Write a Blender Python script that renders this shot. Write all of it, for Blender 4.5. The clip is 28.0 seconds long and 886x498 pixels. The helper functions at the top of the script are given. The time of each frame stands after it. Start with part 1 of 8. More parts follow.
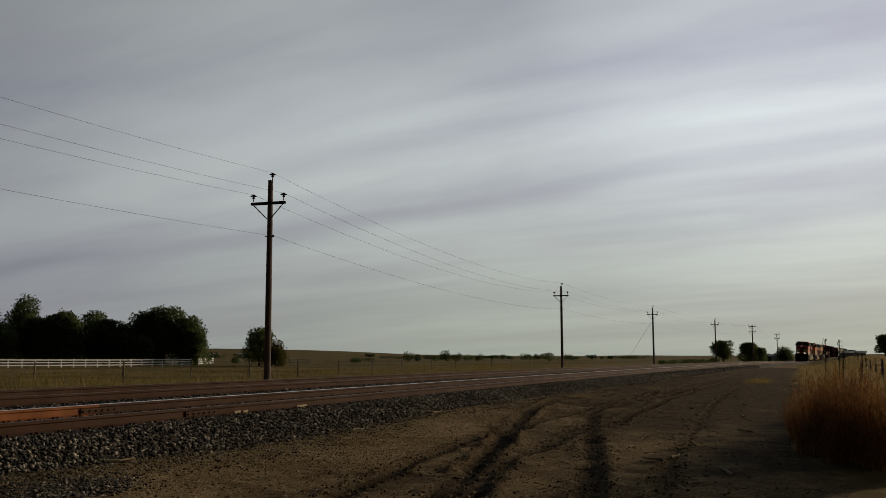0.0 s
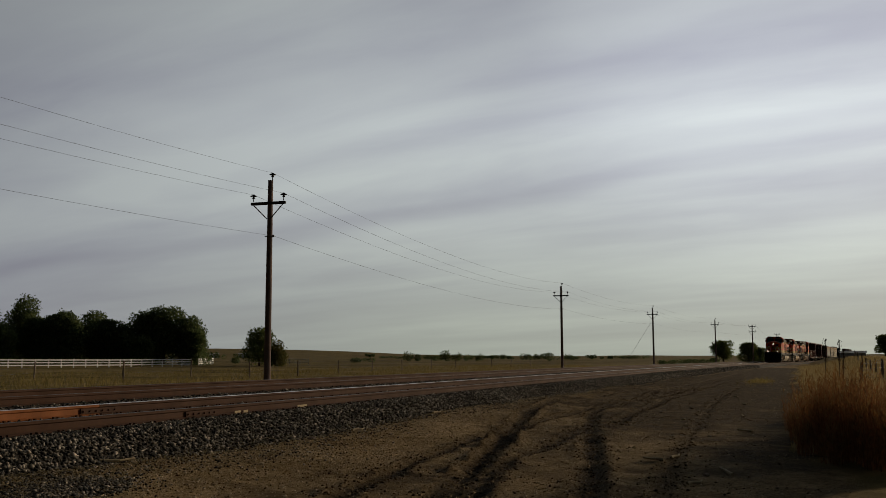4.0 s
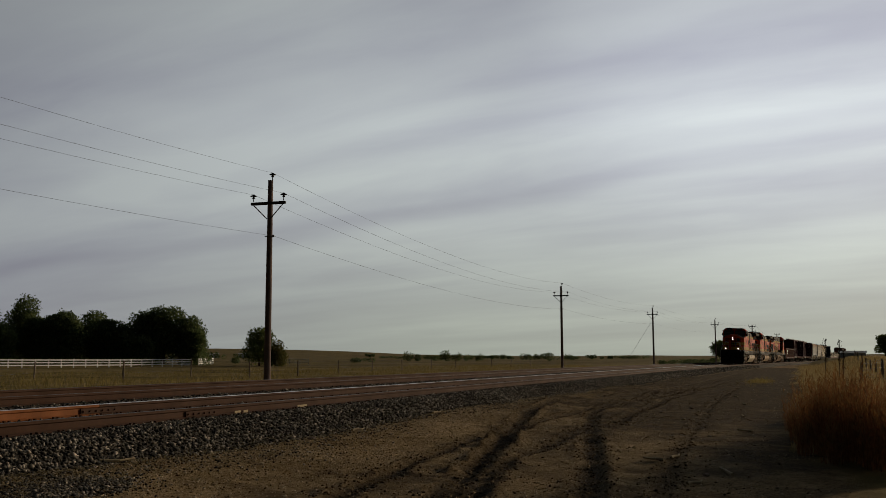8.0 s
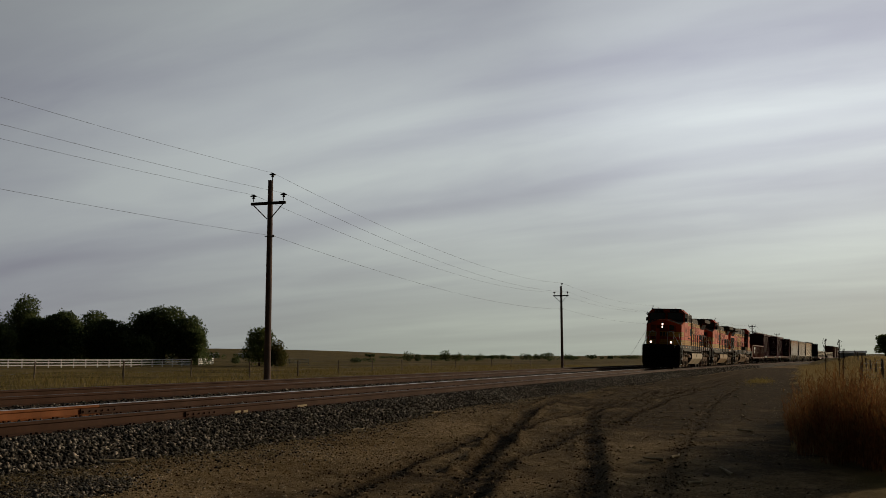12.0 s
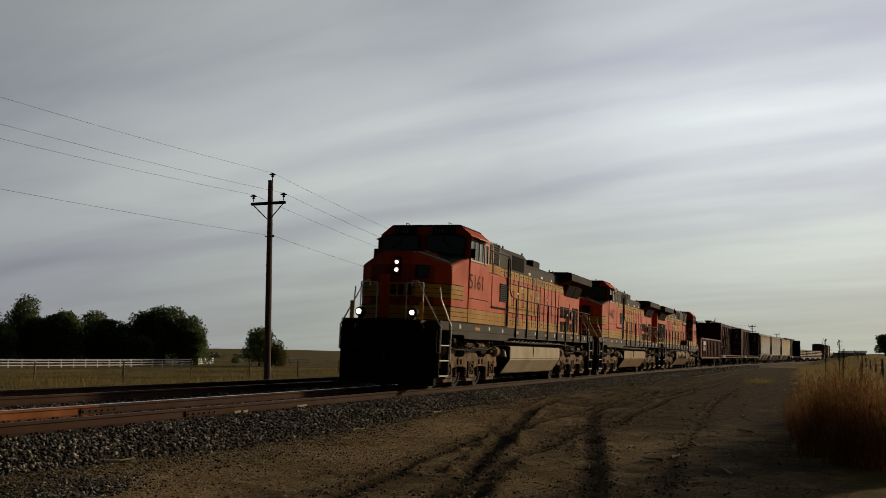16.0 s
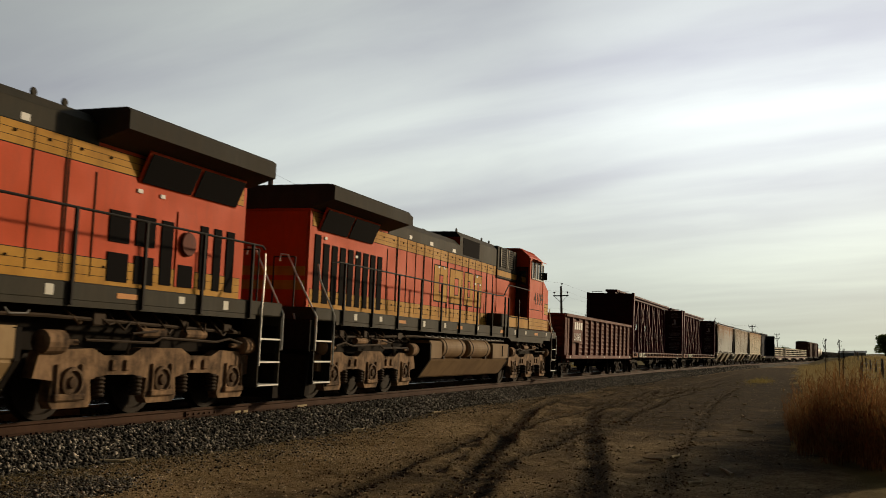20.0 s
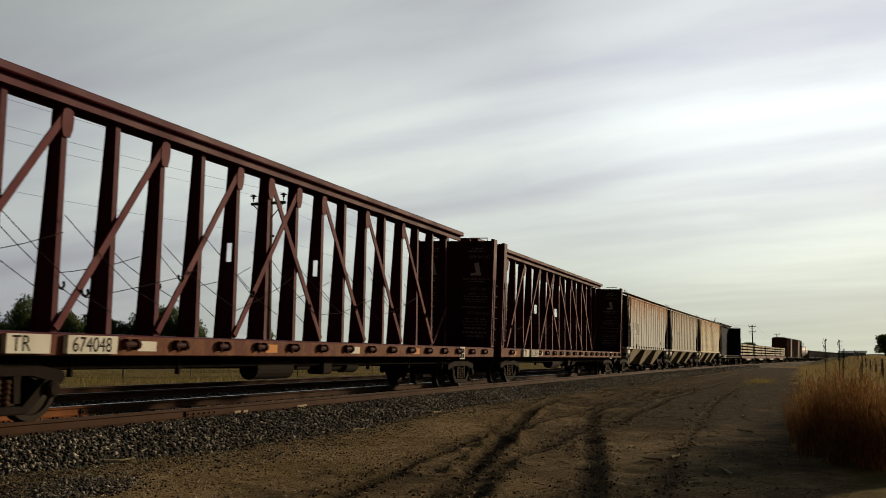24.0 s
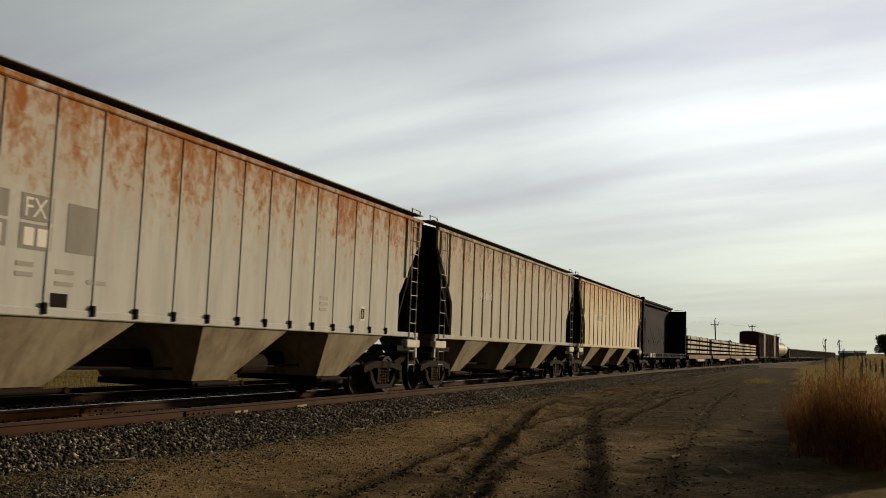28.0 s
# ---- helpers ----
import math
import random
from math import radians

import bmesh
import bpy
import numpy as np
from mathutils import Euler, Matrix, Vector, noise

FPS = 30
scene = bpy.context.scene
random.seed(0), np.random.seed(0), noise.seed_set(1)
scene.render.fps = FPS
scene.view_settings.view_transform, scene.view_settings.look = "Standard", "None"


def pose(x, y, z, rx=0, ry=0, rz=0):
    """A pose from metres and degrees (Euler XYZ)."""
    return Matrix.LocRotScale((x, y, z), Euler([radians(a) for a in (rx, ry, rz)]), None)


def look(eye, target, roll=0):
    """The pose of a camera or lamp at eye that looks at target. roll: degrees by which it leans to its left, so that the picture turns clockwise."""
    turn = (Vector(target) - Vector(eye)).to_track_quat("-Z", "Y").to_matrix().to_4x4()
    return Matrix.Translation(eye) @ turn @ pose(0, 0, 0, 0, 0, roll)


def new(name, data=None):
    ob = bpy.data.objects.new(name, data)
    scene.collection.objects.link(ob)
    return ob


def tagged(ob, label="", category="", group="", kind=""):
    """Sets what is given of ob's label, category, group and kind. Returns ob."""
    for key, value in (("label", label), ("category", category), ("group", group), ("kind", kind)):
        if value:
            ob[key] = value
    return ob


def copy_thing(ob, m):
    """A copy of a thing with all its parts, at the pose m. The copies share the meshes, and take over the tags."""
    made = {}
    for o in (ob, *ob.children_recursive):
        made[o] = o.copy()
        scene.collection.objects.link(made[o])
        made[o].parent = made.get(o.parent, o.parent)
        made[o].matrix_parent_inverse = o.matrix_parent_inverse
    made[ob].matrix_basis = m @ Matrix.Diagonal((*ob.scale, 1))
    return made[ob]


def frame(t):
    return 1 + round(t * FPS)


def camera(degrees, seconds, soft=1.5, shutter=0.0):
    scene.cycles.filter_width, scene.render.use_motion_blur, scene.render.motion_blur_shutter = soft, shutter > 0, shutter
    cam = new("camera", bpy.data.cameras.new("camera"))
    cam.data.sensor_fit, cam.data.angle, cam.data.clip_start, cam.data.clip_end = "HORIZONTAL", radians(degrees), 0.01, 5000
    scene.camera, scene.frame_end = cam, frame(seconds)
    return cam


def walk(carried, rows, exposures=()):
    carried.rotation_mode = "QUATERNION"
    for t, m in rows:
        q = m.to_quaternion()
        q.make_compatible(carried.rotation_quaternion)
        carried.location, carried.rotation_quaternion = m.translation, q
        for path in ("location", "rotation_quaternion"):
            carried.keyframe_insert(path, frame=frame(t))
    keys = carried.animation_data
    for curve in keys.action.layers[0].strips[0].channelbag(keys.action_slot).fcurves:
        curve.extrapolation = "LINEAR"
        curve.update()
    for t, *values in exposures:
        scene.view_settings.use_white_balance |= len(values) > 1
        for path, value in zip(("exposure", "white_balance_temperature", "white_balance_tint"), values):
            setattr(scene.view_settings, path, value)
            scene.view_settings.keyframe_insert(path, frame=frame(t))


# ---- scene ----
# ---- camera ----
cam = camera(49.73, 28.0, soft=0.8, shutter=0.12)
EYE = Vector((0.0, 0.0, 0.793))
VIEW = look(EYE, EYE + Vector((93.354, 33.967, 11.458)), -0.17)
walk(cam, [(0.0, VIEW), (28.0, VIEW)],
     exposures=[(0.0, 0.0, 6500, 10), (14.5, 0.0, 6500, 10), (16.0, 0.15, 6560, 9), (17.0, 0.45, 6700, 8), (18.0, 0.55, 6760, 7), (28.0, 0.55, 6760, 7)])

# ---- sky and sun ----
SUN_TO = Vector((0.83, -0.54, 0.21)).normalized()


def build_world():
    world = bpy.data.worlds.new("sky")
    scene.world = world
    world.use_nodes = True
    nt = world.node_tree
    nt.nodes.clear()
    N, L = nt.nodes.new, nt.links.new
    out, bg = N("ShaderNodeOutputWorld"), N("ShaderNodeBackground")
    sky = N("ShaderNodeTexSky")
    sky.sky_type, sky.sun_disc = "NISHITA", False
    sky.sun_elevation = math.asin(SUN_TO.z)
    sky.sun_rotation = math.atan2(SUN_TO.x, SUN_TO.y)
    sky.dust_density = 2.0
    tc, sep = N("ShaderNodeTexCoord"), N("ShaderNodeSeparateXYZ")
    L(tc.outputs["Generated"], sep.inputs[0])
    # the cloud layer is a flat sheet seen in perspective: direction / (height + a little)
    add = N("ShaderNodeMath"); add.operation = "ADD"; add.inputs[1].default_value = 0.10
    mx = N("ShaderNodeMath"); mx.operation = "MAXIMUM"; mx.inputs[1].default_value = 0.0
    L(sep.outputs["Z"], mx.inputs[0]); L(mx.outputs[0], add.inputs[0])
    dx, dy = N("ShaderNodeMath"), N("ShaderNodeMath")
    for n, s in ((dx, "X"), (dy, "Y")):
        n.operation = "DIVIDE"
        L(sep.outputs[s], n.inputs[0]); L(add.outputs[0], n.inputs[1])
    comb = N("ShaderNodeCombineXYZ")
    L(dx.outputs[0], comb.inputs[0]); L(dy.outputs[0], comb.inputs[1])

    def cloud(turn, scale, stretch, detail, rough, shift):
        tr = N("ShaderNodeMapping")
        tr.inputs["Rotation"].default_value[2] = radians(turn)
        L(comb.outputs[0], tr.inputs[0])
        mp = N("ShaderNodeMapping")
        mp.inputs["Scale"].default_value = (scale, scale * stretch, 1)
        mp.inputs["Location"].default_value = (shift, shift * 0.37, shift)
        L(tr.outputs[0], mp.inputs[0])
        no = N("ShaderNodeTexNoise")
        no.inputs["Scale"].default_value = 1.0
        no.inputs["Detail"].default_value = detail
        no.inputs["Roughness"].default_value = rough
        no.inputs["Distortion"].default_value = 0.35
        L(mp.outputs[0], no.inputs["Vector"])
        return no.outputs["Fac"]

    # bands run nearly along +Y; a soft fine wisp layer lies on them
    wide = cloud(-80, 0.30, 2.6, 3.0, 0.5, 3.1)
    fine = cloud(-78, 0.9, 2.4, 6.0, 0.55, 9.4)
    warp = cloud(-80, 0.45, 1.6, 2.0, 0.5, 5.7)
    # across the bands: streets of thin and thick cloud, bent by the warp
    turn = N("ShaderNodeMapping"); turn.inputs["Rotation"].default_value[2] = radians(-80)
    L(comb.outputs[0], turn.inputs[0])
    across = N("ShaderNodeSeparateXYZ"); L(turn.outputs[0], across.inputs[0])
    bent = N("ShaderNodeMath"); bent.operation = "MULTIPLY_ADD"; bent.inputs[1].default_value = 0.9
    flip = N("ShaderNodeMath"); flip.operation = "MULTIPLY_ADD"; flip.inputs[1].default_value = -1.0; flip.inputs[2].default_value = -0.57
    L(across.outputs["Y"], flip.inputs[0])
    L(warp, bent.inputs[0]); L(flip.outputs[0], bent.inputs[2])
    span = N("ShaderNodeMapRange")
    span.inputs["From Min"].default_value, span.inputs["From Max"].default_value = 0.8, 6.4
    L(bent.outputs[0], span.inputs["Value"])
    streets = N("ShaderNodeValToRGB")
    streets.color_ramp.interpolation = "EASE"
    se = streets.color_ramp.elements
    lanes = [(0.8, 0.68), (1.15, 0.66), (1.45, 0.58), (1.75, 0.66), (1.98, 0.58), (2.32, 0.69), (2.62, 0.68), (2.86, 0.56), (3.06, 0.38), (3.34, 0.60), (3.70, 0.54), (4.0, 0.46), (4.4, 0.58), (4.85, 0.48), (5.5, 0.56), (6.4, 0.52)]
    se[0].position, se[0].color = 0.0, (lanes[0][1],) * 3 + (1,)
    se[1].position, se[1].color = 1.0, (lanes[-1][1],) * 3 + (1,)
    for q, level in lanes[1:-1]:
        se.new((q - 0.8) / 5.6).color = (level,) * 3 + (1,)
    L(span.outputs[0], streets.inputs[0])
    soft = N("ShaderNodeMix"); soft.data_type = "FLOAT"; soft.inputs[0].default_value = 0.45
    L(wide, soft.inputs[2]); L(streets.outputs[0], soft.inputs[3])
    mix = N("ShaderNodeMix"); mix.data_type = "FLOAT"; mix.inputs[0].default_value = 0.20
    L(soft.outputs[0], mix.inputs[2]); L(fine, mix.inputs[3])
    ramp = N("ShaderNodeValToRGB")
    e = ramp.color_ramp.elements
    e[0].position, e[0].color = 0.38, (0.340, 0.338, 0.435, 1)
    e[1].position, e[1].color = 0.63, (0.66, 0.71, 0.72, 1)
    m2 = e.new(0.50); m2.color = (0.465, 0.485, 0.555, 1)
    L(mix.outputs[0], ramp.inputs[0])
    # paler, slightly green-yellow haze near the horizon
    hz = N("ShaderNodeMapRange")
    hz.inputs["From Min"].default_value, hz.inputs["From Max"].default_value = 0.0, 0.24
    hz.inputs["To Min"].default_value, hz.inputs["To Max"].default_value = 1.0, 0.0
    L(mx.outputs[0], hz.inputs["Value"])
    hzm = N("ShaderNodeMath"); hzm.operation = "MULTIPLY"; hzm.inputs[1].default_value = 0.75
    L(hz.outputs[0], hzm.inputs[0])
    haze = N("ShaderNodeMix"); haze.data_type = "RGBA"
    # the veil brightens towards the sun
    dot = N("ShaderNodeVectorMath"); dot.operation = "DOT_PRODUCT"
    dot.inputs[1].default_value = SUN_TO
    L(tc.outputs["Generated"], dot.inputs[0])
    # the haze is warm towards the sun and bluish away from it
    side = N("ShaderNodeMapRange"); side.interpolation_type = "SMOOTHSTEP"
    side.inputs["From Min"].default_value, side.inputs["From Max"].default_value = 0.05, 0.62
    L(dot.outputs["Value"], side.inputs["Value"])
    hue = N("ShaderNodeMix"); hue.data_type = "RGBA"
    hue.inputs[6].default_value, hue.inputs[7].default_value = (0.388, 0.400, 0.458, 1), (0.405, 0.445, 0.345, 1)
    L(side.outputs[0], hue.inputs[0]); L(hue.outputs[2], haze.inputs[7])
    L(hzm.outputs[0], haze.inputs[0]); L(ramp.outputs[0], haze.inputs[6])
    glow = N("ShaderNodeMapRange")
    glow.inputs["From Min"].default_value, glow.inputs["From Max"].default_value = -0.55, 0.95
    glow.inputs["To Min"].default_value, glow.inputs["To Max"].default_value = 0.04, 1.20
    glow.interpolation_type = "SMOOTHSTEP"
    L(dot.outputs["Value"], glow.inputs["Value"])
    gm = N("ShaderNodeVectorMath"); gm.operation = "SCALE"
    # sky dims upwards, and on overhead out of view to cut the fill light
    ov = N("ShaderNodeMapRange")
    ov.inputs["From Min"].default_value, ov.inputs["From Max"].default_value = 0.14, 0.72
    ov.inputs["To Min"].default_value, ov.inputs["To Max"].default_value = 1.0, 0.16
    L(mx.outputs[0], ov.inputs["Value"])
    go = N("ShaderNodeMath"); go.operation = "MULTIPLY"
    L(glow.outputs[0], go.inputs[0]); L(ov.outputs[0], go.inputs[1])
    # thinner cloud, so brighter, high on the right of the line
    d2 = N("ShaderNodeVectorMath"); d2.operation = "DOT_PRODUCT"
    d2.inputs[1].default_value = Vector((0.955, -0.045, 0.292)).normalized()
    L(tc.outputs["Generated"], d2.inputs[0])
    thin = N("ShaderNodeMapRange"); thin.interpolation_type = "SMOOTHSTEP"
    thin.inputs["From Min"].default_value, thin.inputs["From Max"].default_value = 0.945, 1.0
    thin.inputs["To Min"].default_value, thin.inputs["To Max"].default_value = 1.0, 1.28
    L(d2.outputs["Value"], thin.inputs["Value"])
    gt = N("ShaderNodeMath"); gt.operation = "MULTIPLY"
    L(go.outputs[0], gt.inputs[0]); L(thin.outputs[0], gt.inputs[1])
    even = N("ShaderNodeMix"); even.data_type = "FLOAT"
    hz2 = N("ShaderNodeMath"); hz2.operation = "MULTIPLY"; hz2.inputs[1].default_value = 0.55
    L(hz.outputs[0], hz2.inputs[0]); L(hz2.outputs[0], even.inputs[0])
    L(gt.outputs[0], even.inputs[2]); even.inputs[3].default_value = 0.80
    # unseen sky behind the camera, dimmed to hold down the fill light
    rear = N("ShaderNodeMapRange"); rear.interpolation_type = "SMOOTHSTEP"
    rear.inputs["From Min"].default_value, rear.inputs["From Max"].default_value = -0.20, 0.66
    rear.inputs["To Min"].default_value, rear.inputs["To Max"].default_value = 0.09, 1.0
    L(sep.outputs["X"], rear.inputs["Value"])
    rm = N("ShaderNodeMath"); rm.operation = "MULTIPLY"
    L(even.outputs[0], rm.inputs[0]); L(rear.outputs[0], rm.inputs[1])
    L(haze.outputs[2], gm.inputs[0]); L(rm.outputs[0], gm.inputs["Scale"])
    # the clear sky behind shows a little through the veil
    sk = N("ShaderNodeVectorMath"); sk.operation = "SCALE"; sk.inputs["Scale"].default_value = 0.05
    L(sky.outputs[0], sk.inputs[0])
    tot = N("ShaderNodeMix"); tot.data_type = "RGBA"; tot.inputs[0].default_value = 0.90
    L(sk.outputs[0], tot.inputs[6]); L(gm.outputs[0], tot.inputs[7])
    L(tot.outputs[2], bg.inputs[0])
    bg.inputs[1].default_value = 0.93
    L(bg.outputs[0], out.inputs[0])


build_world()
sun = new("sun", bpy.data.lights.new("sun", "SUN"))
sun.data.energy, sun.data.angle, sun.data.color = 2.15, radians(3.0), (1.0, 0.78, 0.52)
sun.matrix_world = look(SUN_TO * 50, (0, 0, 0))

# ---- the line of the track ----
TRACK_Y, K1, S_BEND, K2, S_END = 10.662, 0.1734e-3, 40.46, 0.5146e-3, 205.0
BANK = math.degrees(0.0449)
TRACK2 = 4.30          # distance between the two tracks


def track_at(s):
    """Place and heading of the near track's middle, s metres along it."""
    def arc(q, k):
        return math.sin(k * q) / k, -(1 - math.cos(k * q)) / k, -k * q
    x, y, th = arc(min(s, S_BEND), K1)
    if s > S_BEND:
        x2, y2, t2 = arc(min(s, S_END) - S_BEND, K2)
        x, y, th = x + math.cos(th) * x2 - math.sin(th) * y2, y + math.sin(th) * x2 + math.cos(th) * y2, th + t2
    if s > S_END:
        x, y = x + math.cos(th) * (s - S_END), y + math.sin(th) * (s - S_END)
    return x, y + TRACK_Y, th


def beside(s, v, z=0.0):
    x, y, th = track_at(s)
    return Vector((x - math.sin(th) * v, y + math.cos(th) * v, z))


def gone(t):
    """Metres that the train has gone at t seconds, counted from 17 s."""
    def p(q):
        return (((-2.0437e-5 * q + 5.40828e-4) * q - 5.95960e-2) * q + 13.32676) * q
    return p(t - 14) - p(3.0)


# ---- materials ----
MATS = {}


def noise_node(nt, scale, detail=4.0, rough=0.55, vec=None, dist=0.0):
    n = nt.nodes.new("ShaderNodeTexNoise")
    n.inputs["Scale"].default_value, n.inputs["Detail"].default_value = scale, detail
    n.inputs["Roughness"].default_value, n.inputs["Distortion"].default_value = rough, dist
    if vec is not None:
        nt.links.new(vec, n.inputs["Vector"])
    return n.outputs["Fac"]


def ramp_node(nt, fac, stops):
    r = nt.nodes.new("ShaderNodeValToRGB")
    e = r.color_ramp.elements
    e[0].position, e[0].color = stops[0][0], (*stops[0][1], 1)
    e[1].position, e[1].color = stops[-1][0], (*stops[-1][1], 1)
    for p, c in stops[1:-1]:
        e.new(p).color = (*c, 1)
    nt.links.new(fac, r.inputs[0])
    return r.outputs[0]


def mix_node(nt, fac, a, b, mode="MIX"):
    m = nt.nodes.new("ShaderNodeMix")
    m.data_type, m.blend_type = "RGBA", mode
    for sock, val in ((m.inputs[0], fac), (m.inputs[6], a), (m.inputs[7], b)):
        if isinstance(val, (int, float)):
            sock.default_value = val
        elif isinstance(val, tuple):
            sock.default_value = (*val, 1)
        else:
            nt.links.new(val, sock)
    return m.outputs[2]


def start(name):
    m = bpy.data.materials.new(name)
    m.use_nodes = True
    nt = m.node_tree
    b = nt.nodes["Principled BSDF"]
    MATS[name] = m
    return m, nt, b


def coords(nt, stretch=(1, 1, 1), kind="Object"):
    tc = nt.nodes.new("ShaderNodeTexCoord")
    mp = nt.nodes.new("ShaderNodeMapping")
    mp.inputs["Scale"].default_value = stretch
    nt.links.new(tc.outputs[kind], mp.inputs[0])
    return mp.outputs[0]


def bump(nt, b, fac, strength, dist):
    n = nt.nodes.new("ShaderNodeBump")
    n.inputs["Strength"].default_value, n.inputs["Distance"].default_value = strength, dist
    nt.links.new(fac, n.inputs["Height"])
    nt.links.new(n.outputs[0], b.inputs["Normal"])


def surface(name, color, dirt=(0.12, 0.09, 0.06), amount=0.5, rough=0.5, metal=0.0, scale=1.2, streak=0.35, bumpy=0.15, gloss=0.12):
    """Weathered painted or bare surface: large stains, upright streaks and fine grain over a base colour."""
    m, nt, b = start(name)
    big = noise_node(nt, scale, 5, 0.6, coords(nt))
    run = noise_node(nt, 3.2, 4, 0.6, coords(nt, (1.6, 1.6, streak)), 0.4)
    fine = noise_node(nt, 38, 3, 0.6, coords(nt))
    f1 = ramp_node(nt, big, [(0.42, (0, 0, 0)), (0.72, (1, 1, 1))])
    f2 = ramp_node(nt, run, [(0.46, (0, 0, 0)), (0.74, (1, 1, 1))])
    soft = tuple(c * 0.82 for c in color)
    c0 = mix_node(nt, fine, color, soft)
    g1 = nt.nodes.new("ShaderNodeMath"); g1.operation = "MULTIPLY"; g1.inputs[1].default_value = amount
    g2 = nt.nodes.new("ShaderNodeMath"); g2.operation = "MULTIPLY"; g2.inputs[1].default_value = amount * 0.8
    nt.links.new(f1, g1.inputs[0]); nt.links.new(f2, g2.inputs[0])
    c1 = mix_node(nt, g1.outputs[0], c0, dirt)
    c2 = mix_node(nt, g2.outputs[0], c1, dirt)
    nt.links.new(c2, b.inputs["Base Color"])
    rr = nt.nodes.new("ShaderNodeMapRange")
    rr.inputs["To Min"].default_value, rr.inputs["To Max"].default_value = max(rough - 0.12, 0.05), min(rough + 0.2, 1)
    nt.links.new(big, rr.inputs["Value"]); nt.links.new(rr.outputs[0], b.inputs["Roughness"])
    b.inputs["Metallic"].default_value = metal
    b.inputs["Specular IOR Level"].default_value = gloss
    bump(nt, b, fine, bumpy, 0.01)
    return m


surface("orange_paint", (0.63, 0.073, 0.014), (0.34, 0.056, 0.018), 0.45, 0.6, gloss=0.12)
surface("orange_soot_shade", (0.33, 0.046, 0.013), (0.085, 0.024, 0.012), 0.8, 0.7)
surface("yellow_paint", (0.54, 0.27, 0.035), (0.22, 0.10, 0.025), 0.5, 0.65, gloss=0.12)
surface("green_paint", (0.036, 0.034, 0.025), (0.070, 0.056, 0.040), 0.5, 0.7, gloss=0.12)
surface("black_paint", (0.011, 0.010, 0.010), (0.030, 0.024, 0.019), 0.5, 0.65, gloss=0.12)
surface("roof_black", (0.050, 0.047, 0.040), (0.075, 0.062, 0.048), 0.5, 0.8, gloss=0.1)
surface("tank_paint", (0.38, 0.255, 0.125), (0.20, 0.12, 0.055), 0.55, 0.6, streak=0.2)
surface("tank_dull", (0.24, 0.15, 0.072), (0.12, 0.07, 0.034), 0.55, 0.7, streak=0.2, gloss=0.12)
surface("tank_pale", (0.52, 0.44, 0.30), (0.27, 0.20, 0.115), 0.5, 0.6, streak=0.2)
surface("truck_dust", (0.31, 0.19, 0.105), (0.026, 0.017, 0.012), 1.0, 0.8, scale=3.0, gloss=0.12)
surface("axle_box", (0.060, 0.040, 0.026), (0.03, 0.023, 0.018), 0.6, 0.75, scale=4)
surface("journal_dust", (0.16, 0.10, 0.058), (0.03, 0.02, 0.014), 0.9, 0.8, scale=5)
surface("wheel_steel", (0.022, 0.016, 0.012), (0.034, 0.025, 0.019), 0.6, 0.7)
surface("rust_steel", (0.070, 0.034, 0.020), (0.034, 0.020, 0.014), 0.6, 0.8, streak=1.0)
surface("fresh_rust", (0.26, 0.090, 0.026), (0.10, 0.035, 0.013), 0.6, 0.7, streak=1.0)
surface("rail_head", (0.62, 0.60, 0.58), (0.30, 0.27, 0.25), 0.4, 0.28, 0.9, streak=1.0, bumpy=0.03)
surface("rail_dull", (0.055, 0.040, 0.029), (0.04, 0.028, 0.02), 0.5, 0.45, 0.3, streak=1.0)
surface("tie_wood", (0.085, 0.062, 0.048), (0.04, 0.03, 0.025), 0.6, 0.85)
surface("white_paint", (0.86, 0.86, 0.84), (0.6, 0.57, 0.5), 0.15, 0.5)
surface("rail_white", (0.70, 0.70, 0.66), (0.38, 0.33, 0.27), 0.4, 0.4, 0.2)
surface("reflector_white", (0.72, 0.70, 0.62), (0.4, 0.35, 0.27), 0.4, 0.4)
surface("reflector_yellow", (0.62, 0.24, 0.035), (0.30, 0.13, 0.05), 0.5, 0.4)
surface("car_brown", (0.150, 0.034, 0.020), (0.055, 0.022, 0.015), 0.55, 0.65)
surface("car_brown_old", (0.115, 0.040, 0.030), (0.055, 0.033, 0.028), 0.6, 0.65)
surface("beam_red", (0.095, 0.014, 0.029), (0.040, 0.010, 0.016), 0.55, 0.6)
surface("bulkhead_red", (0.062, 0.016, 0.014), (0.035, 0.017, 0.015), 0.5, 0.65)
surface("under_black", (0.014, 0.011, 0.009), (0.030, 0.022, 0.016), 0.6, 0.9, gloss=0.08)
surface("hopper_tan", (0.40, 0.345, 0.25), (0.10, 0.07, 0.045), 0.6, 0.65, streak=0.12)
surface("rib_stained", (0.065, 0.038, 0.024), (0.12, 0.075, 0.045), 0.6, 0.85)
surface("brace_worn", (0.130, 0.026, 0.036), (0.060, 0.015, 0.021), 0.55, 0.65)
surface("sill_worn", (0.115, 0.032, 0.020), (0.26, 0.12, 0.055), 0.6, 0.7, scale=2.2, streak=1.0)
surface("beam_blue", (0.008, 0.013, 0.032), (0.014, 0.014, 0.018), 0.45, 0.8, gloss=0.06)
surface("roof_brown", (0.085, 0.060, 0.050), (0.05, 0.035, 0.03), 0.5, 0.7)
surface("blue_paint", (0.016, 0.024, 0.046), (0.03, 0.026, 0.026), 0.45, 0.6)
surface("lumber_pale", (0.66, 0.60, 0.49), (0.26, 0.21, 0.15), 0.5, 0.8)
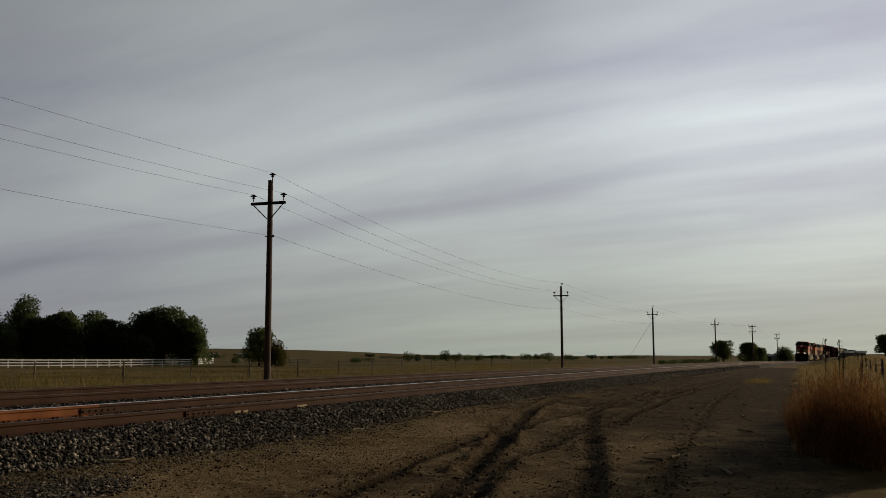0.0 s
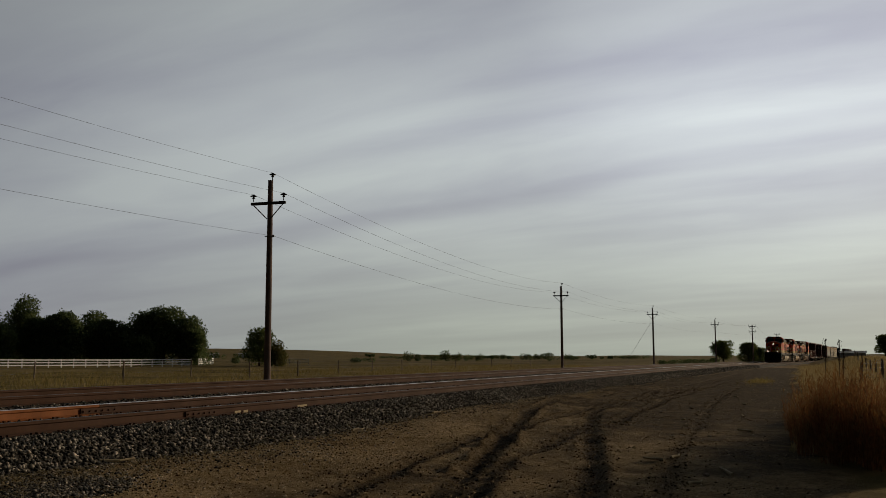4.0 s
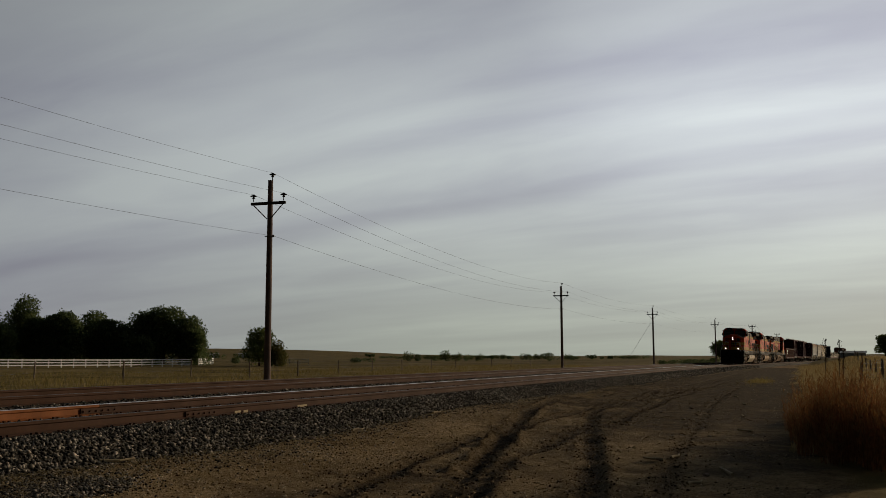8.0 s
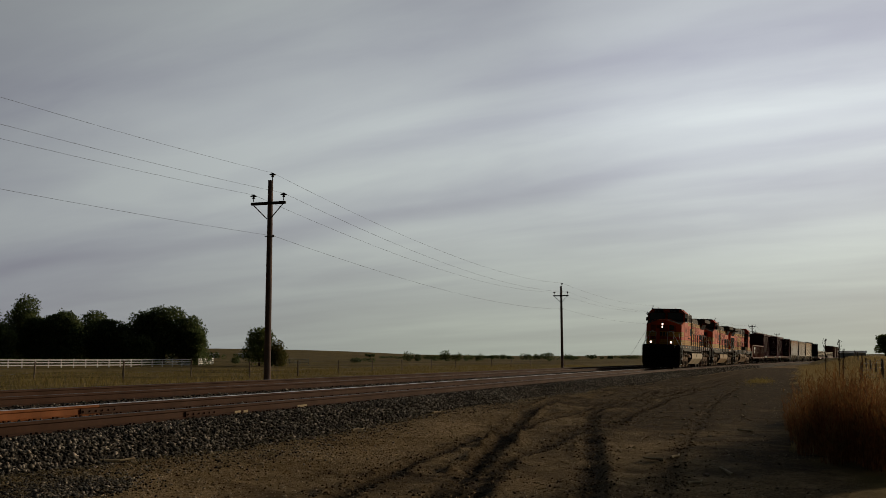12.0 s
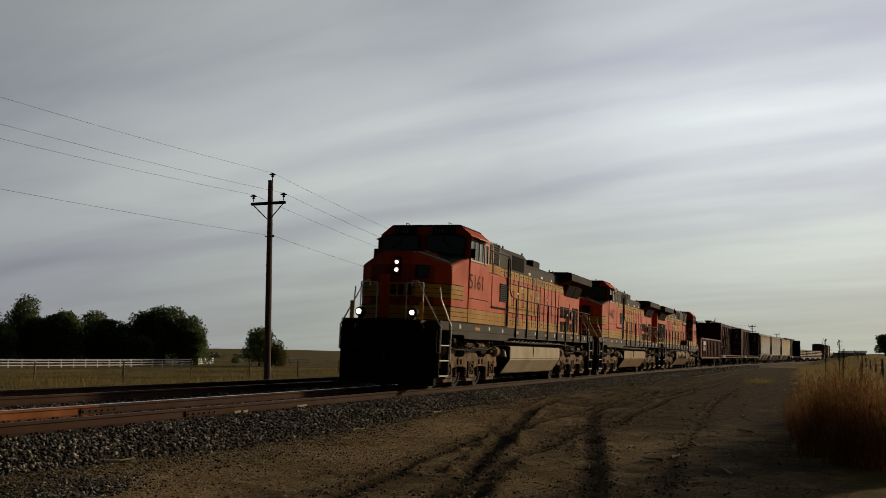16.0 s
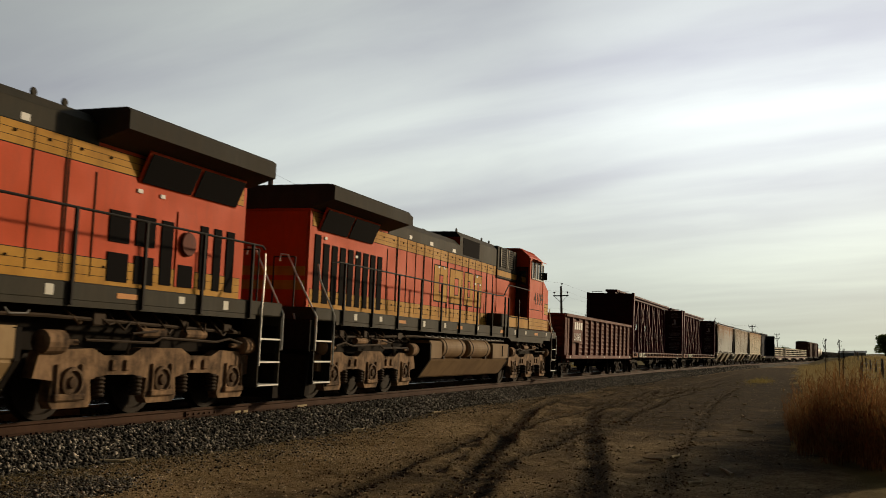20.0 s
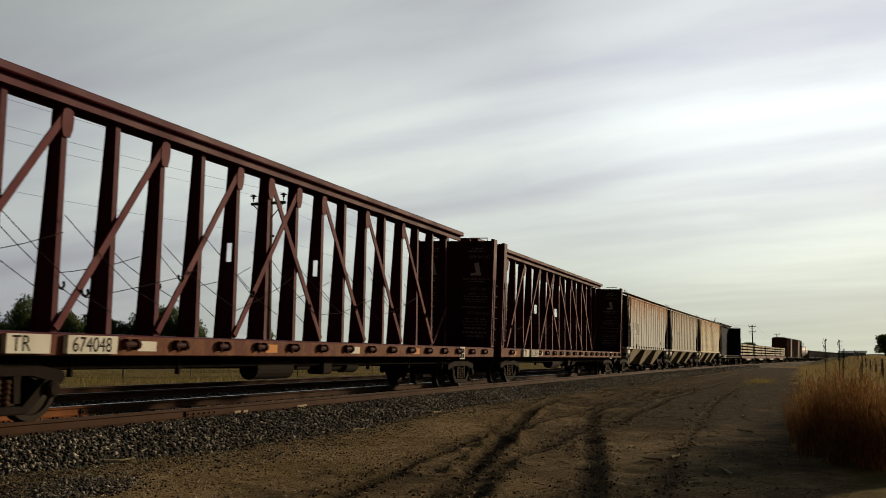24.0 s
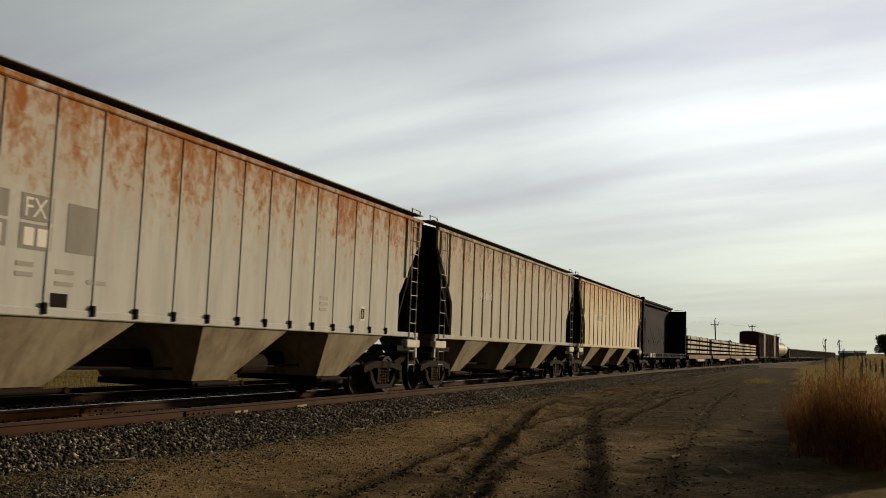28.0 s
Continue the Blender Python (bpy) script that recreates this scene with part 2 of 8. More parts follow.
surface("tank_white", (0.34, 0.32, 0.28), (0.16, 0.125, 0.09), 0.5, 0.5)
surface("far_grey", (0.030, 0.027, 0.024), (0.022, 0.018, 0.014), 0.5, 0.7)
surface("pole_wood", (0.215, 0.158, 0.140), (0.070, 0.050, 0.045), 0.6, 0.85, streak=0.15)
surface("arm_wood", (0.065, 0.066, 0.060), (0.035, 0.03, 0.028), 0.5, 0.8)
surface("insulator_dark", (0.016, 0.014, 0.018), (0.03, 0.025, 0.025), 0.3, 0.25, bumpy=0.0)
surface("wire_metal", (0.10, 0.10, 0.105), (0.03, 0.03, 0.03), 0.3, 0.6, 0.0, bumpy=0.0)
surface("post_wood", (0.26, 0.21, 0.165), (0.06, 0.048, 0.04), 0.6, 0.9, streak=0.2)
surface("shed_metal", (0.60, 0.62, 0.60), (0.42, 0.42, 0.40), 0.4, 0.6)
surface("bark", (0.055, 0.044, 0.034), (0.03, 0.025, 0.02), 0.6, 0.9, streak=0.2)
surface("stick_wood", (0.42, 0.34, 0.21), (0.2, 0.15, 0.1), 0.5, 0.85)


def hopper_paint(name, base, rust, low, z0, z1):
    """Pale hopper paint with rust that runs down from the roof edge, uneven from panel to panel."""
    m, nt, b = start(name)
    tc = nt.nodes.new("ShaderNodeTexCoord")
    sep = nt.nodes.new("ShaderNodeSeparateXYZ")
    nt.links.new(tc.outputs["Object"], sep.inputs[0])
    h = nt.nodes.new("ShaderNodeMapRange")
    h.inputs["From Min"].default_value, h.inputs["From Max"].default_value = z0, z1
    nt.links.new(sep.outputs["Z"], h.inputs["Value"])
    run = noise_node(nt, 1.5, 5, 0.62, coords(nt, (1.3, 1.3, 0.28)), 0.6)
    spot = noise_node(nt, 5.5, 5, 0.65, coords(nt, (1, 1, 0.8)), 0.5)
    s = nt.nodes.new("ShaderNodeMath"); s.operation = "MULTIPLY_ADD"
    nt.links.new(run, s.inputs[0]); s.inputs[1].default_value = 1.1
    nt.links.new(h.outputs[0], s.inputs[2])
    s2 = nt.nodes.new("ShaderNodeMath"); s2.operation = "MULTIPLY_ADD"
    nt.links.new(spot, s2.inputs[0]); s2.inputs[1].default_value = 1.25
    nt.links.new(s.outputs[0], s2.inputs[2])
    f = ramp_node(nt, s2.outputs[0], [(0.0, (0, 0, 0)), (low / 3, (0, 0, 0)), ((low + 0.34) / 3, (1, 1, 1)), (1.0, (1, 1, 1))])
    s2b = nt.nodes.new("ShaderNodeMath"); s2b.operation = "DIVIDE"; s2b.inputs[1].default_value = 3.0
    nt.links.new(s2.outputs[0], s2b.inputs[0])
    nt.links.new(s2b.outputs[0], f.node.inputs[0])
    grime = ramp_node(nt, noise_node(nt, 2.6, 5, 0.6, coords(nt, (1.5, 1.5, 0.25))), [(0.4, (0, 0, 0)), (0.75, (0.45, 0.45, 0.45))])
    c = mix_node(nt, grime, base, tuple(x * 0.55 for x in base))
    halo = ramp_node(nt, s2b.outputs[0], [(0.0, (0, 0, 0)), ((low - 0.30) / 3, (0, 0, 0)), ((low + 0.12) / 3, (0.8, 0.8, 0.8)), (1.0, (0.8, 0.8, 0.8))])
    c = mix_node(nt, halo, c, tuple(0.5 * p + 0.5 * q for p, q in zip(base, (0.42, 0.21, 0.05))))
    c = mix_node(nt, f, c, rust)
    nt.links.new(c, b.inputs["Base Color"])
    b.inputs["Roughness"].default_value = 0.75
    b.inputs["Specular IOR Level"].default_value = 0.10
    bump(nt, b, spot, 0.12, 0.01)
    return m


hopper_paint("hopper_rusty", (0.53, 0.545, 0.53), (0.32, 0.118, 0.026), 1.86, 1.5, 4.5)
hopper_paint("hopper_brownish", (0.50, 0.485, 0.43), (0.17, 0.115, 0.070), 1.95, 1.5, 4.5)
hopper_paint("hopper_cream", (0.72, 0.64, 0.48), (0.40, 0.19, 0.08), 1.92, 1.5, 4.5)


def simple(name, color, rough=0.5, metal=0.0, emit=0.0, glass=False):
    m, nt, b = start(name)
    b.inputs["Base Color"].default_value = (*color, 1)
    b.inputs["Roughness"].default_value, b.inputs["Metallic"].default_value = rough, metal
    if emit:
        b.inputs["Emission Color"].default_value = (*color, 1)
        b.inputs["Emission Strength"].default_value = emit
    if rough > 0.75:
        b.inputs["Specular IOR Level"].default_value = 0.05
    if glass:
        b.inputs["Transmission Weight"].default_value = 0.0
        b.inputs["Specular IOR Level"].default_value = 0.7
    return m


simple("cab_glass", (0.012, 0.016, 0.020), 0.06, 0.0)
simple("pale_glass", (0.16, 0.17, 0.18), 0.10, 0.0)
simple("grille_black", (0.006, 0.005, 0.005), 0.9)
simple("lamp_glow", (1.0, 0.66, 0.52), 0.3, 0.0, 6.0)
surface("frame_metal", (0.26, 0.235, 0.20), (0.10, 0.08, 0.06), 0.6, 0.5, 0.3)
surface("letter_yellow", (0.55, 0.29, 0.035), (0.40, 0.12, 0.03), 0.45, 0.65, gloss=0.1)
simple("letter_white", (0.62, 0.60, 0.56), 0.6)
surface("letter_faded", (0.48, 0.44, 0.41), (0.07, 0.03, 0.028), 0.75, 0.7, scale=6.0)
simple("letter_grey", (0.20, 0.19, 0.18), 0.6)
surface("mark_grey", (0.27, 0.26, 0.24), (0.34, 0.33, 0.31), 0.5, 0.7)
surface("primer_grey", (0.20, 0.19, 0.165), (0.52, 0.20, 0.035), 1.0, 0.7, scale=3.0, streak=0.12)
surface("letter_worn", (0.060, 0.050, 0.038), (0.16, 0.045, 0.02), 0.7, 0.8, scale=5.0)
simple("letter_dark", (0.030, 0.030, 0.022), 0.85)


def ground_mat(name, stops, s_big, s_mid, s_fine, bumps=(0.5, 0.05), mud=None):
    m, nt, b = start(name)
    v = coords(nt)
    big, mid, fine = noise_node(nt, s_big, 5, 0.6, v), noise_node(nt, s_mid, 6, 0.62, v), noise_node(nt, s_fine, 3, 0.6, v)
    a = mix_node(nt, 0.5, big, mid)
    a = mix_node(nt, 0.3, a, fine)
    c = ramp_node(nt, a, stops)
    if mud:
        at = nt.nodes.new("ShaderNodeAttribute"); at.attribute_name = "worn"
        c = mix_node(nt, at.outputs["Fac"], c, mud)
    nt.links.new(c, b.inputs["Base Color"])
    b.inputs["Roughness"].default_value = 0.95
    b.inputs["Specular IOR Level"].default_value = 0.2
    mm = mix_node(nt, 0.5, mid, fine)
    bump(nt, b, mm, *bumps)
    return m


ground_mat("ballast_bed", [(0.36, (0.014, 0.012, 0.010)), (0.5, (0.045, 0.038, 0.029)), (0.64, (0.12, 0.10, 0.075))], 0.5, 14, 42, (1.0, 0.08))


def island_mat(name, stops, rough=0.85, spread=0.5, thin=0.0):
    """Colour by loose piece: stones, leaves, blades."""
    m, nt, b = start(name)
    g = nt.nodes.new("ShaderNodeNewGeometry")
    n = noise_node(nt, 0.35, 3, 0.6, coords(nt))
    a = mix_node(nt, spread, g.outputs["Random Per Island"], n)
    c = ramp_node(nt, a, stops)
    nt.links.new(c, b.inputs["Base Color"])
    b.inputs["Roughness"].default_value = rough
    b.inputs["Specular IOR Level"].default_value = 0.15
    if thin:      # light passes through leaves and blades
        tl, ms = nt.nodes.new("ShaderNodeBsdfTranslucent"), nt.nodes.new("ShaderNodeMixShader")
        nt.links.new(c, tl.inputs[0])
        ms.inputs[0].default_value = thin
        nt.links.new(b.outputs[0], ms.inputs[1]); nt.links.new(tl.outputs[0], ms.inputs[2])
        nt.links.new(ms.outputs[0], nt.nodes["Material Output"].inputs[0])
    return m


island_mat("ballast_stone", [(0.12, (0.008, 0.008, 0.007)), (0.45, (0.048, 0.044, 0.038)), (0.66, (0.105, 0.096, 0.078)), (0.86, (0.36, 0.32, 0.26))], 0.85, 0.25)
island_mat("mud_clod", [(0.10, (0.030, 0.021, 0.012)), (0.5, (0.085, 0.060, 0.032)), (0.85, (0.20, 0.145, 0.082))], 0.95, 0.25)
island_mat("dirt_stone", [(0.10, (0.030, 0.021, 0.011)), (0.42, (0.15, 0.107, 0.056)), (0.80, (0.50, 0.40, 0.26))], 0.9, 0.25)
island_mat("leaf_dark", [(0.15, (0.050, 0.074, 0.034)), (0.5, (0.105, 0.142, 0.056)), (0.85, (0.175, 0.20, 0.08))], 0.7, 0.5, 0.45)
island_mat("leaf_green", [(0.15, (0.060, 0.088, 0.026)), (0.5, (0.13, 0.165, 0.048)), (0.85, (0.23, 0.25, 0.075))], 0.7, 0.5, 0.4)
island_mat("leaf_autumn", [(0.15, (0.05, 0.065, 0.02)), (0.5, (0.11, 0.11, 0.03)), (0.85, (0.20, 0.16, 0.045))], 0.7, 0.5, 0.3)
island_mat("grass_dry", [(0.15, (0.16, 0.122, 0.055)), (0.5, (0.29, 0.225, 0.105)), (0.85, (0.44, 0.35, 0.18))], 0.9, 0.55, 0.45)
island_mat("grass_olive", [(0.15, (0.10, 0.085, 0.028)), (0.5, (0.21, 0.165, 0.058)), (0.85, (0.36, 0.275, 0.105))], 0.9, 0.55, 0.45)
island_mat("kochia_red", [(0.15, (0.125, 0.048, 0.019)), (0.5, (0.205, 0.088, 0.034)), (0.85, (0.29, 0.15, 0.062))], 0.85, 0.4, 0.5)
island_mat("kochia_top", [(0.15, (0.10, 0.045, 0.018)), (0.5, (0.165, 0.088, 0.034)), (0.85, (0.25, 0.17, 0.072))], 0.85, 0.4, 0.45)

# ---- mesh helpers ----


def part(name, bm, material, parent=None, label="", smooth=False):
    """Link a bmesh as one mesh object, under a thing or a part if one is given."""
    me = bpy.data.meshes.new(name)
    bmesh.ops.recalc_face_normals(bm, faces=bm.faces)
    bm.to_mesh(me)
    bm.free()
    me.materials.append(MATS[material])
    if smooth:
        me.shade_smooth()
    ob = new(name, me)
    if parent is not None:
        ob.parent = parent
    if label:
        ob["label"] = label
    return ob


def shared(name, me, parent, m=None, label=""):
    """Another object on a mesh that exists."""
    ob = new(name, me)
    ob.parent = parent
    if m is not None:
        ob.matrix_basis = m
    if label:
        ob["label"] = label
    return ob


def box(bm, x0, x1, y0, y1, z0, z1, m=None):
    c = [(x, y, z) for x in (x0, x1) for y in (y0, y1) for z in (z0, z1)]
    v = [bm.verts.new(m @ Vector(p) if m is not None else p) for p in c]
    for f in ((0, 1, 3, 2), (4, 6, 7, 5), (0, 4, 5, 1), (2, 3, 7, 6), (0, 2, 6, 4), (1, 5, 7, 3)):
        bm.faces.new([v[i] for i in f])
    return v


def rbox(bm, x0, x1, y0, y1, z0, z1, r=0.02):
    """Box with bevelled edges."""
    v = box(bm, x0, x1, y0, y1, z0, z1)
    es = list({e for q in v for e in q.link_edges})
    bmesh.ops.bevel(bm, geom=es, offset=r, segments=1, affect="EDGES")


def prism(bm, pts, axis, a, b):
    """Extrude a closed outline of (p, q) from a to b along an axis: x takes (y, z), y takes (x, z), z takes (x, y)."""
    def at(p, q, w):
        return {"x": (w, p, q), "y": (p, w, q), "z": (p, q, w)}[axis]
    va = [bm.verts.new(at(p, q, a)) for p, q in pts]
    vb = [bm.verts.new(at(p, q, b)) for p, q in pts]
    n = len(pts)
    bm.faces.new(va)
    bm.faces.new(vb[::-1])
    for i in range(n):
        bm.faces.new((va[i], vb[i], vb[(i + 1) % n], va[(i + 1) % n]))


def tube(bm, p0, p1, r, seg=8, r2=None):
    p0, p1 = Vector(p0), Vector(p1)
    d = p1 - p0
    q = d.to_track_quat("Z", "Y")
    r2 = r if r2 is None else r2
    ra = [bm.verts.new(p0 + q @ Vector((r * math.cos(i * math.tau / seg), r * math.sin(i * math.tau / seg), 0))) for i in range(seg)]
    rb = [bm.verts.new(p1 + q @ Vector((r2 * math.cos(i * math.tau / seg), r2 * math.sin(i * math.tau / seg), 0))) for i in range(seg)]
    bm.faces.new(ra[::-1])
    bm.faces.new(rb)
    for i in range(seg):
        bm.faces.new((ra[i], ra[(i + 1) % seg], rb[(i + 1) % seg], rb[i]))


def pipe(bm, pts, r, seg=6):
    """One bent tube through all the points."""
    pts = [Vector(p) for p in pts]
    rings = []
    for i, p in enumerate(pts):
        d = (pts[min(i + 1, len(pts) - 1)] - pts[max(i - 1, 0)]).normalized()
        u = d.cross(Vector((0, 0, 1)) if abs(d.z) < 0.8 else Vector((1, 0, 0))).normalized()
        if rings and u.dot(last) < 0:
            u = -u
        last = u
        w = d.cross(u)
        rings.append([bm.verts.new(p + (u * math.cos(k * math.tau / seg) + w * math.sin(k * math.tau / seg)) * r) for k in range(seg)])
    for a, b in zip(rings, rings[1:]):
        for k in range(seg):
            bm.faces.new((a[k], a[(k + 1) % seg], b[(k + 1) % seg], b[k]))
    bm.faces.new(rings[0][::-1])
    bm.faces.new(rings[-1])


def lathe(bm, prof, axis_m, seg=16):
    """Turn a profile of (radius, along) about the local z of axis_m."""
    rings = []
    for r, h in prof:
        rings.append([bm.verts.new(axis_m @ Vector((r * math.cos(i * math.tau / seg), r * math.sin(i * math.tau / seg), h))) for i in range(seg)])
    for a, b in zip(rings, rings[1:]):
        for i in range(seg):
            bm.faces.new((a[i], a[(i + 1) % seg], b[(i + 1) % seg], b[i]))
    bm.faces.new(rings[0][::-1])
    bm.faces.new(rings[-1])


def raw(name, verts, faces, material, parent=None, label=""):
    me = bpy.data.meshes.new(name)
    me.from_pydata(verts, [], faces)
    me.materials.append(MATS[material])
    ob = new(name, me)
    if parent is not None:
        ob.parent = parent
    if label:
        ob["label"] = label
    return ob


def quads(name, v, material, parent=None, label="", n=4):
    """One object from an array of loose faces, shape (count, n, 3)."""
    v = np.asarray(v, dtype=np.float32)
    c = len(v)
    me = bpy.data.meshes.new(name)
    me.vertices.add(c * n)
    me.vertices.foreach_set("co", v.reshape(-1))
    me.loops.add(c * n)
    me.loops.foreach_set("vertex_index", np.arange(c * n, dtype=np.int32))
    me.polygons.add(c)
    me.polygons.foreach_set("loop_start", np.arange(0, c * n, n, dtype=np.int32))
    me.update(calc_edges=True)
    me.materials.append(MATS[material])
    ob = new(name, me)
    if parent is not None:
        ob.parent = parent
    if label:
        ob["label"] = label
    return ob


def empty(name, label, category, group="", kind=""):
    ob = new(name)
    ob.empty_display_size = 0.2
    return tagged(ob, label, category, group, kind)


def lettering(name, text, size, m, material, parent, label=""):
    cu = bpy.data.curves.new(name, "FONT")
    cu.body, cu.size, cu.extrude = text, size, 0.002
    tmp = bpy.data.objects.new(name + "_tmp", cu)
    scene.collection.objects.link(tmp)
    bpy.context.view_layer.update()
    me = bpy.data.meshes.new_from_object(tmp.evaluated_get(bpy.context.evaluated_depsgraph_get()))
    bpy.data.objects.remove(tmp)
    me.materials.clear()
    me.materials.append(MATS[material])
    ob = new(name, me)
    ob.parent = parent
    ob.matrix_basis = m
    if label:
        ob["label"] = label
    return ob


SIDE = Matrix(((1, 0, 0, 0), (0, 0, -1, 0), (0, 1, 0, 0), (0, 0, 0, 1)))     # writing on the side that faces -Y


def side_m(x, y, z, sx=1.0):
    return Matrix.Translation((x, y, z)) @ SIDE @ Matrix.Diagonal((sx, 1, 1, 1))

# ---- ground ----
RUTS = [  # wheel ruts in the dirt road: outline, half width, depth
    ([(8.6, 3.0), (10.45, 3.55), (13.7, 4.44), (16.3, 4.97), (20.0, 5.78), (25.9, 6.96), (32.3, 7.7), (36.0, 7.4), (43.4, 7.25), (49.0, 6.8), (55.0, 6.1), (64.9, 5.75), (81.4, 5.5), (106.0, 5.3), (140.0, 3.6)], 0.21, 0.07),
    ([(8.4, 4.6), (10.9, 5.04), (12.4, 5.26), (14.1, 5.55), (16.2, 5.75), (18.0, 5.92), (20.5, 5.95)], 0.17, 0.055),
    ([(8.8, 3.5), (10.9, 3.97), (12.8, 4.37), (14.7, 4.73), (17.3, 5.29), (19.9, 5.85)], 0.15, 0.055),
    ([(10.8, 3.45), (13.1, 4.0), (14.7, 4.2), (15.9, 4.04), (18.2, 4.18), (21.6, 4.5)], 0.15, 0.045),
    ([(9.4, 1.9), (12.2, 2.49), (14.8, 2.95), (18.7, 3.77), (22.8, 4.63), (27.4, 5.4), (30.6, 5.5), (34.7, 5.25), (39.9, 5.12), (46.9, 4.83), (70.0, 4.2)], 0.19, 0.050),
    ([(22.0, 3.9), (24.4, 4.13), (27.8, 4.29), (31.0, 4.35), (36.5, 4.5), (44.0, 4.4), (60.0, 4.3)], 0.19, 0.055),
    ([(16.0, 4.87), (19.5, 5.55), (22.4, 5.9), (24.6, 5.84), (27.7, 5.75), (32.3, 5.69), (35.9, 5.5), (44.0, 5.9)], 0.17, 0.05),
    ([(9.0, 1.3), (14.2, 1.7), (18.3, 2.0), (21.9, 2.1), (35.8, 2.7), (60.0, 2.9)], 0.15, 0.03),
]


def track_y(X):
    """The near track's lateral place where it crosses X (arrays)."""
    s = np.linspace(-200, 2600, 600)
    p = np.array([track_at(q)[:2] for q in s])
    return np.interp(X, p[:, 0], p[:, 1])


def lattice(X, Y, cell, seed):
    """Smooth value noise on arrays, -1 to 1."""
    rs = np.random.RandomState(seed)
    tab = rs.uniform(-1, 1, (256, 256))
    x, y = X / cell, Y / cell
    xi, yi = np.floor(x).astype(int), np.floor(y).astype(int)
    fx, fy = x - xi, y - yi
    fx, fy = fx * fx * (3 - 2 * fx), fy * fy * (3 - 2 * fy)
    a, b = tab[xi % 256, yi % 256], tab[(xi + 1) % 256, yi % 256]
    c, d = tab[xi % 256, (yi + 1) % 256], tab[(xi + 1) % 256, (yi + 1) % 256]
    return (a * (1 - fx) + b * fx) * (1 - fy) + (c * (1 - fx) + d * fx) * fy


def rut_fields(X, Y):
    depth, worn = np.zeros_like(X), np.zeros_like(X)
    for pts, half, deep in RUTS:
        best = np.full_like(X, 1e9)
        for (ax, ay), (bx, by) in zip(pts, pts[1:]):
            dx, dy = bx - ax, by - ay
            t = np.clip(((X - ax) * dx + (Y - ay) * dy) / (dx * dx + dy * dy), 0, 1)
            best = np.minimum(best, np.hypot(X - ax - t * dx, Y - ay - t * dy))
        best = best + 0.045 * lattice(X, Y, 0.9, 5) + 0.035 * lattice(X, Y, 0.33, 6) + 0.02 * lattice(X, Y, 0.15, 8)
        u = best / (half * 0.85)
        depth -= 0.75 * deep * np.exp(-np.abs(u) ** 3) * (1.0 + 0.2 * lattice(X, Y, 1.1, 17) + 0.3 * lattice(X, Y, 0.26, 19))
        depth += 0.75 * deep * np.clip(0.45 + 0.5 * lattice(X, Y, 0.5, 18) + 0.7 * lattice(X, Y, 0.22, 20), 0, 1.4) * np.exp(-((u - 1.55) / 0.45) ** 2)
        worn = np.maximum(worn, min(1.0, deep / 0.045) * np.exp(-(u / 1.7) ** 2) * np.clip(1.15 + 0.5 * lattice(X, Y, 1.6, 15) + 0.4 * lattice(X, Y, 0.35, 16), 0.15, 1))
    return depth, worn


def ground_z(X, Y):
    X, Y = np.asarray(X, float), np.asarray(Y, float)
    v = Y - track_y(X)
    near = -0.75 + 0.035 * lattice(X, Y, 2.2, 1) + 0.008 * lattice(X, Y, 0.55, 2) + 0.013 * lattice(X, Y, 0.24, 9) + 0.05 * lattice(X, Y, 8.0, 3)
    cut, _ = rut_fields(X, Y)
    near = near + cut + 0.15 * np.clip((v + 4.4) / 2.0, 0, 1) ** 1.3
    near = np.where(Y < 0, near + 0.35 * np.clip((-Y - 1) / 8, 0, 1) * np.clip((X - 25) / 40, 0, 1), near)
    near = near + 1.1 * np.clip((X - 90) / 60, 0, 1) * np.clip((-Y - 3.5) / 5, 0, 1)      # the verge climbs beyond the fence
    field = np.interp(v, [4, 7, 40, 130, 300], [-0.75, -0.6, -0.9, -0.2, -0.1]) + 0.10 * lattice(X, Y, 14, 4)
    z = np.where(v < 3, near, field)
    r = np.hypot(X, Y)
    az = np.degrees(np.arctan2(Y, X))
    up = np.interp(az, [-60, -10, 0, 9, 17, 22, 26, 33, 38, 50, 90], [0.001, 0.002, 0.0015, 0.0018, 0.002, 0.0026, 0.0048, 0.0064, 0.0066, 0.006, 0.004])
    far = np.clip((r - 320) / 1500, 0, 1.6)
    return z + r * up * far ** 1.25 + far * 1.6 * lattice(X, Y, 240, 7)


def spaced(lo, hi, mid0, mid1, fine, growth):
    out, s, p = list(np.arange(mid0, mid1, fine)), fine, mid1
    while p < hi:
        out.append(p); s *= growth; p += s
    out.append(hi)
    s, p, low = fine, mid0 - fine, []
    while p > lo:
        low.append(p); s *= growth; p -= s
    return np.array([lo] + low[::-1] + out)


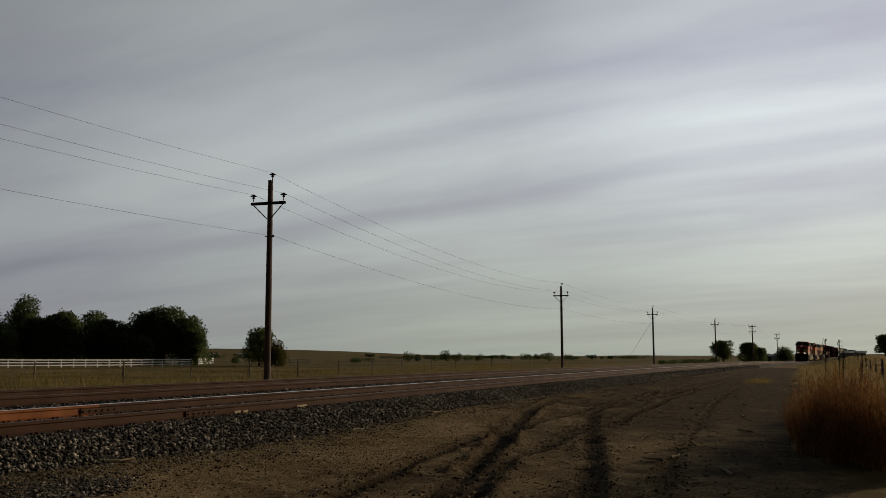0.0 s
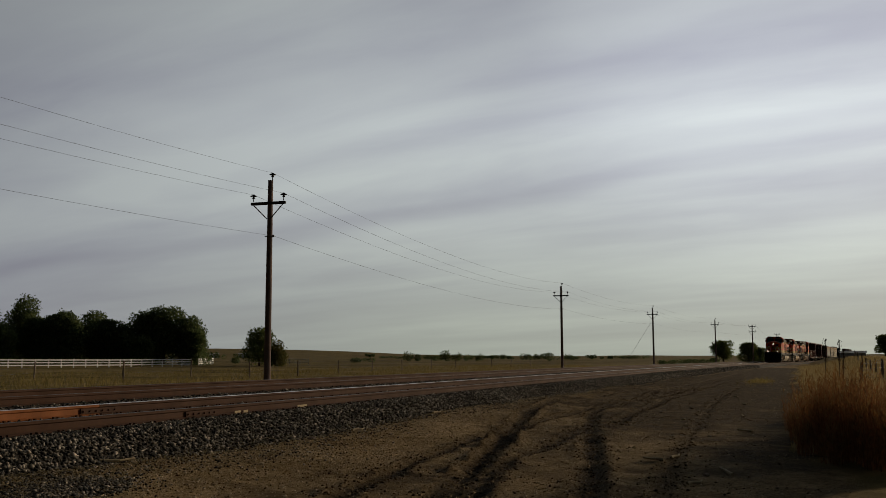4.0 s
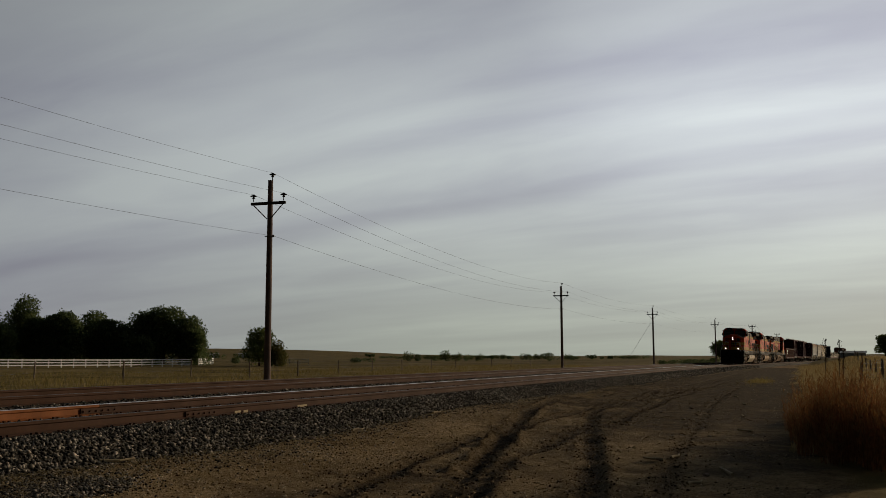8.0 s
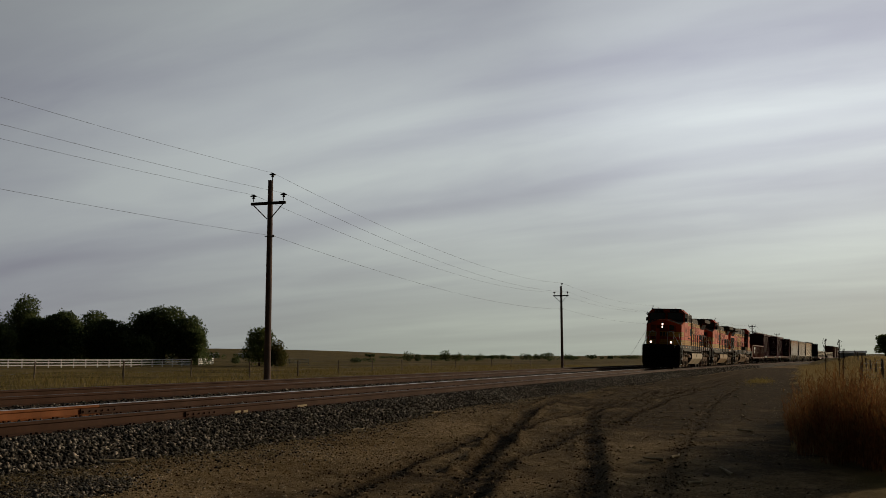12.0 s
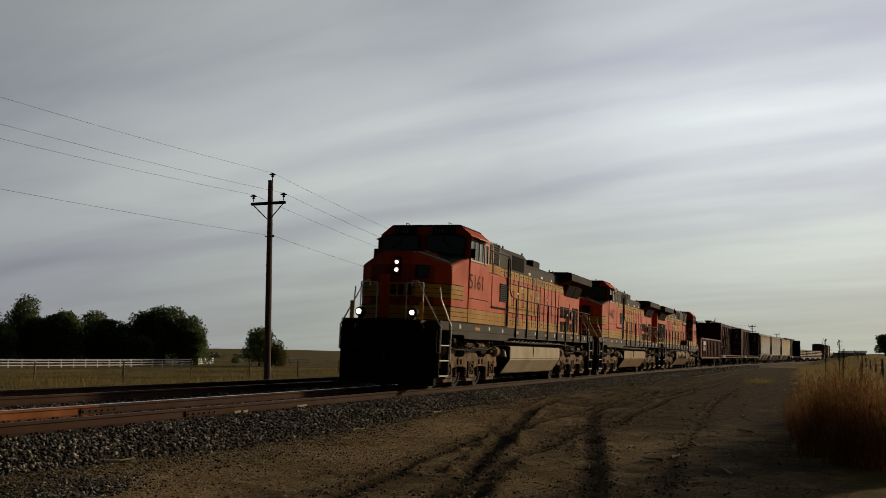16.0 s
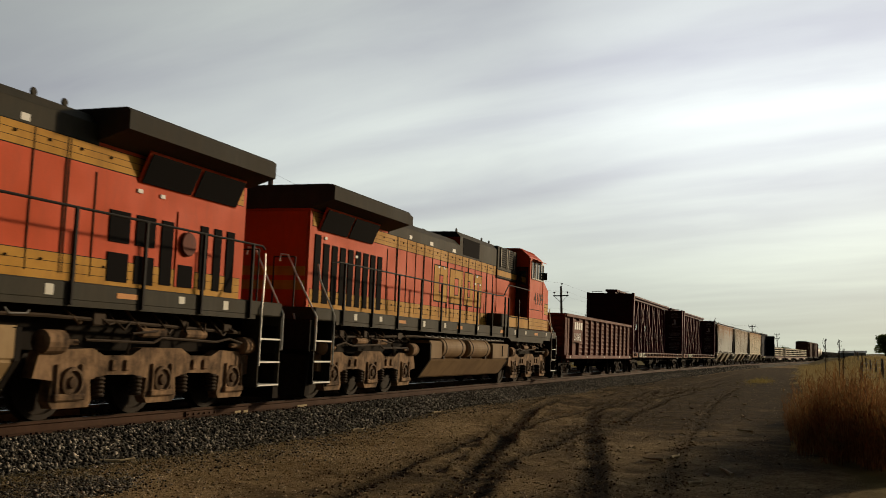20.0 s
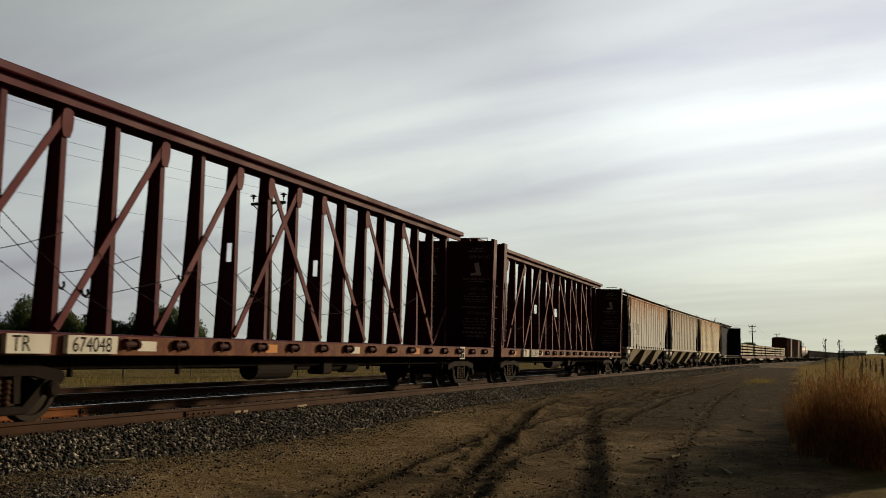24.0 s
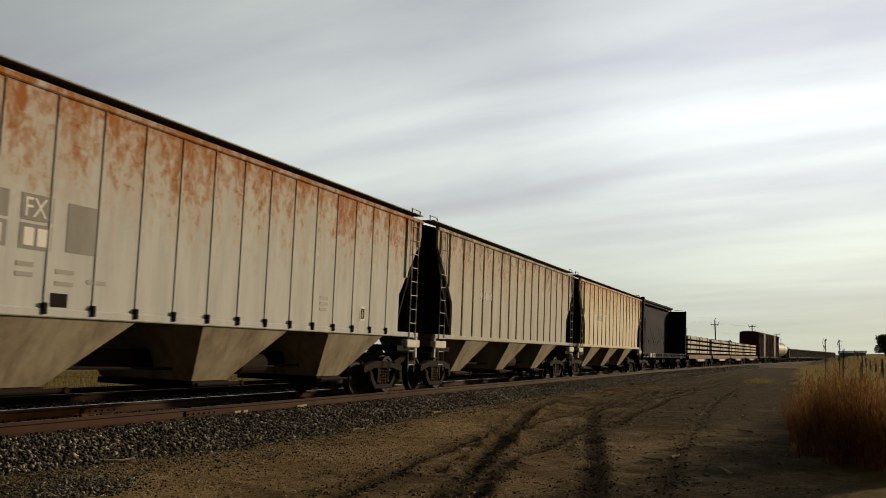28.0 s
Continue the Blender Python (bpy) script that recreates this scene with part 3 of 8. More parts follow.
def build_ground():
    xs = spaced(-3200, 3600, 8.0, 60.0, 0.11, 1.045)
    ys = spaced(-3000, 3400, -1.0, 9.2, 0.085, 1.075)
    X, Y = np.meshgrid(xs, ys, indexing="ij")
    Z = ground_z(X, Y)
    v = Y - track_y(X)
    Z = np.where((v > -1.75) & (v < 7.0), -1.1, Z)
    nx, ny = X.shape
    co = np.stack([X, Y, Z], -1).reshape(-1, 3).astype(np.float32)
    i = np.arange(nx * ny).reshape(nx, ny)
    f = np.stack([i[:-1, :-1], i[1:, :-1], i[1:, 1:], i[:-1, 1:]], -1).reshape(-1, 4)
    me = bpy.data.meshes.new("ground")
    me.vertices.add(len(co)); me.vertices.foreach_set("co", co.reshape(-1))
    me.loops.add(f.size); me.loops.foreach_set("vertex_index", f.reshape(-1).astype(np.int32))
    me.polygons.add(len(f)); me.polygons.foreach_set("loop_start", np.arange(0, f.size, 4, dtype=np.int32))
    me.update(calc_edges=True)
    me.shade_smooth()
    _, worn = rut_fields(X, Y)
    wig = 0.5 * lattice(X, Y, 1.7, 11) + 0.3 * lattice(X, Y, 0.5, 12)
    # damp dark patches, mostly towards the weeds
    damp = np.clip(1.3 * (0.42 * lattice(X, Y, 2.6, 41) + 0.42 * lattice(X, Y, 0.8, 42) + 0.2 * lattice(X, Y, 0.3, 43) + np.interp(Y - 0.06 * X, [-2, 1.6, 3.0, 4.2, 6.0], [0.62, 0.58, 0.40, 0.10, -0.32]) + np.interp(X, [18, 40], [0, 0.62])), 0, 0.86)
    worn = np.maximum(worn, damp * (v < -2.5) * (X < 160))
    grass = np.clip((-(Y + 0.25 + wig * 0.8)) / 0.7, 0, 1) * (X > -200)
    grass = np.maximum(grass, np.clip((v - 7.4) / 1.0, 0, 1))
    grass = np.maximum(grass, np.clip((X - 150) / 60, 0, 1) * np.clip((-v - 7) / 3, 0, 1))
    gravel = np.clip((v + 3.5 + 1.1 * wig) / 1.2, 0, 1) * (v < 3) * 0.8
    for name, arr in (("worn", worn), ("grass", grass), ("gravel", gravel)):
        at = me.attributes.new(name, "FLOAT", "POINT")
        at.data.foreach_set("value", arr.reshape(-1).astype(np.float32))
    m, nt, b = start("ground_earth")
    vec = coords(nt)
    big, mid = noise_node(nt, 0.35, 5, 0.6, vec), noise_node(nt, 3.0, 6, 0.65, vec)
    fine, grit = noise_node(nt, 17, 5, 0.7, vec), noise_node(nt, 75, 3, 0.7, vec)
    far = noise_node(nt, 0.035, 6, 0.6, vec)

    def att(n):
        a = nt.nodes.new("ShaderNodeAttribute"); a.attribute_name = n
        return a.outputs["Fac"]
    a = mix_node(nt, 0.60, mix_node(nt, 0.5, big, mid), mix_node(nt, 0.5, fine, grit))
    dirt = ramp_node(nt, a, [(0.39, (0.050, 0.033, 0.015)), (0.46, (0.155, 0.105, 0.048)), (0.53, (0.27, 0.193, 0.098)), (0.62, (0.46, 0.35, 0.20))])
    mud = ramp_node(nt, mix_node(nt, 0.5, mid, fine), [(0.38, (0.014, 0.010, 0.006)), (0.5, (0.045, 0.032, 0.017)), (0.64, (0.115, 0.080, 0.039))])
    grav = ramp_node(nt, mix_node(nt, 0.5, fine, grit), [(0.38, (0.030, 0.021, 0.012)), (0.5, (0.16, 0.115, 0.062)), (0.64, (0.45, 0.34, 0.20))])
    gr = ramp_node(nt, mix_node(nt, 0.5, far, big), [(0.38, (0.075, 0.060, 0.020)), (0.5, (0.16, 0.122, 0.044)), (0.62, (0.27, 0.205, 0.083))])
    c = mix_node(nt, att("gravel"), dirt, grav)
    wf = nt.nodes.new("ShaderNodeMath"); wf.operation = "MULTIPLY"; wf.inputs[1].default_value = 1.0
    nt.links.new(att("worn"), wf.inputs[0])
    c = mix_node(nt, wf.outputs[0], c, mud)
    c = mix_node(nt, att("grass"), c, gr)
    nt.links.new(c, b.inputs["Base Color"])
    b.inputs["Roughness"].default_value = 0.95
    b.inputs["Specular IOR Level"].default_value = 0.03
    bump(nt, b, mix_node(nt, 0.55, mid, mix_node(nt, 0.35, fine, grit)), 1.0, 0.09)
    me.materials.append(m)
    tagged(new("ground", me), "dry brown dirt road beside tan autumn grassland", "ground", kind="structure")


build_ground()


def sweep(name, prof, s0, s1, step, material, bank=True, v0=0.0, z0=0.0, closed=False, parent=None, label=""):
    """Run a cross-section of (v, z) along the track, leaning with it."""
    ss = list(np.arange(s0, s1, step)) + [s1]
    b = radians(BANK) if bank else 0.0
    verts, faces, n = [], [], len(prof)
    for s in ss:
        x, y, th = track_at(s)
        for v, z in prof:
            vv = v * math.cos(b) - z * math.sin(b) + v0
            zz = z * math.cos(b) + v * math.sin(b) + z0
            verts.append((x - math.sin(th) * vv, y + math.cos(th) * vv, zz))
    m = n if closed else n - 1
    for i in range(len(ss) - 1):
        for j in range(m):
            k = (j + 1) % n
            faces.append((i * n + j, i * n + k, (i + 1) * n + k, (i + 1) * n + j))
    if closed:
        faces.append(tuple(range(n))); faces.append(tuple(range((len(ss) - 1) * n, len(ss) * n)))
    return raw(name, verts, faces, material, parent, label)


BED = [(-3.3, -0.98), (-2.6, -0.74), (-1.75, -0.26), (-1.45, -0.20), (-0.9, -0.205), (0, -0.195), (0.9, -0.205), (1.6, -0.212), (2.1, -0.274), (2.7, -0.271),
       (3.4, -0.253), (4.3, -0.263), (5.2, -0.263), (5.9, -0.285), (6.3, -0.383), (7.6, -0.94), (8.2, -1.17)]
bed = sweep("ballast_bed", BED,
            -60, 900, 3.0, "ballast_bed", bank=True)
tagged(bed, "grey crushed stone ballast bed carrying two railway tracks", "track bed", kind="structure")

RAIL = [(-0.073, -0.178), (-0.073, -0.166), (-0.012, -0.148), (-0.009, -0.06), (-0.036, -0.042), (-0.036, -0.008), (-0.028, -0.003),
        (0.028, -0.003), (0.036, -0.008), (0.036, -0.042), (0.009, -0.06), (0.012, -0.148), (0.073, -0.166), (0.073, -0.178)]
HEAD = [(-0.030, -0.004), (-0.027, 0.0), (0.027, 0.0), (0.030, -0.004)]
TIE = None


def build_track(v0, z0, ties, near):
    root = empty("railway_track", "steel rails on wooden ties, rusty webs and worn bright heads" if near else "second railway track with dark rusty rails on wooden ties",
                 "railway track", "railway tracks", "structure")
    for side in (-0.7525, 0.7525):
        lo = -60.0
        if near and side > 0:
            # a newer length of rail, orange with fresh rust, ends at a bolted joint
            r = sweep("rail", [(p + side, q) for p, q in RAIL], -60, 13.75, 1.5, "fresh_rust", True, v0, z0, True, root, "rail with fresh orange rust")
            sweep("rail_head", [(p + side, q) for p, q in HEAD], -60, 13.75, 1.5, "rail_head", True, v0, z0, False, r)
            lo = 13.77
        r = sweep("rail", [(p + side, q) for p, q in RAIL], lo, 900, 3.0, "rust_steel", True, v0, z0, True, root)
        sweep("rail_head", [(p + side, q) for p, q in HEAD], lo, 900, 3.0, ("rail_head" if side > 0 else "rail_dull") if near else "rail_dull", True, v0, z0, False, r)
    b = radians(BANK)
    global TIE
    if TIE is None:
        bm = bmesh.new()
        rbox(bm, -0.115, 0.115, -1.32, 1.32, -0.17, 0.0, 0.012)
        TIE = part("tie", bm, "tie_wood", root)
        me = TIE.data
        bpy.data.objects.remove(TIE)
        TIE = me
    bm = bmesh.new()
    box(bm, -0.09, 0.09, -0.17, 0.17, 0.0, 0.022)
    for q in (-0.11, 0.11):
        for w in (-0.05, 0.05):
            box(bm, w - 0.016, w + 0.016, q - 0.02, q + 0.02, 0.02, 0.05)
    plate = part("tie_plate", bm, "rust_steel", root)
    pm = plate.data
    bpy.data.objects.remove(plate)
    rs = np.random.RandomState(4)
    for i in range(ties):
        s = -4 + 0.52 * i
        x, y, th = track_at(s)
        p = beside(s, v0, z0)
        m = Matrix.Translation(p) @ Matrix.Rotation(th + rs.uniform(-0.012, 0.012), 4, "Z") @ Matrix.Rotation(b, 4, "X")
        t = shared("tie", TIE, root, m @ Matrix.Translation((0, rs.uniform(-0.04, 0.04), -0.199)))
        if i < 90 and near:
            for side in (-0.7525, 0.7525):
                shared("tie_plate", pm, root, m @ Matrix.Translation((0, side, -0.199)))
    return root


near_track = build_track(0.0, 0.0, 150, True)
far_track = build_track(TRACK2, 0.135, 110, False)


def bmx_box(*a):
    bm = bmesh.new()
    box(bm, *a)
    return bm


def joint_bar(s, side, face, parent, material="rust_steel"):
    """Bolted joint bar on a rail's side that faces the road."""
    bm = bmesh.new()
    x, y, th = track_at(s)
    rbox(bm, -0.46, 0.46, -0.010, 0.010, -0.045, 0.045, 0.004)
    for i in range(6):
        tube(bm, (-0.40 + 0.16 * i, -0.010, 0), (-0.40 + 0.16 * i, -0.034, 0), 0.017, 6)
    ob = part("joint_bar", bm, material, parent)
    ob.matrix_basis = Matrix.Translation(beside(s, side - face, -0.105 + side * 0.0449)) @ Matrix.Rotation(th, 4, "Z")
    return ob


joint_bar(13.75, 0.7525, 0.026, near_track)
joint_bar(14.6, -0.7525, 0.026, near_track)
for s0, s1 in ((15.65, 15.85), (15.95, 16.1), (18.05, 18.45)):
    x, y, th = track_at((s0 + s1) / 2)
    ob = part("paint_mark", bmx_box(-(s1 - s0) / 2, (s1 - s0) / 2, -0.004, 0.004, -0.03, 0.03), "stick_wood", near_track, "pale paint mark on the rail")
    ob.matrix_basis = Matrix.Translation(beside((s0 + s1) / 2, -0.7525 - 0.05, -0.150 - 0.034)) @ Matrix.Rotation(th, 4, "Z")


# ---- ballast stones and loose gravel ----
def stones(name, pts, sizes, material, seed, label, category):
    """Many small faceted stones, one mesh."""
    rs = np.random.RandomState(seed)
    base = np.array([(1, 0, 0), (-1, 0, 0), (0, 1, 0), (0, -1, 0), (0, 0, 1), (0, 0, -1)], float)
    faces = np.array([(0, 2, 4), (2, 1, 4), (1, 3, 4), (3, 0, 4), (2, 0, 5), (1, 2, 5), (3, 1, 5), (0, 3, 5)])
    n = len(pts)
    v = np.repeat(base[None], n, 0) * rs.uniform(0.55, 1.15, (n, 6, 1))
    v += rs.uniform(-0.28, 0.28, (n, 6, 3))
    v *= np.stack([rs.uniform(0.75, 1.25, n), rs.uniform(0.7, 1.1, n), rs.uniform(0.5, 0.9, n)], -1)[:, None]
    a, c = rs.uniform(0, math.tau, n), rs.uniform(-0.6, 0.6, n)
    ca, sa, cc, sc = np.cos(a), np.sin(a), np.cos(c), np.sin(c)
    y = v[..., 1] * cc[:, None] - v[..., 2] * sc[:, None]
    z = v[..., 1] * sc[:, None] + v[..., 2] * cc[:, None]
    x = v[..., 0]
    v = np.stack([x * ca[:, None] - y * sa[:, None], x * sa[:, None] + y * ca[:, None], z], -1)
    v = v * np.asarray(sizes)[:, None, None] + np.asarray(pts)[:, None]
    idx = (faces[None] + 6 * np.arange(n)[:, None, None]).reshape(-1).astype(np.int32)
    me = bpy.data.meshes.new(name)
    me.vertices.add(n * 6); me.vertices.foreach_set("co", v.astype(np.float32).reshape(-1))
    me.loops.add(len(idx)); me.loops.foreach_set("vertex_index", idx)
    me.polygons.add(n * 8); me.polygons.foreach_set("loop_start", np.arange(0, len(idx), 3, dtype=np.int32))
    me.update(calc_edges=True)
    me.materials.append(MATS[material])
    return tagged(new(name, me), label, category, kind="stuff")



def along(s, v, z, lean=True):
    """Arrays of track coordinates to world points."""
    q = np.linspace(-60, 300, 400)
    p = np.array([track_at(a) for a in q])
    x, y, th = (np.interp(s, q, p[:, j]) for j in range(3))
    b = radians(BANK) if lean else 0.0
    vv, zz = v * math.cos(b) - z * math.sin(b), z * math.cos(b) + v * math.sin(b)
    return np.stack([x - np.sin(th) * vv, y + np.cos(th) * vv, zz], -1)


def scatter_ballast():
    rs = np.random.RandomState(21)
    bx, bz = [p[0] for p in BED], [p[1] for p in BED]

    def lay(n, s0, s1, power, v0, v1):
        s = s0 + (s1 - s0) * rs.uniform(0, 1, n) ** power
        v = rs.uniform(v0, v1, n)
        return s, v, np.interp(v, bx, bz)
    S, V, Z = [], [], []
    for n, s0, s1, pw, v0, v1 in ((36000, 5, 30, 1.25, -2.45, -0.85), (22000, 30, 75, 1.2, -2.4, -0.85), (9000, 75, 150, 1.2, -2.4, -0.85), (5000, 6, 60, 1.5, -0.7, 0.7),
                                  (13000, 7, 70, 1.5, 0.85, 3.5), (6000, 8, 60, 1.5, 3.6, 5.0)):
        s, v, z = lay(n, s0, s1, pw, v0, v1)
        # stones keep clear of the rails themselves
        keep = (np.abs(np.abs(v) - 0.7525) > 0.085) & (np.abs(np.abs(v - TRACK2) - 0.7525) > 0.085)
        S.append(s[keep]); V.append(v[keep]); Z.append(z[keep])
    S, V, Z = np.concatenate(S), np.concatenate(V), np.concatenate(Z)
    P = along(S, V, Z)
    size = rs.uniform(0.020, 0.044, len(P)) * np.interp(S, [0, 35, 75, 150], [1.0, 1.2, 1.7, 2.6])
    P[:, 2] += rs.uniform(-0.01, 0.032, len(P))
    # stones spilt past the toe of the bed on to the dirt
    n = 6500
    X = 7 + 75 * rs.uniform(0, 1, n) ** 1.7
    v = -2.2 - np.abs(rs.normal(0, 0.45, n)) * (1 + 0.8 * lattice(X, X * 0, 2.3, 51))
    m = 2600      # a spilt heap close by
    X[:m], v[:m] = rs.normal(8.75, 0.5, m), rs.normal(-3.0, 0.26, m)
    Y = track_y(X) + v
    Q = np.stack([X, Y, ground_z(X, Y) + 0.006], -1)
    P = np.concatenate([P, Q])
    size = np.concatenate([size, rs.uniform(0.014, 0.034, n)])
    stones("ballast_stones", P, size, "ballast_stone", 3, "loose grey crushed stones heaped along the rails", "gravel")
    # clods and pebbles over the dirt road
    n = 105000
    X = 7.5 + 62 * rs.uniform(0, 1, n) ** 2.3
    Y = rs.uniform(-0.6, 8.6, n)
    toe = np.clip((Y - track_y(X) + 6.0) / 3.4, 0, 1)
    worn = rut_fields(X, Y)[1]
    k = (Y < track_y(X) - 2.15) & (rs.uniform(0, 1, n) < (0.16 + 0.75 * toe + 0.38 * lattice(X, Y, 1.2, 52)) * (1 - 0.95 * worn) * np.interp(X, [12, 26, 50], [1, 0.5, 0.3]))
    X, Y = X[k], Y[k]
    P = np.stack([X, Y, ground_z(X, Y) + 0.003], -1)
    size = 0.006 + 0.020 * rs.uniform(0, 1, len(P)) ** 3.5
    stones("road_pebbles", P, size * np.interp(X, [8, 30, 70], [1, 1.1, 1.4]), "dirt_stone", 8, "small tan pebbles and clods strewn over the dirt road", "gravel")
    # dark crumbled clods thrown up beside the ruts
    n = 60000
    X = 8.5 + 45 * rs.uniform(0, 1, n) ** 1.8
    Y = rs.uniform(0.2, 8.2, n)
    near = rut_fields(X, Y)[1]
    k = (Y < track_y(X) - 2.3) & (rs.uniform(0, 1, n) < 0.03 + 0.75 * near * (1 + 0.6 * lattice(X, Y, 0.7, 53)))
    X, Y = X[k], Y[k]
    P = np.stack([X, Y, ground_z(X, Y) + 0.004], -1)
    stones("mud_clods", P, 0.008 + 0.030 * rs.uniform(0, 1, len(P)) ** 3, "mud_clod", 9, "dark crumbled clods of earth along the wheel ruts", "clods")
    # bits of straw by the foot of the ballast
    n = 5200
    X = 7.5 + 40 * rs.uniform(0, 1, n) ** 1.5
    Y = track_y(X) - 2.1 - np.abs(rs.normal(0, 0.6, n))
    a = rs.uniform(0, math.tau, n)
    L = rs.uniform(0.03, 0.10, n)
    d = np.stack([np.cos(a) * L, np.sin(a) * L, rs.uniform(-0.01, 0.02, n)], -1)
    w = np.stack([-np.sin(a), np.cos(a), np.zeros(n)], -1) * 0.004
    bedz = np.interp(Y - track_y(X), bx, bz) + 0.0449 * (Y - track_y(X))
    p = np.stack([X, Y, np.maximum(ground_z(X, Y), bedz) + 0.028], -1)
    tagged(quads("straw", np.stack([p - d - w, p + d - w, p + d + w, p - d + w], 1), "grass_dry"), "bits of dry straw strewn along the gravel's edge", "straw", kind="stuff")


scatter_ballast()


TWIGS = [(21.0, 1.0, 40, 0.45), (15.2, 1.75, -10, 0.5), (14.6, 2.0, 60, 0.35), (26.5, 1.3, 5, 0.6), (23.8, 4.2, 30, 0.4), (12.4, 1.2, -35, 0.3), (17.8, 8.3, -20, 0.35), (22.5, 8.35, -5, 0.5)]
ROCKS = [(13.3, 1.15, 0.05), (24.3, 2.6, 0.06), (19.6, 1.6, 0.045), (16.6, 2.6, 0.04), (30.5, 3.0, 0.07), (34.0, 1.6, 0.07), (15.6, 8.2, 0.07), (12.2, 7.2, 0.035), (28.0, 3.6, 0.06), (40.0, 2.2, 0.09)]


def build_stick(x, y, turn, length, label):
    bm = bmesh.new()
    pts = [(-length / 2, 0, 0), (-length / 6, 0.02, 0.01), (length / 5, -0.015, 0.0), (length / 2, 0.03, 0.012)]
    for (a, b), r in zip(zip(pts, pts[1:]), (0.026, 0.022, 0.016)):
        tube(bm, a, b, r, 7, r * 0.85)
    ob = part("stick", bm, "stick_wood")
    z = float(ground_z(np.array([x]), np.array([y]))[0])
    v = y - float(track_y(np.array([x]))[0])
    if v > -3.2:
        z = max(z, float(np.interp(v, [p[0] for p in BED], [p[1] for p in BED])) + v * 0.0449)
    ob.matrix_basis = pose(x, y, z + 0.025, 0, 0, turn)
    tagged(ob, label, "stick")


build_stick(10.55, 8.55, -30, 0.75, "pale weathered stick lying on the gravel")
build_stick(13.6, 0.9, 15, 0.7, "pale broken stick lying on the dirt")
for x, y, turn, length in TWIGS:
    build_stick(x, y, turn, length, "short dry twig lying on the dirt road")


def build_rock(x, y, size, seed):
    rs = np.random.RandomState(seed)
    bm = bmesh.new()
    bmesh.ops.create_icosphere(bm, subdivisions=2, radius=size)
    for v in bm.verts:
        v.co *= 1 + rs.uniform(-0.22, 0.22)
        v.co.z *= 0.6
    ob = part("rock", bm, "stick_wood" if seed % 2 else "post_wood")
    ob.matrix_basis = pose(x, y, float(ground_z(np.array([x]), np.array([y]))[0]) + size * 0.25)
    tagged(ob, "small rough rock lying on the dirt road", "rock", "rocks on the road")


for i, (x, y, size) in enumerate(ROCKS):
    build_rock(x, y, size, 300 + i)

# ---- poles and wires ----
POLES = [(-32.0, 22.2, 0), (40.95, 23.98, 1), (114.4, 26.3, 1), (169.0, 22.7, 1), (226.4, 16.48, 1), (267.2, 9.97, 2), (365.2, 5.25, 2)]


def insulator(bm, p):
    m = Matrix.Translation(p)
    tube(bm, Vector(p) - Vector((0, 0, 0.16)), p, 0.022, 6)
    lathe(bm, [(0.035, 0.0), (0.085, 0.03), (0.05, 0.07), (0.06, 0.10), (0.165, 0.12), (0.16, 0.15), (0.06, 0.19), (0.05, 0.22)], m, 12)


def utility_pole(x, y, kind, heading):
    root = empty("utility_pole", "brown wooden utility pole with crossarm and dark insulators" if kind == 1 else "wooden utility pole with two short crossarms", "utility pole", "poles along the line")
    z0 = float(ground_z(np.array([x]), np.array([y]))[0]) - 0.05
    top = 9.62 - z0
    root.matrix_basis = pose(x, y, z0, 0, 0, heading)
    bm = bmesh.new()
    tube(bm, (0, 0, -0.3), (0, 0, top), 0.175, 14, 0.125)
    shaft = part("shaft", bm, "pole_wood", root, smooth=False)
    ends = []
    arms = [(8.45 - z0, 0.95)] if kind == 1 else [(9.2 - z0, 0.95), (7.8 - z0, 0.9)]
    for za, half in arms:
        bm = bmesh.new()
        rbox(bm, -0.235, -0.125, -half, half, za - 0.07, za + 0.07, 0.012)
        arm = part("crossarm", bm, "arm_wood", root, "weathered grey crossarm")
        for sgn in (-1, 1):
            bm = bmesh.new()
            tube(bm, (-0.20, sgn * half * 0.86, za - 0.06), (-0.14, sgn * 0.08, za - 0.78), 0.026, 6)
            part("brace", bm, "arm_wood", root)
            bm = bmesh.new()
            insulator(bm, (-0.18, sgn * (half - 0.12), za + 0.26))
            part("insulator", bm, "insulator_dark", root, smooth=True)
            ends.append((-0.18, sgn * (half - 0.12), za + 0.46))
    if kind == 1:
        bm = bmesh.new()
        tube(bm, (0.02, -0.10, top - 0.5), (0.02, -0.10, top + 0.14), 0.025, 6)
        insulator(bm, (0.02, -0.10, top + 0.16))
        part("insulator", bm, "insulator_dark", root, smooth=True)
        ends.append((0.02, -0.10, top + 0.38))
        bm = bmesh.new()
        lathe(bm, [(0.03, -0.05), (0.05, -0.03), (0.05, 0.03), (0.03, 0.05)], Matrix.Translation((-0.02, -0.21, 6.84 - z0)), 8)
        box(bm, -0.03, 0.03, -0.26, 0.26, 6.84 - z0 - 0.02, 6.84 - z0 + 0.02)
        part("neutral_bracket", bm, "insulator_dark", root)
        ends.append((0, -0.22, 6.84 - z0))
    else:
        ends = ends[:3] + [(0, 0, 7.0 - z0)]
    m = root.matrix_basis
    return [m @ Vector(e) for e in ends]


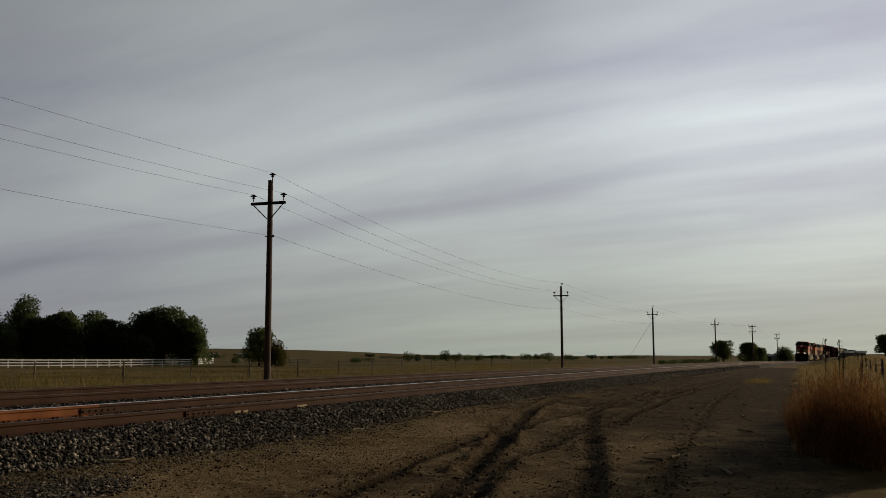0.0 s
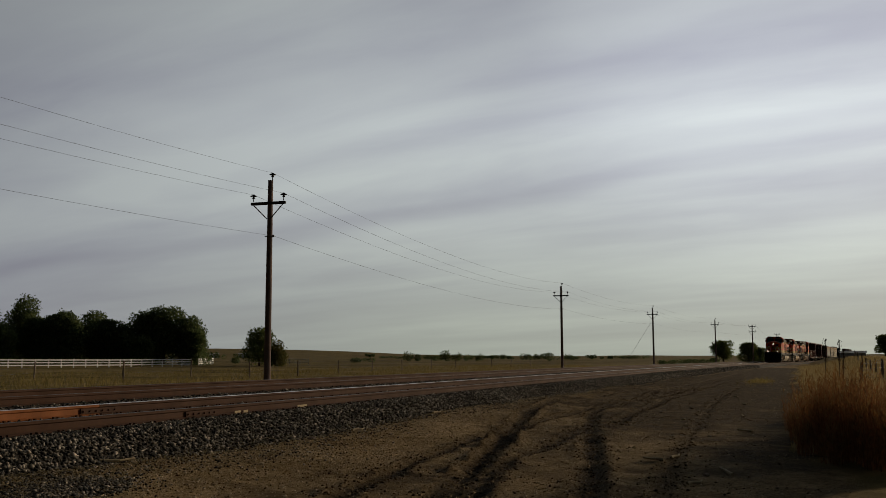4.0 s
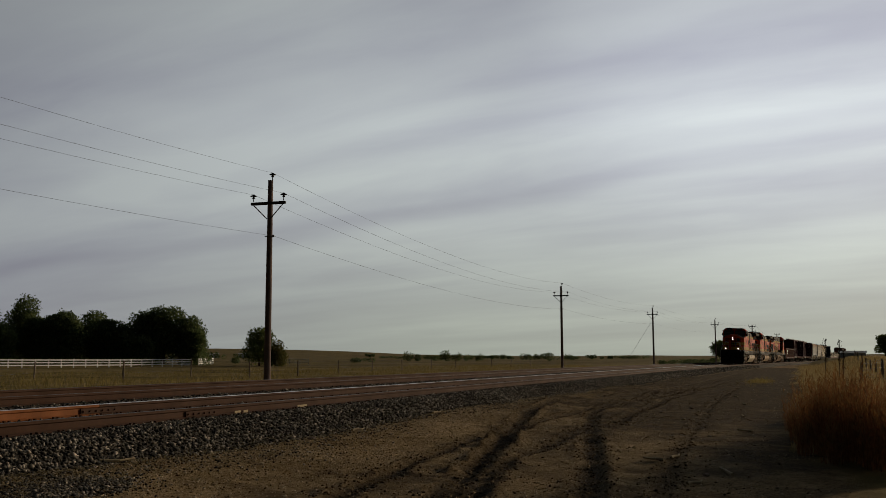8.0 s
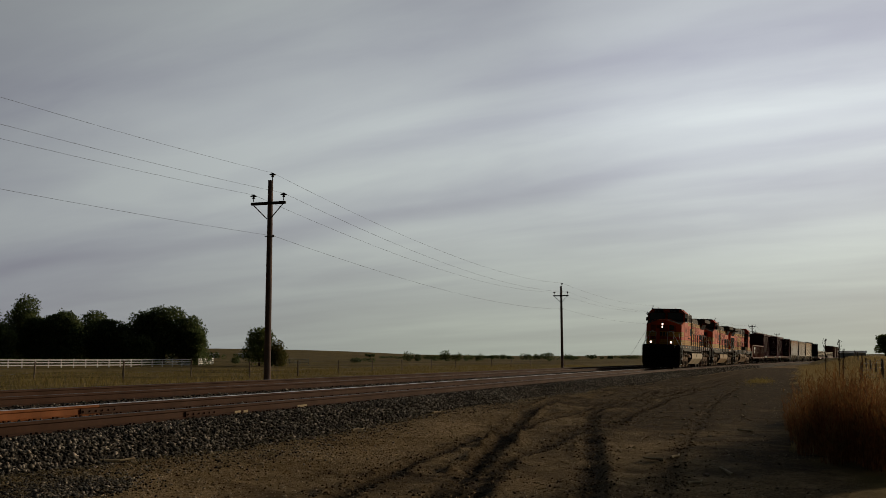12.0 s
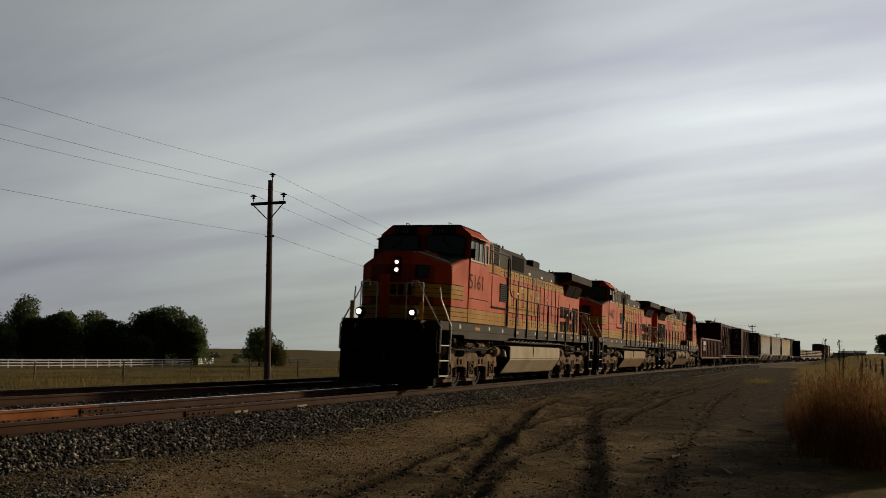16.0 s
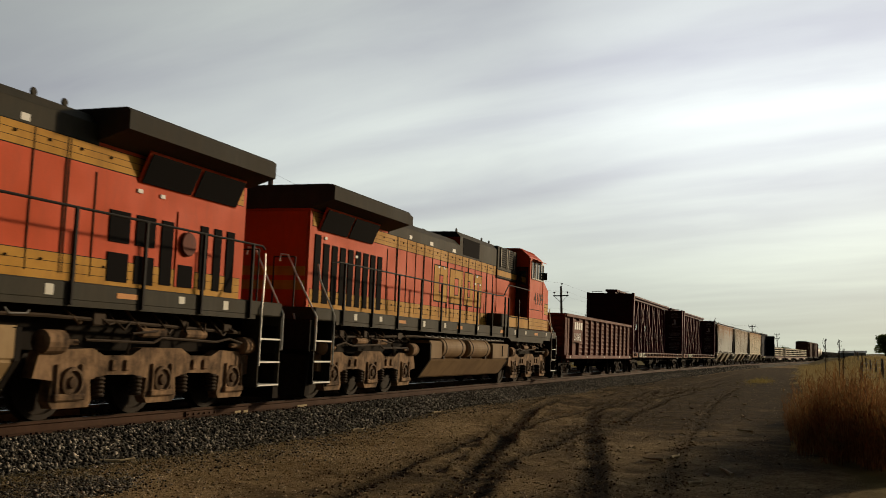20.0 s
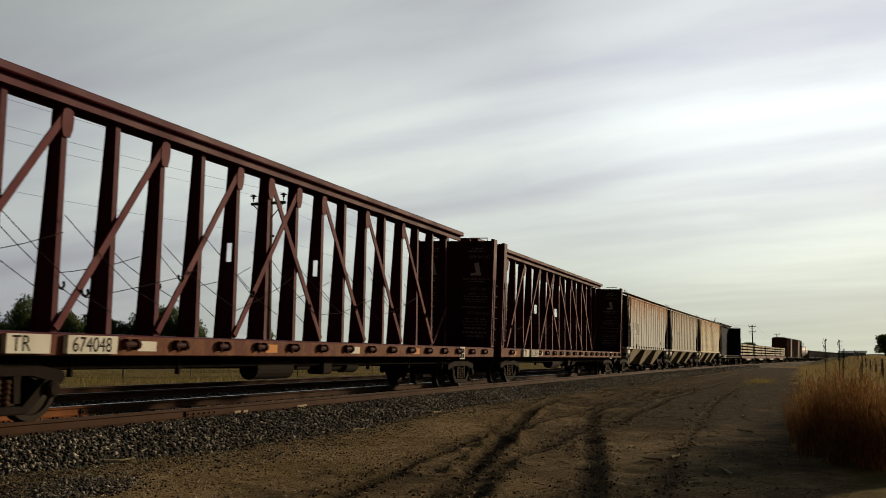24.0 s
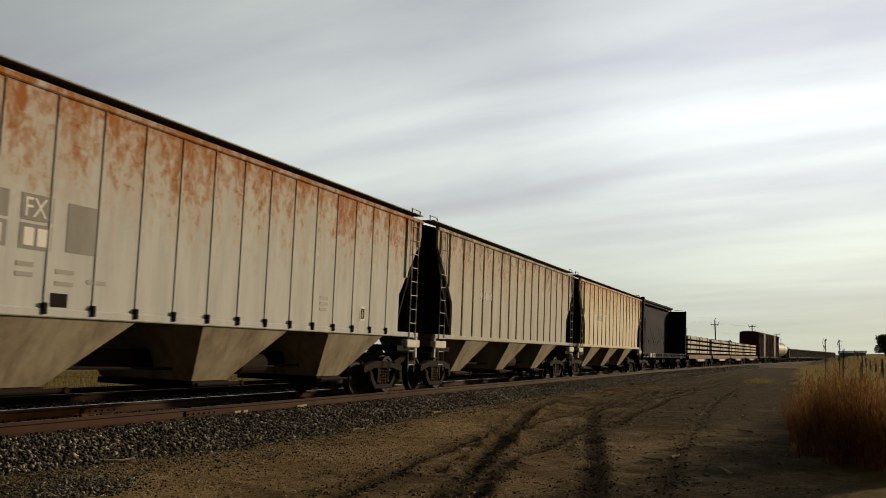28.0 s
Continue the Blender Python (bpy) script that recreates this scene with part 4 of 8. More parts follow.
def build_line():
    tops = []
    for i, (x, y, kind) in enumerate(POLES):
        a = POLES[max(i - 1, 0)]
        b = POLES[min(i + 1, len(POLES) - 1)]
        head = math.degrees(math.atan2(b[1] - a[1], b[0] - a[0]))
        tops.append(utility_pole(x, y, max(kind, 1), head))
    for i in range(len(POLES) - 1):
        for j in range(4):
            p, q = tops[i][j], tops[i + 1][j]
            d = (q - p).length
            sag = d * d / 73 ** 2 * (1.15 if j < 3 else 0.9)
            bm = bmesh.new()
            pts = [p.lerp(q, t / 24) - Vector((0, 0, 4 * sag * (t / 24) * (1 - t / 24))) for t in range(25)]
            pipe(bm, pts, 0.0055 if i < 1 else 0.0065, 5)
            tagged(part("overhead_wire", bm, "wire_metal"), "thin grey overhead wire sagging between the poles", "wire", "overhead wires")
    # guy wire at the third pole
    bm = bmesh.new()
    tube(bm, (169.0, 22.9, 7.2), (160.0, 26.5, -0.5), 0.016, 5)
    tagged(part("guy_wire", bm, "wire_metal"), "thin guy wire from pole to ground", "wire")


build_line()

# ---- fences ----


def fence_line(pts, tall, n_wire, label, seed):
    rs = np.random.RandomState(seed)
    root = empty("wire_fence", label, "fence")
    tops = []
    for x, y in pts:
        z = float(ground_z(np.array([x]), np.array([y]))[0])
        lean = Vector((rs.uniform(-0.10, 0.10), rs.uniform(-0.08, 0.08), 1)) * tall * rs.uniform(0.94, 1.06)
        bm = bmesh.new()
        tube(bm, (x, y, z - 0.3), Vector((x, y, z)) + lean, 0.08, 7, 0.065)
        part("post", bm, "post_wood", root)
        tops.append((Vector((x, y, z)), lean))
    for k in range(n_wire):
        f = 0.92 - k * 0.26
        bm = bmesh.new()
        pipe(bm, [p + l * f for p, l in tops], 0.006, 4)
        part("wire", bm, "wire_metal", root)


fence_line([(38.0, 52.2), (50.5, 51.0),
            (64.0, 59.7), (61.5, 48.7), (81.5, 56.4), (77.6, 47.3), (90.5, 49.3), (108.0, 53.2), (124.0, 55.8), (138.0, 57.0), (151.0, 57.1), (164.0, 57.4), (176.0, 54.2), (192.0, 55.0), (210.0, 55.6)],
           1.6, 3, "old leaning wooden posts with strands of wire in dry grass", 5)
fence_line([(46.0, -4.4), (53.8, -3.2), (62.0, -4.9), (68.8, -5.4), (77.7, -5.7), (88.0, -6.1), (101.0, -6.6), (116.0, -7.2), (136.0, -7.9), (158.0, -8.7), (180.0, -10.2)],
           1.25, 3, "wooden fence posts with wire in tall yellow grass", 6)


def ranch_fence(x0, y0, x1, y1, n, label):
    root = empty("ranch_fence", label, "fence")
    z = [float(ground_z(np.array([x0 + (x1 - x0) * t]), np.array([y0 + (y1 - y0) * t]))[0]) for t in (0, 1)]
    a, b = Vector((x0, y0, z[0])), Vector((x1, y1, z[1]))
    th = math.atan2(y1 - y0, x1 - x0)
    for i in range(n + 1):
        p = a.lerp(b, i / n)
        p.z = float(ground_z(np.array([p.x]), np.array([p.y]))[0])
        bm = bmesh.new()
        rbox(bm, -0.07, 0.07, -0.07, 0.07, -0.3, 1.45, 0.01)
        ob = part("post", bm, "white_paint", root)
        ob.matrix_basis = Matrix.Translation(p) @ Matrix.Rotation(th, 4, "Z")
        if i < n:
            q = a.lerp(b, (i + 1) / n)
            q.z = float(ground_z(np.array([q.x]), np.array([q.y]))[0])
            for k in range(3):
                h = Vector((0, 0, 0.42 + 0.44 * k))
                bm = bmesh.new()
                d = (q - p).normalized()
                nrm = Vector((-d.y, d.x, 0)) * 0.02
                up = Vector((0, 0, 0.09))
                vs = []
                for e in (p, q):
                    for s1 in (-1, 1):
                        for s2 in (-1, 1):
                            vs.append(bm.verts.new(e + h + nrm * s1 * 1.0 - Vector((-d.y, d.x, 0)) * 0.09 + up * s2))
                for f in ((0, 1, 3, 2), (4, 6, 7, 5), (0, 4, 5, 1), (2, 3, 7, 6), (0, 2, 6, 4), (1, 5, 7, 3)):
                    bm.faces.new([vs[g] for g in f])
                part("rail_board", bm, "white_paint", root)


ranch_fence(105.0, 119.5, 158.5, 109.6, 22, "white painted three-rail ranch fence before dark trees")
ranch_fence(170.5, 116.2, 196.0, 129.5, 11, "white painted ranch fence farther off in the field")
ranch_fence(203.0, 118.0, 208.0, 110.5, 4, "low white fence beyond the lone tree")

# ---- trees ----


def leaf_cloud(rs, lobes, n, size):
    """Loose leaf clumps over a set of lobes (centre, radii); denser near the outside, with gaps."""
    w = np.array([r[0] * r[1] * r[2] for _, r in lobes]) ** 0.7
    pick = rs.choice(len(lobes), n, p=w / w.sum())
    c = np.array([l[0] for l in lobes])[pick]
    r = np.array([l[1] for l in lobes])[pick]
    d = rs.normal(0, 1, (n, 3))
    d /= np.linalg.norm(d, axis=1)[:, None]
    rad = rs.uniform(0.35, 1.0, n) ** 0.5
    bumpy = 1 + 0.22 * np.sin(d[:, 0] * 7 + pick) * np.cos(d[:, 2] * 6 + pick * 2) + 0.05 * rs.normal(0, 1, n)
    p = c + d * r * (rad * bumpy)[:, None]
    a = rs.normal(0, 1, (n, 3)); a /= np.linalg.norm(a, axis=1)[:, None]
    b = np.cross(a, rs.normal(0, 1, (n, 3))); b /= np.linalg.norm(b, axis=1)[:, None]
    s = size * rs.uniform(0.5, 1.25, n)
    a, b = a * s[:, None], b * (s * rs.uniform(0.45, 0.9, n))[:, None]
    return np.stack([p - a, p + b, p + a * 0.9, p - b], 1)


def tree(x, y, height, width, n, material, label, seed, z=None, low=0.18, size=0.42, lobes=9, slim=1.0):
    rs = np.random.RandomState(seed)
    z = float(ground_z(np.array([x]), np.array([y]))[0]) if z is None else z
    root = empty("tree", label, "tree", "trees")
    root.matrix_basis = pose(x, y, z)
    bm = bmesh.new()
    r0 = height * 0.022 + 0.05
    tube(bm, (0, 0, -0.3), (0.05, 0.03, height * 0.42), r0, 9, r0 * 0.7)
    tube(bm, (0.05, 0.03, height * 0.42), (0.12, -0.05, height * 0.8), r0 * 0.7, 8, r0 * 0.2)
    cs = []
    for i in range(lobes):
        f = rs.uniform(low, 0.9)
        a = rs.uniform(0, math.tau)
        reach = width * 0.5 * (0.62 if f < 0.75 else 0.35) * rs.uniform(0.4, 1.0)
        c = np.array([math.cos(a) * reach, math.sin(a) * reach, height * f])
        rr = width * rs.uniform(0.20, 0.32)
        rz = min(rr * slim * rs.uniform(0.8, 1.15), height * (1.02 - f), )
        cs.append((c, np.array([rr, rr, max(rz, 0.35)])))
        tube(bm, (0.05, 0.02, height * f * 0.55), c, r0 * 0.35, 6, r0 * 0.1)
    cs.append((np.array([0, 0, height * 0.55]), np.array([width * 0.3, width * 0.3, height * 0.36])))
    part("trunk", bm, "bark", root)
    quads("crown", leaf_cloud(rs, cs, n, size), material, root)
    return root


D = "dense dark green tree standing behind the white fence"
for i, (x, y, h, w) in enumerate([(150, 163, 13.0, 9), (157, 161, 15.2, 9.5), (163.0, 155.5, 15.0, 9.5), (160, 149, 10.0, 8), (162.5, 143.5, 11.2, 8.5),
                                  (177.5, 148.5, 12.0, 9), (167, 134, 9.3, 7), (168.0, 139, 7.5, 7), (172, 131.5, 11.4, 9), (173.5, 127.0, 12.4, 10.5), (176.0, 122.5, 11.0, 8.5), (171.5, 118.8, 7.3, 5.2),
                                  (140, 168, 12.5, 9), (152, 152, 8.5, 8), (166, 128, 6.0, 6), (161, 146.5, 10.2, 6.5), (166.5, 137.0, 9.6, 6.5), (146.0, 160.0, 11.5, 8.0)]):
    tree(x, y, h, w, 15000, "leaf_dark", D, 100 + i, low=0.08, size=0.235, lobes=20, slim=1.2)
tree(168.0, 100.2, 7.6, 6.6, 7000, "leaf_green", "leafy green tree alone in the dry field", 131, low=0.2, size=0.20, lobes=14)
tree(165.0, 94.5, 5.0, 5.2, 4500, "leaf_autumn", "small tree with yellowing leaves in the field", 132, low=0.15, size=0.18, lobes=12)
tree(345.3, 22.6, 7.6, 9.0, 5200, "leaf_green", "round green tree far off beside the line", 133, low=0.2, size=0.30)
tree(379.9, 15.9, 7.4, 9.0, 5200, "leaf_green", "broad green tree far off beside the line", 134, low=0.15, size=0.30)
tree(384.0, 11.6, 5.6, 7.0, 3600, "leaf_dark", "low dark tree far off beside the line", 135, low=0.12, size=0.30)
tree(408.0, 3.6, 6.2, 9.0, 4000, "leaf_dark", "low dark tree far off behind the track", 136, low=0.1, size=0.30)
tree(330.0, -27.2, 7.2, 7.0, 5200, "leaf_green", "dark green tree beyond the yellow grass", 137, low=0.1, size=0.30)


def far_bushes():
    """Scrub and tree rows on the far fields."""
    rs = np.random.RandomState(44)
    groups = []
    def px_dir(px):
        a = radians(19.994) - math.atan((px - 784) / 1691.8)
        return math.cos(a), math.sin(a)
    for px, dist, h, w, n, c in ((735, 420, 4.0, 9, 3, 420), (762, 520, 3.5, 10, 2, 300), (800, 430, 4.6, 15, 5, 700), (835, 480, 3.6, 10, 3, 360),
                                 (636, 330, 1.9, 9, 3, 300), (420, 260, 2.4, 2.4, 1, 260), (970, 420, 4.0, 5, 1, 320), (930, 800, 6.0, 14, 2, 250), (948, 820, 5, 10, 2, 200),
                                 (880, 900, 4.5, 18, 4, 260), (905, 950, 4, 20, 4, 260), (1045, 900, 5.0, 9, 2, 200), (1075, 950, 4.0, 14, 3, 220), (1010, 980, 3.5, 16, 3, 200),
                                 (655, 1500, 7, 12, 2, 160), (700, 1200, 4, 40, 5, 240), (845, 1200, 5, 40, 6, 260), (380, 900, 6, 20, 4, 220), (430, 950, 6, 16, 4, 200), (1120, 1000, 4, 30, 5, 240),
                                 (1200, 260, 1.6, 10, 6, 520), (1228, 275, 1.5, 8, 4, 320), (1250, 290, 1.8, 6, 3, 300), (1180, 250, 1.3, 7, 4, 260), (990, 700, 4, 20, 4, 240)):
        groups.append((px, dist, h, w, n, c))
    for px, dist, h, w, n, c in groups:
        dx, dy = px_dir(px)
        cx, cy = dx * dist, dy * dist
        z = float(ground_z(np.array([cx]), np.array([cy]))[0])
        lobes = []
        for i in range(n * 2):
            o = rs.uniform(-0.5, 0.5) * w
            lobes.append((np.array([cx - dy * o, cy + dx * o, z + h * rs.uniform(0.3, 0.62)]), np.array([w / n * 0.5, w / n * 0.5, h * rs.uniform(0.28, 0.5)])))
        ob = quads("bush", leaf_cloud(rs, lobes, int(c * 2.2), max(0.16, dist * 0.0007)), "leaf_dark")
        tagged(ob, "dark green shrubs scattered on the far field", "bush", "far shrubs")


far_bushes()


def far_buildings():
    for (px, dist, w, d, h, lab) in ((1504, 330, 7.6, 7, 2.35, "long grey metal farm shed beside the far line"), (1365, 640, 18, 10, 4.4, "grey metal shed behind the far trees"),
                                     (440, 1150, 22, 10, 5.5, "distant farm building on the hill"), (380, 1180, 12, 8, 5.0, "distant farmhouse on the hill")):
        a = radians(19.994) - math.atan((px - 784) / 1691.8)
        x, y = math.cos(a) * dist, math.sin(a) * dist
        z = float(ground_z(np.array([x]), np.array([y]))[0])
        root = empty("farm_shed", lab, "building")
        root.matrix_basis = pose(x, y, z, 0, 0, math.degrees(a) + 90)
        bm = bmesh.new()
        box(bm, -w / 2, w / 2, -d / 2, d / 2, -0.3, h * 0.72)
        part("wall", bm, "shed_metal", root)
        bm = bmesh.new()
        prism(bm, [(-d / 2 - 0.3, h * 0.72), (d / 2 + 0.3, h * 0.72), (0, h)], "x", -w / 2 - 0.3, w / 2 + 0.3)
        part("roof", bm, "shed_metal", root)
        for k in (-0.3, 0.1, 0.34) if dist > 400 else ():
            bm = bmesh.new()
            box(bm, w * k, w * k + 2.4, d / 2 - 0.02, d / 2 + 0.06, 0, 2.6)
            part("door", bm, "far_grey", root)
            bm = bmesh.new()
            box(bm, w * k, w * k + 2.4, -d / 2 - 0.06, -d / 2 + 0.02, 0, 2.6)
            part("door", bm, "far_grey", root)


far_buildings()

# ---- grass and weeds ----


def blades(rs, X, Y, Z, h, w, bend):
    """Bent tapering blades: two faces each, as loose quads."""
    n = len(X)
    a = rs.uniform(0, math.tau, n)
    t = np.stack([np.cos(a), np.sin(a), np.zeros(n)], -1) * w[:, None]
    la = rs.uniform(0, math.tau, n)
    lean = np.stack([np.cos(la), np.sin(la), np.zeros(n)], -1) * (h * bend * rs.uniform(0.2, 1, n))[:, None]
    p0 = np.stack([X, Y, Z], -1)
    up = np.zeros((n, 3)); up[:, 2] = h
    p1 = p0 + up * 0.55 + lean * 0.35
    p2 = p0 + up + lean
    return np.concatenate([np.stack([p0 - t, p0 + t, p1 + t * 0.8, p1 - t * 0.8], 1), np.stack([p1 - t * 0.8, p1 + t * 0.8, p2 + t * 0.15, p2 - t * 0.15], 1)])


def build_grass():
    rs = np.random.RandomState(9)
    # tall yellow grass on the verge by the weeds
    n = 32000
    X = 24.0 + 150 * rs.uniform(0, 1, n) ** 2.0
    Y = -0.1 - (1.5 + X * 0.10) * rs.uniform(0, 1, n) ** 0.9
    X[:1500], Y[:1500] = rs.uniform(16.5, 25, 1500), -0.05 - 0.75 * rs.uniform(0, 1, 1500) ** 1.5      # straw among the weeds
    Y = Y + 0.012 * X * lattice(X, Y * 0, 2.1, 62) + 0.15 * lattice(X, Y, 0.8, 63)
    edge = (Y > -0.7) & (X > 26)
    h = rs.uniform(0.35, 0.85, n) * np.where(edge, 0.6, 1.0) * np.interp(X, [26, 45], [1, 0.62])
    h = h * np.clip(0.30 + (-Y - 0.1) / (0.022 * X) + 0.25 * lattice(X, Y, 1.5, 61), 0.15, 1)
    q = blades(rs, X, Y, ground_z(X, Y) - 0.02, h, 0.004 + 0.00022 * X, 0.35)
    tagged(quads("tall_grass", q, "grass_dry"), "tall dry yellow grass along the fence", "grass", kind="stuff")
    # rank grass past the far track and on the field
    n = 42000
    s = 10 + 190 * rs.uniform(0, 1, n) ** 1.5
    v = 7.6 + 62 * rs.uniform(0, 1, n) ** 1.6
    X = s + v * 0.65
    Y = track_y(X) + v
    tuft = lattice(X, Y, 3.0, 31) + 0.6 * lattice(X, Y, 9.0, 32)
    k = tuft > -0.45
    X, Y, tuft = X[k], Y[k], tuft[k]
    h = (0.22 + 0.3 * np.clip(tuft, 0, 1)) * rs.uniform(0.6, 1.2, len(X))
    q = blades(rs, X, Y, ground_z(X, Y) - 0.02, h, np.full(len(X), 0.02), 0.4)
    tagged(quads("field_grass", q, "grass_olive"), "dry olive and tan grass beyond the tracks", "grass", kind="stuff")
    # small tufts on the dirt road's edge
    n = 700
    X = 67 + rs.normal(0, 3.5, n)
    Y = 2.2 + rs.normal(0, 0.40, n)
    k = (X > 30)
    X, Y = X[k], Y[k]
    q = blades(rs, X, Y, ground_z(X, Y) - 0.01, rs.uniform(0.08, 0.22, len(X)), np.full(len(X), 0.012), 0.5)
    tagged(quads("road_weeds", q, "grass_olive"), "low olive weeds on the dirt road", "grass", kind="stuff")


build_grass()


def weed_bush(x, y, rx, ry, tall, n, seed, label, thick=5):
    """Upright feathery weed: many stems with short side sprays, red-brown below and tan at the tips."""
    rs = np.random.RandomState(seed)
    root = empty("weed_bush", label, "bush", "weeds by the road")
    z = float(ground_z(np.array([x]), np.array([y]))[0])
    root.matrix_basis = pose(x, y, z)
    a, r = rs.uniform(0, math.tau, n), rs.uniform(0, 1, n) ** 0.5
    bx, by = np.cos(a) * r * rx * 0.85, np.sin(a) * r * ry * 0.85
    h = tall * (1 - 0.15 * r ** 2) * (0.36 + 0.60 * rs.uniform(0, 1, n) ** 1.25)
    tx, ty = bx * 1.15 + rs.normal(0, 0.09, n) * h, by * 1.15 + rs.normal(0, 0.09, n) * h
    p0 = np.stack([bx, by, np.full(n, -0.05)], -1)
    p2 = np.stack([tx, ty, h], -1)
    p1 = p0 * 0.45 + p2 * 0.55; p1[:, 2] = h * 0.6
    t = rs.normal(0, 1, (n, 3)); t[:, 2] = 0
    t /= np.linalg.norm(t, axis=1)[:, None]
    t *= 0.0036
    stems = np.concatenate([np.stack([p0 - t, p0 + t, p1 + t * 0.8, p1 - t * 0.8], 1), np.stack([p1 - t * 0.8, p1 + t * 0.8, p2 + t * 0.3, p2 - t * 0.3], 1)])
    quads("stalk_growth", stems, "kochia_red", root)

    def sprays(count, f0, f1, size):
        i = rs.randint(0, n, count)
        f = rs.uniform(f0, f1, count)[:, None]
        c = np.where(f < 0.6, p0[i] + (p1[i] - p0[i]) * (f / 0.6), p1[i] + (p2[i] - p1[i]) * ((f - 0.6) / 0.4))
        d = rs.normal(0, 0.45, (count, 3)); d[:, 2] = rs.uniform(0.5, 1.3, count)
        d /= np.linalg.norm(d, axis=1)[:, None]
        w = np.cross(d, rs.normal(0, 1, (count, 3))); w /= np.linalg.norm(w, axis=1)[:, None]
        s = size * rs.uniform(0.5, 1.4, count)[:, None]
        d, w = d * s, w * s * 0.07
        return np.stack([c, c + d * 0.5 + w, c + d, c + d * 0.5 - w], 1)
    quads("lower_foliage", sprays(int(n * thick * 0.8), 0.12, 0.78, 0.105), "kochia_red", root)
    quads("upper_foliage", sprays(n * 5, 0.62, 1.0, 0.085), "kochia_top", root, "tan seed tips")
    return root


WEED = "tall feathery red-brown weed at the edge of the dirt road"
for i, (x, y, rx, ry, tall, n) in enumerate([(16.9, -0.20, 0.50, 0.30, 1.05, 150), (16.2, -0.46, 0.55, 0.32, 1.48, 300), (15.4, -0.72, 0.55, 0.34, 1.50, 330), (14.7, -1.02, 0.52, 0.34, 1.36, 320), (14.1, -1.36, 0.50, 0.34, 1.20, 300),
                                             (18.2, -0.24, 0.60, 0.32, 1.36, 200), (17.5, -0.62, 0.62, 0.36, 1.60, 230), (16.7, -1.02, 0.60, 0.36, 1.56, 220), (15.9, -1.42, 0.60, 0.36, 1.34, 200), (19.6, -0.32, 0.65, 0.32, 1.34, 150),
                                             (16.0, -0.10, 0.26, 0.18, 0.62, 60), (18.9, 0.02, 0.34, 0.20, 0.80, 70), (21.5, 0.08, 0.40, 0.24, 0.95, 80), (14.9, -0.42, 0.28, 0.20, 0.66, 70)]):
    weed_bush(x, y - 0.06, rx, ry, tall, n, 60 + i, WEED, 5 if i < 5 else 3)


def stalk(x, y, tall, seed):
    rs = np.random.RandomState(seed)
    z = float(ground_z(np.array([x]), np.array([y]))[0])
    root = empty("seed_stalk", "dark dry seed stalk standing above the grass", "weed", "seed stalks")
    root.matrix_basis = pose(x, y, z)
    bm = bmesh.new()
    tube(bm, (0, 0, -0.05), (0.03, 0.02, tall * 0.62), 0.009, 6, 0.007)
    tube(bm, (0.03, 0.02, tall * 0.62), (0.05, -0.02, tall), 0.011, 7, 0.006)
    part("stem", bm, "bark", root)
    n = 60      # small dry leaves and seeds about the upper stem
    f = rs.uniform(0.70, 1.0, n)
    p = np.stack([0.04 + rs.normal(0, 0.022, n), rs.normal(0, 0.022, n), tall * f], -1)
    d = rs.normal(0, 1, (n, 3)) * 0.012 + np.array([0, 0, 0.03])
    w = np.cross(d, rs.normal(0, 1, (n, 3)))
    w *= 0.008 / np.linalg.norm(w, axis=1)[:, None]
    quads("seed_head", np.stack([p - d, p + w, p + d, p - w], 1), "bark", root)


for i, (x, y, tall) in enumerate([(27.0, -0.79, 2.02), (24.5, -1.02, 1.96), (24.6, -1.11, 1.76)]):
    stalk(x, y, tall, 80 + i)

# ---- rolling stock ----
TRAIN, WHEELS = [], []     # (thing, place in the train, way it faces); (wheelset, along the truck, radius, way, turned)


def bmx(fn, *a, **k):
    bm = bmesh.new()
    fn(bm, *a, **k)
    return bm


def wheel_mesh(r):
    bm = bmesh.new()
    for s in (-1, 1):
        m = Matrix.Translation((0, s * 0.715, 0)) @ Matrix.Rotation(math.pi / 2, 4, "X")
        prof = [(0.10, -0.06), (0.10, 0.09), (0.16, 0.05), (r - 0.09, 0.03), (r - 0.07, 0.065), (r, 0.065), (r, -0.05), (r + 0.028, -0.055), (r + 0.02, -0.08), (r - 0.08, -0.075), (0.16, -0.03)]
        prof = [(a, b * -s) for a, b in prof]
        rings = []
        for a, b in prof:
            rings.append([bm.verts.new(m @ Vector((a * math.cos(i * math.tau / 28), a * math.sin(i * math.tau / 28), b))) for i in range(28)])
        for p, q in zip(rings, rings[1:] + rings[:1]):
            for i in range(28):
                bm.faces.new((p[i], p[(i + 1) % 28], q[(i + 1) % 28], q[i]))
    tube(bm, (0, -1.05, 0), (0, 1.05, 0), 0.085, 12)
    # two lifting holes' bosses make the turning visible
    for s in (-1, 1):
        for a in (0.4, 2.5, 4.6):
            tube(bm, (math.cos(a) * r * 0.55, s * 0.69, math.sin(a) * r * 0.55), (math.cos(a) * r * 0.55, s * 0.765, math.sin(a) * r * 0.55), 0.035, 8)
    ob = part("wheelset_proto", bm, "wheel_steel", None)
    me = ob.data
    bpy.data.objects.remove(ob)
    return me


LOCO_WHEEL, CAR_WHEEL = wheel_mesh(0.53), wheel_mesh(0.457)
KEEP = {}


def once(key, make):
    """Make a part's mesh the first time, share it afterwards."""
    if key not in KEEP:
        ob = make()
        KEEP[key] = ob.data
        bpy.data.objects.remove(ob)
    return KEEP[key]


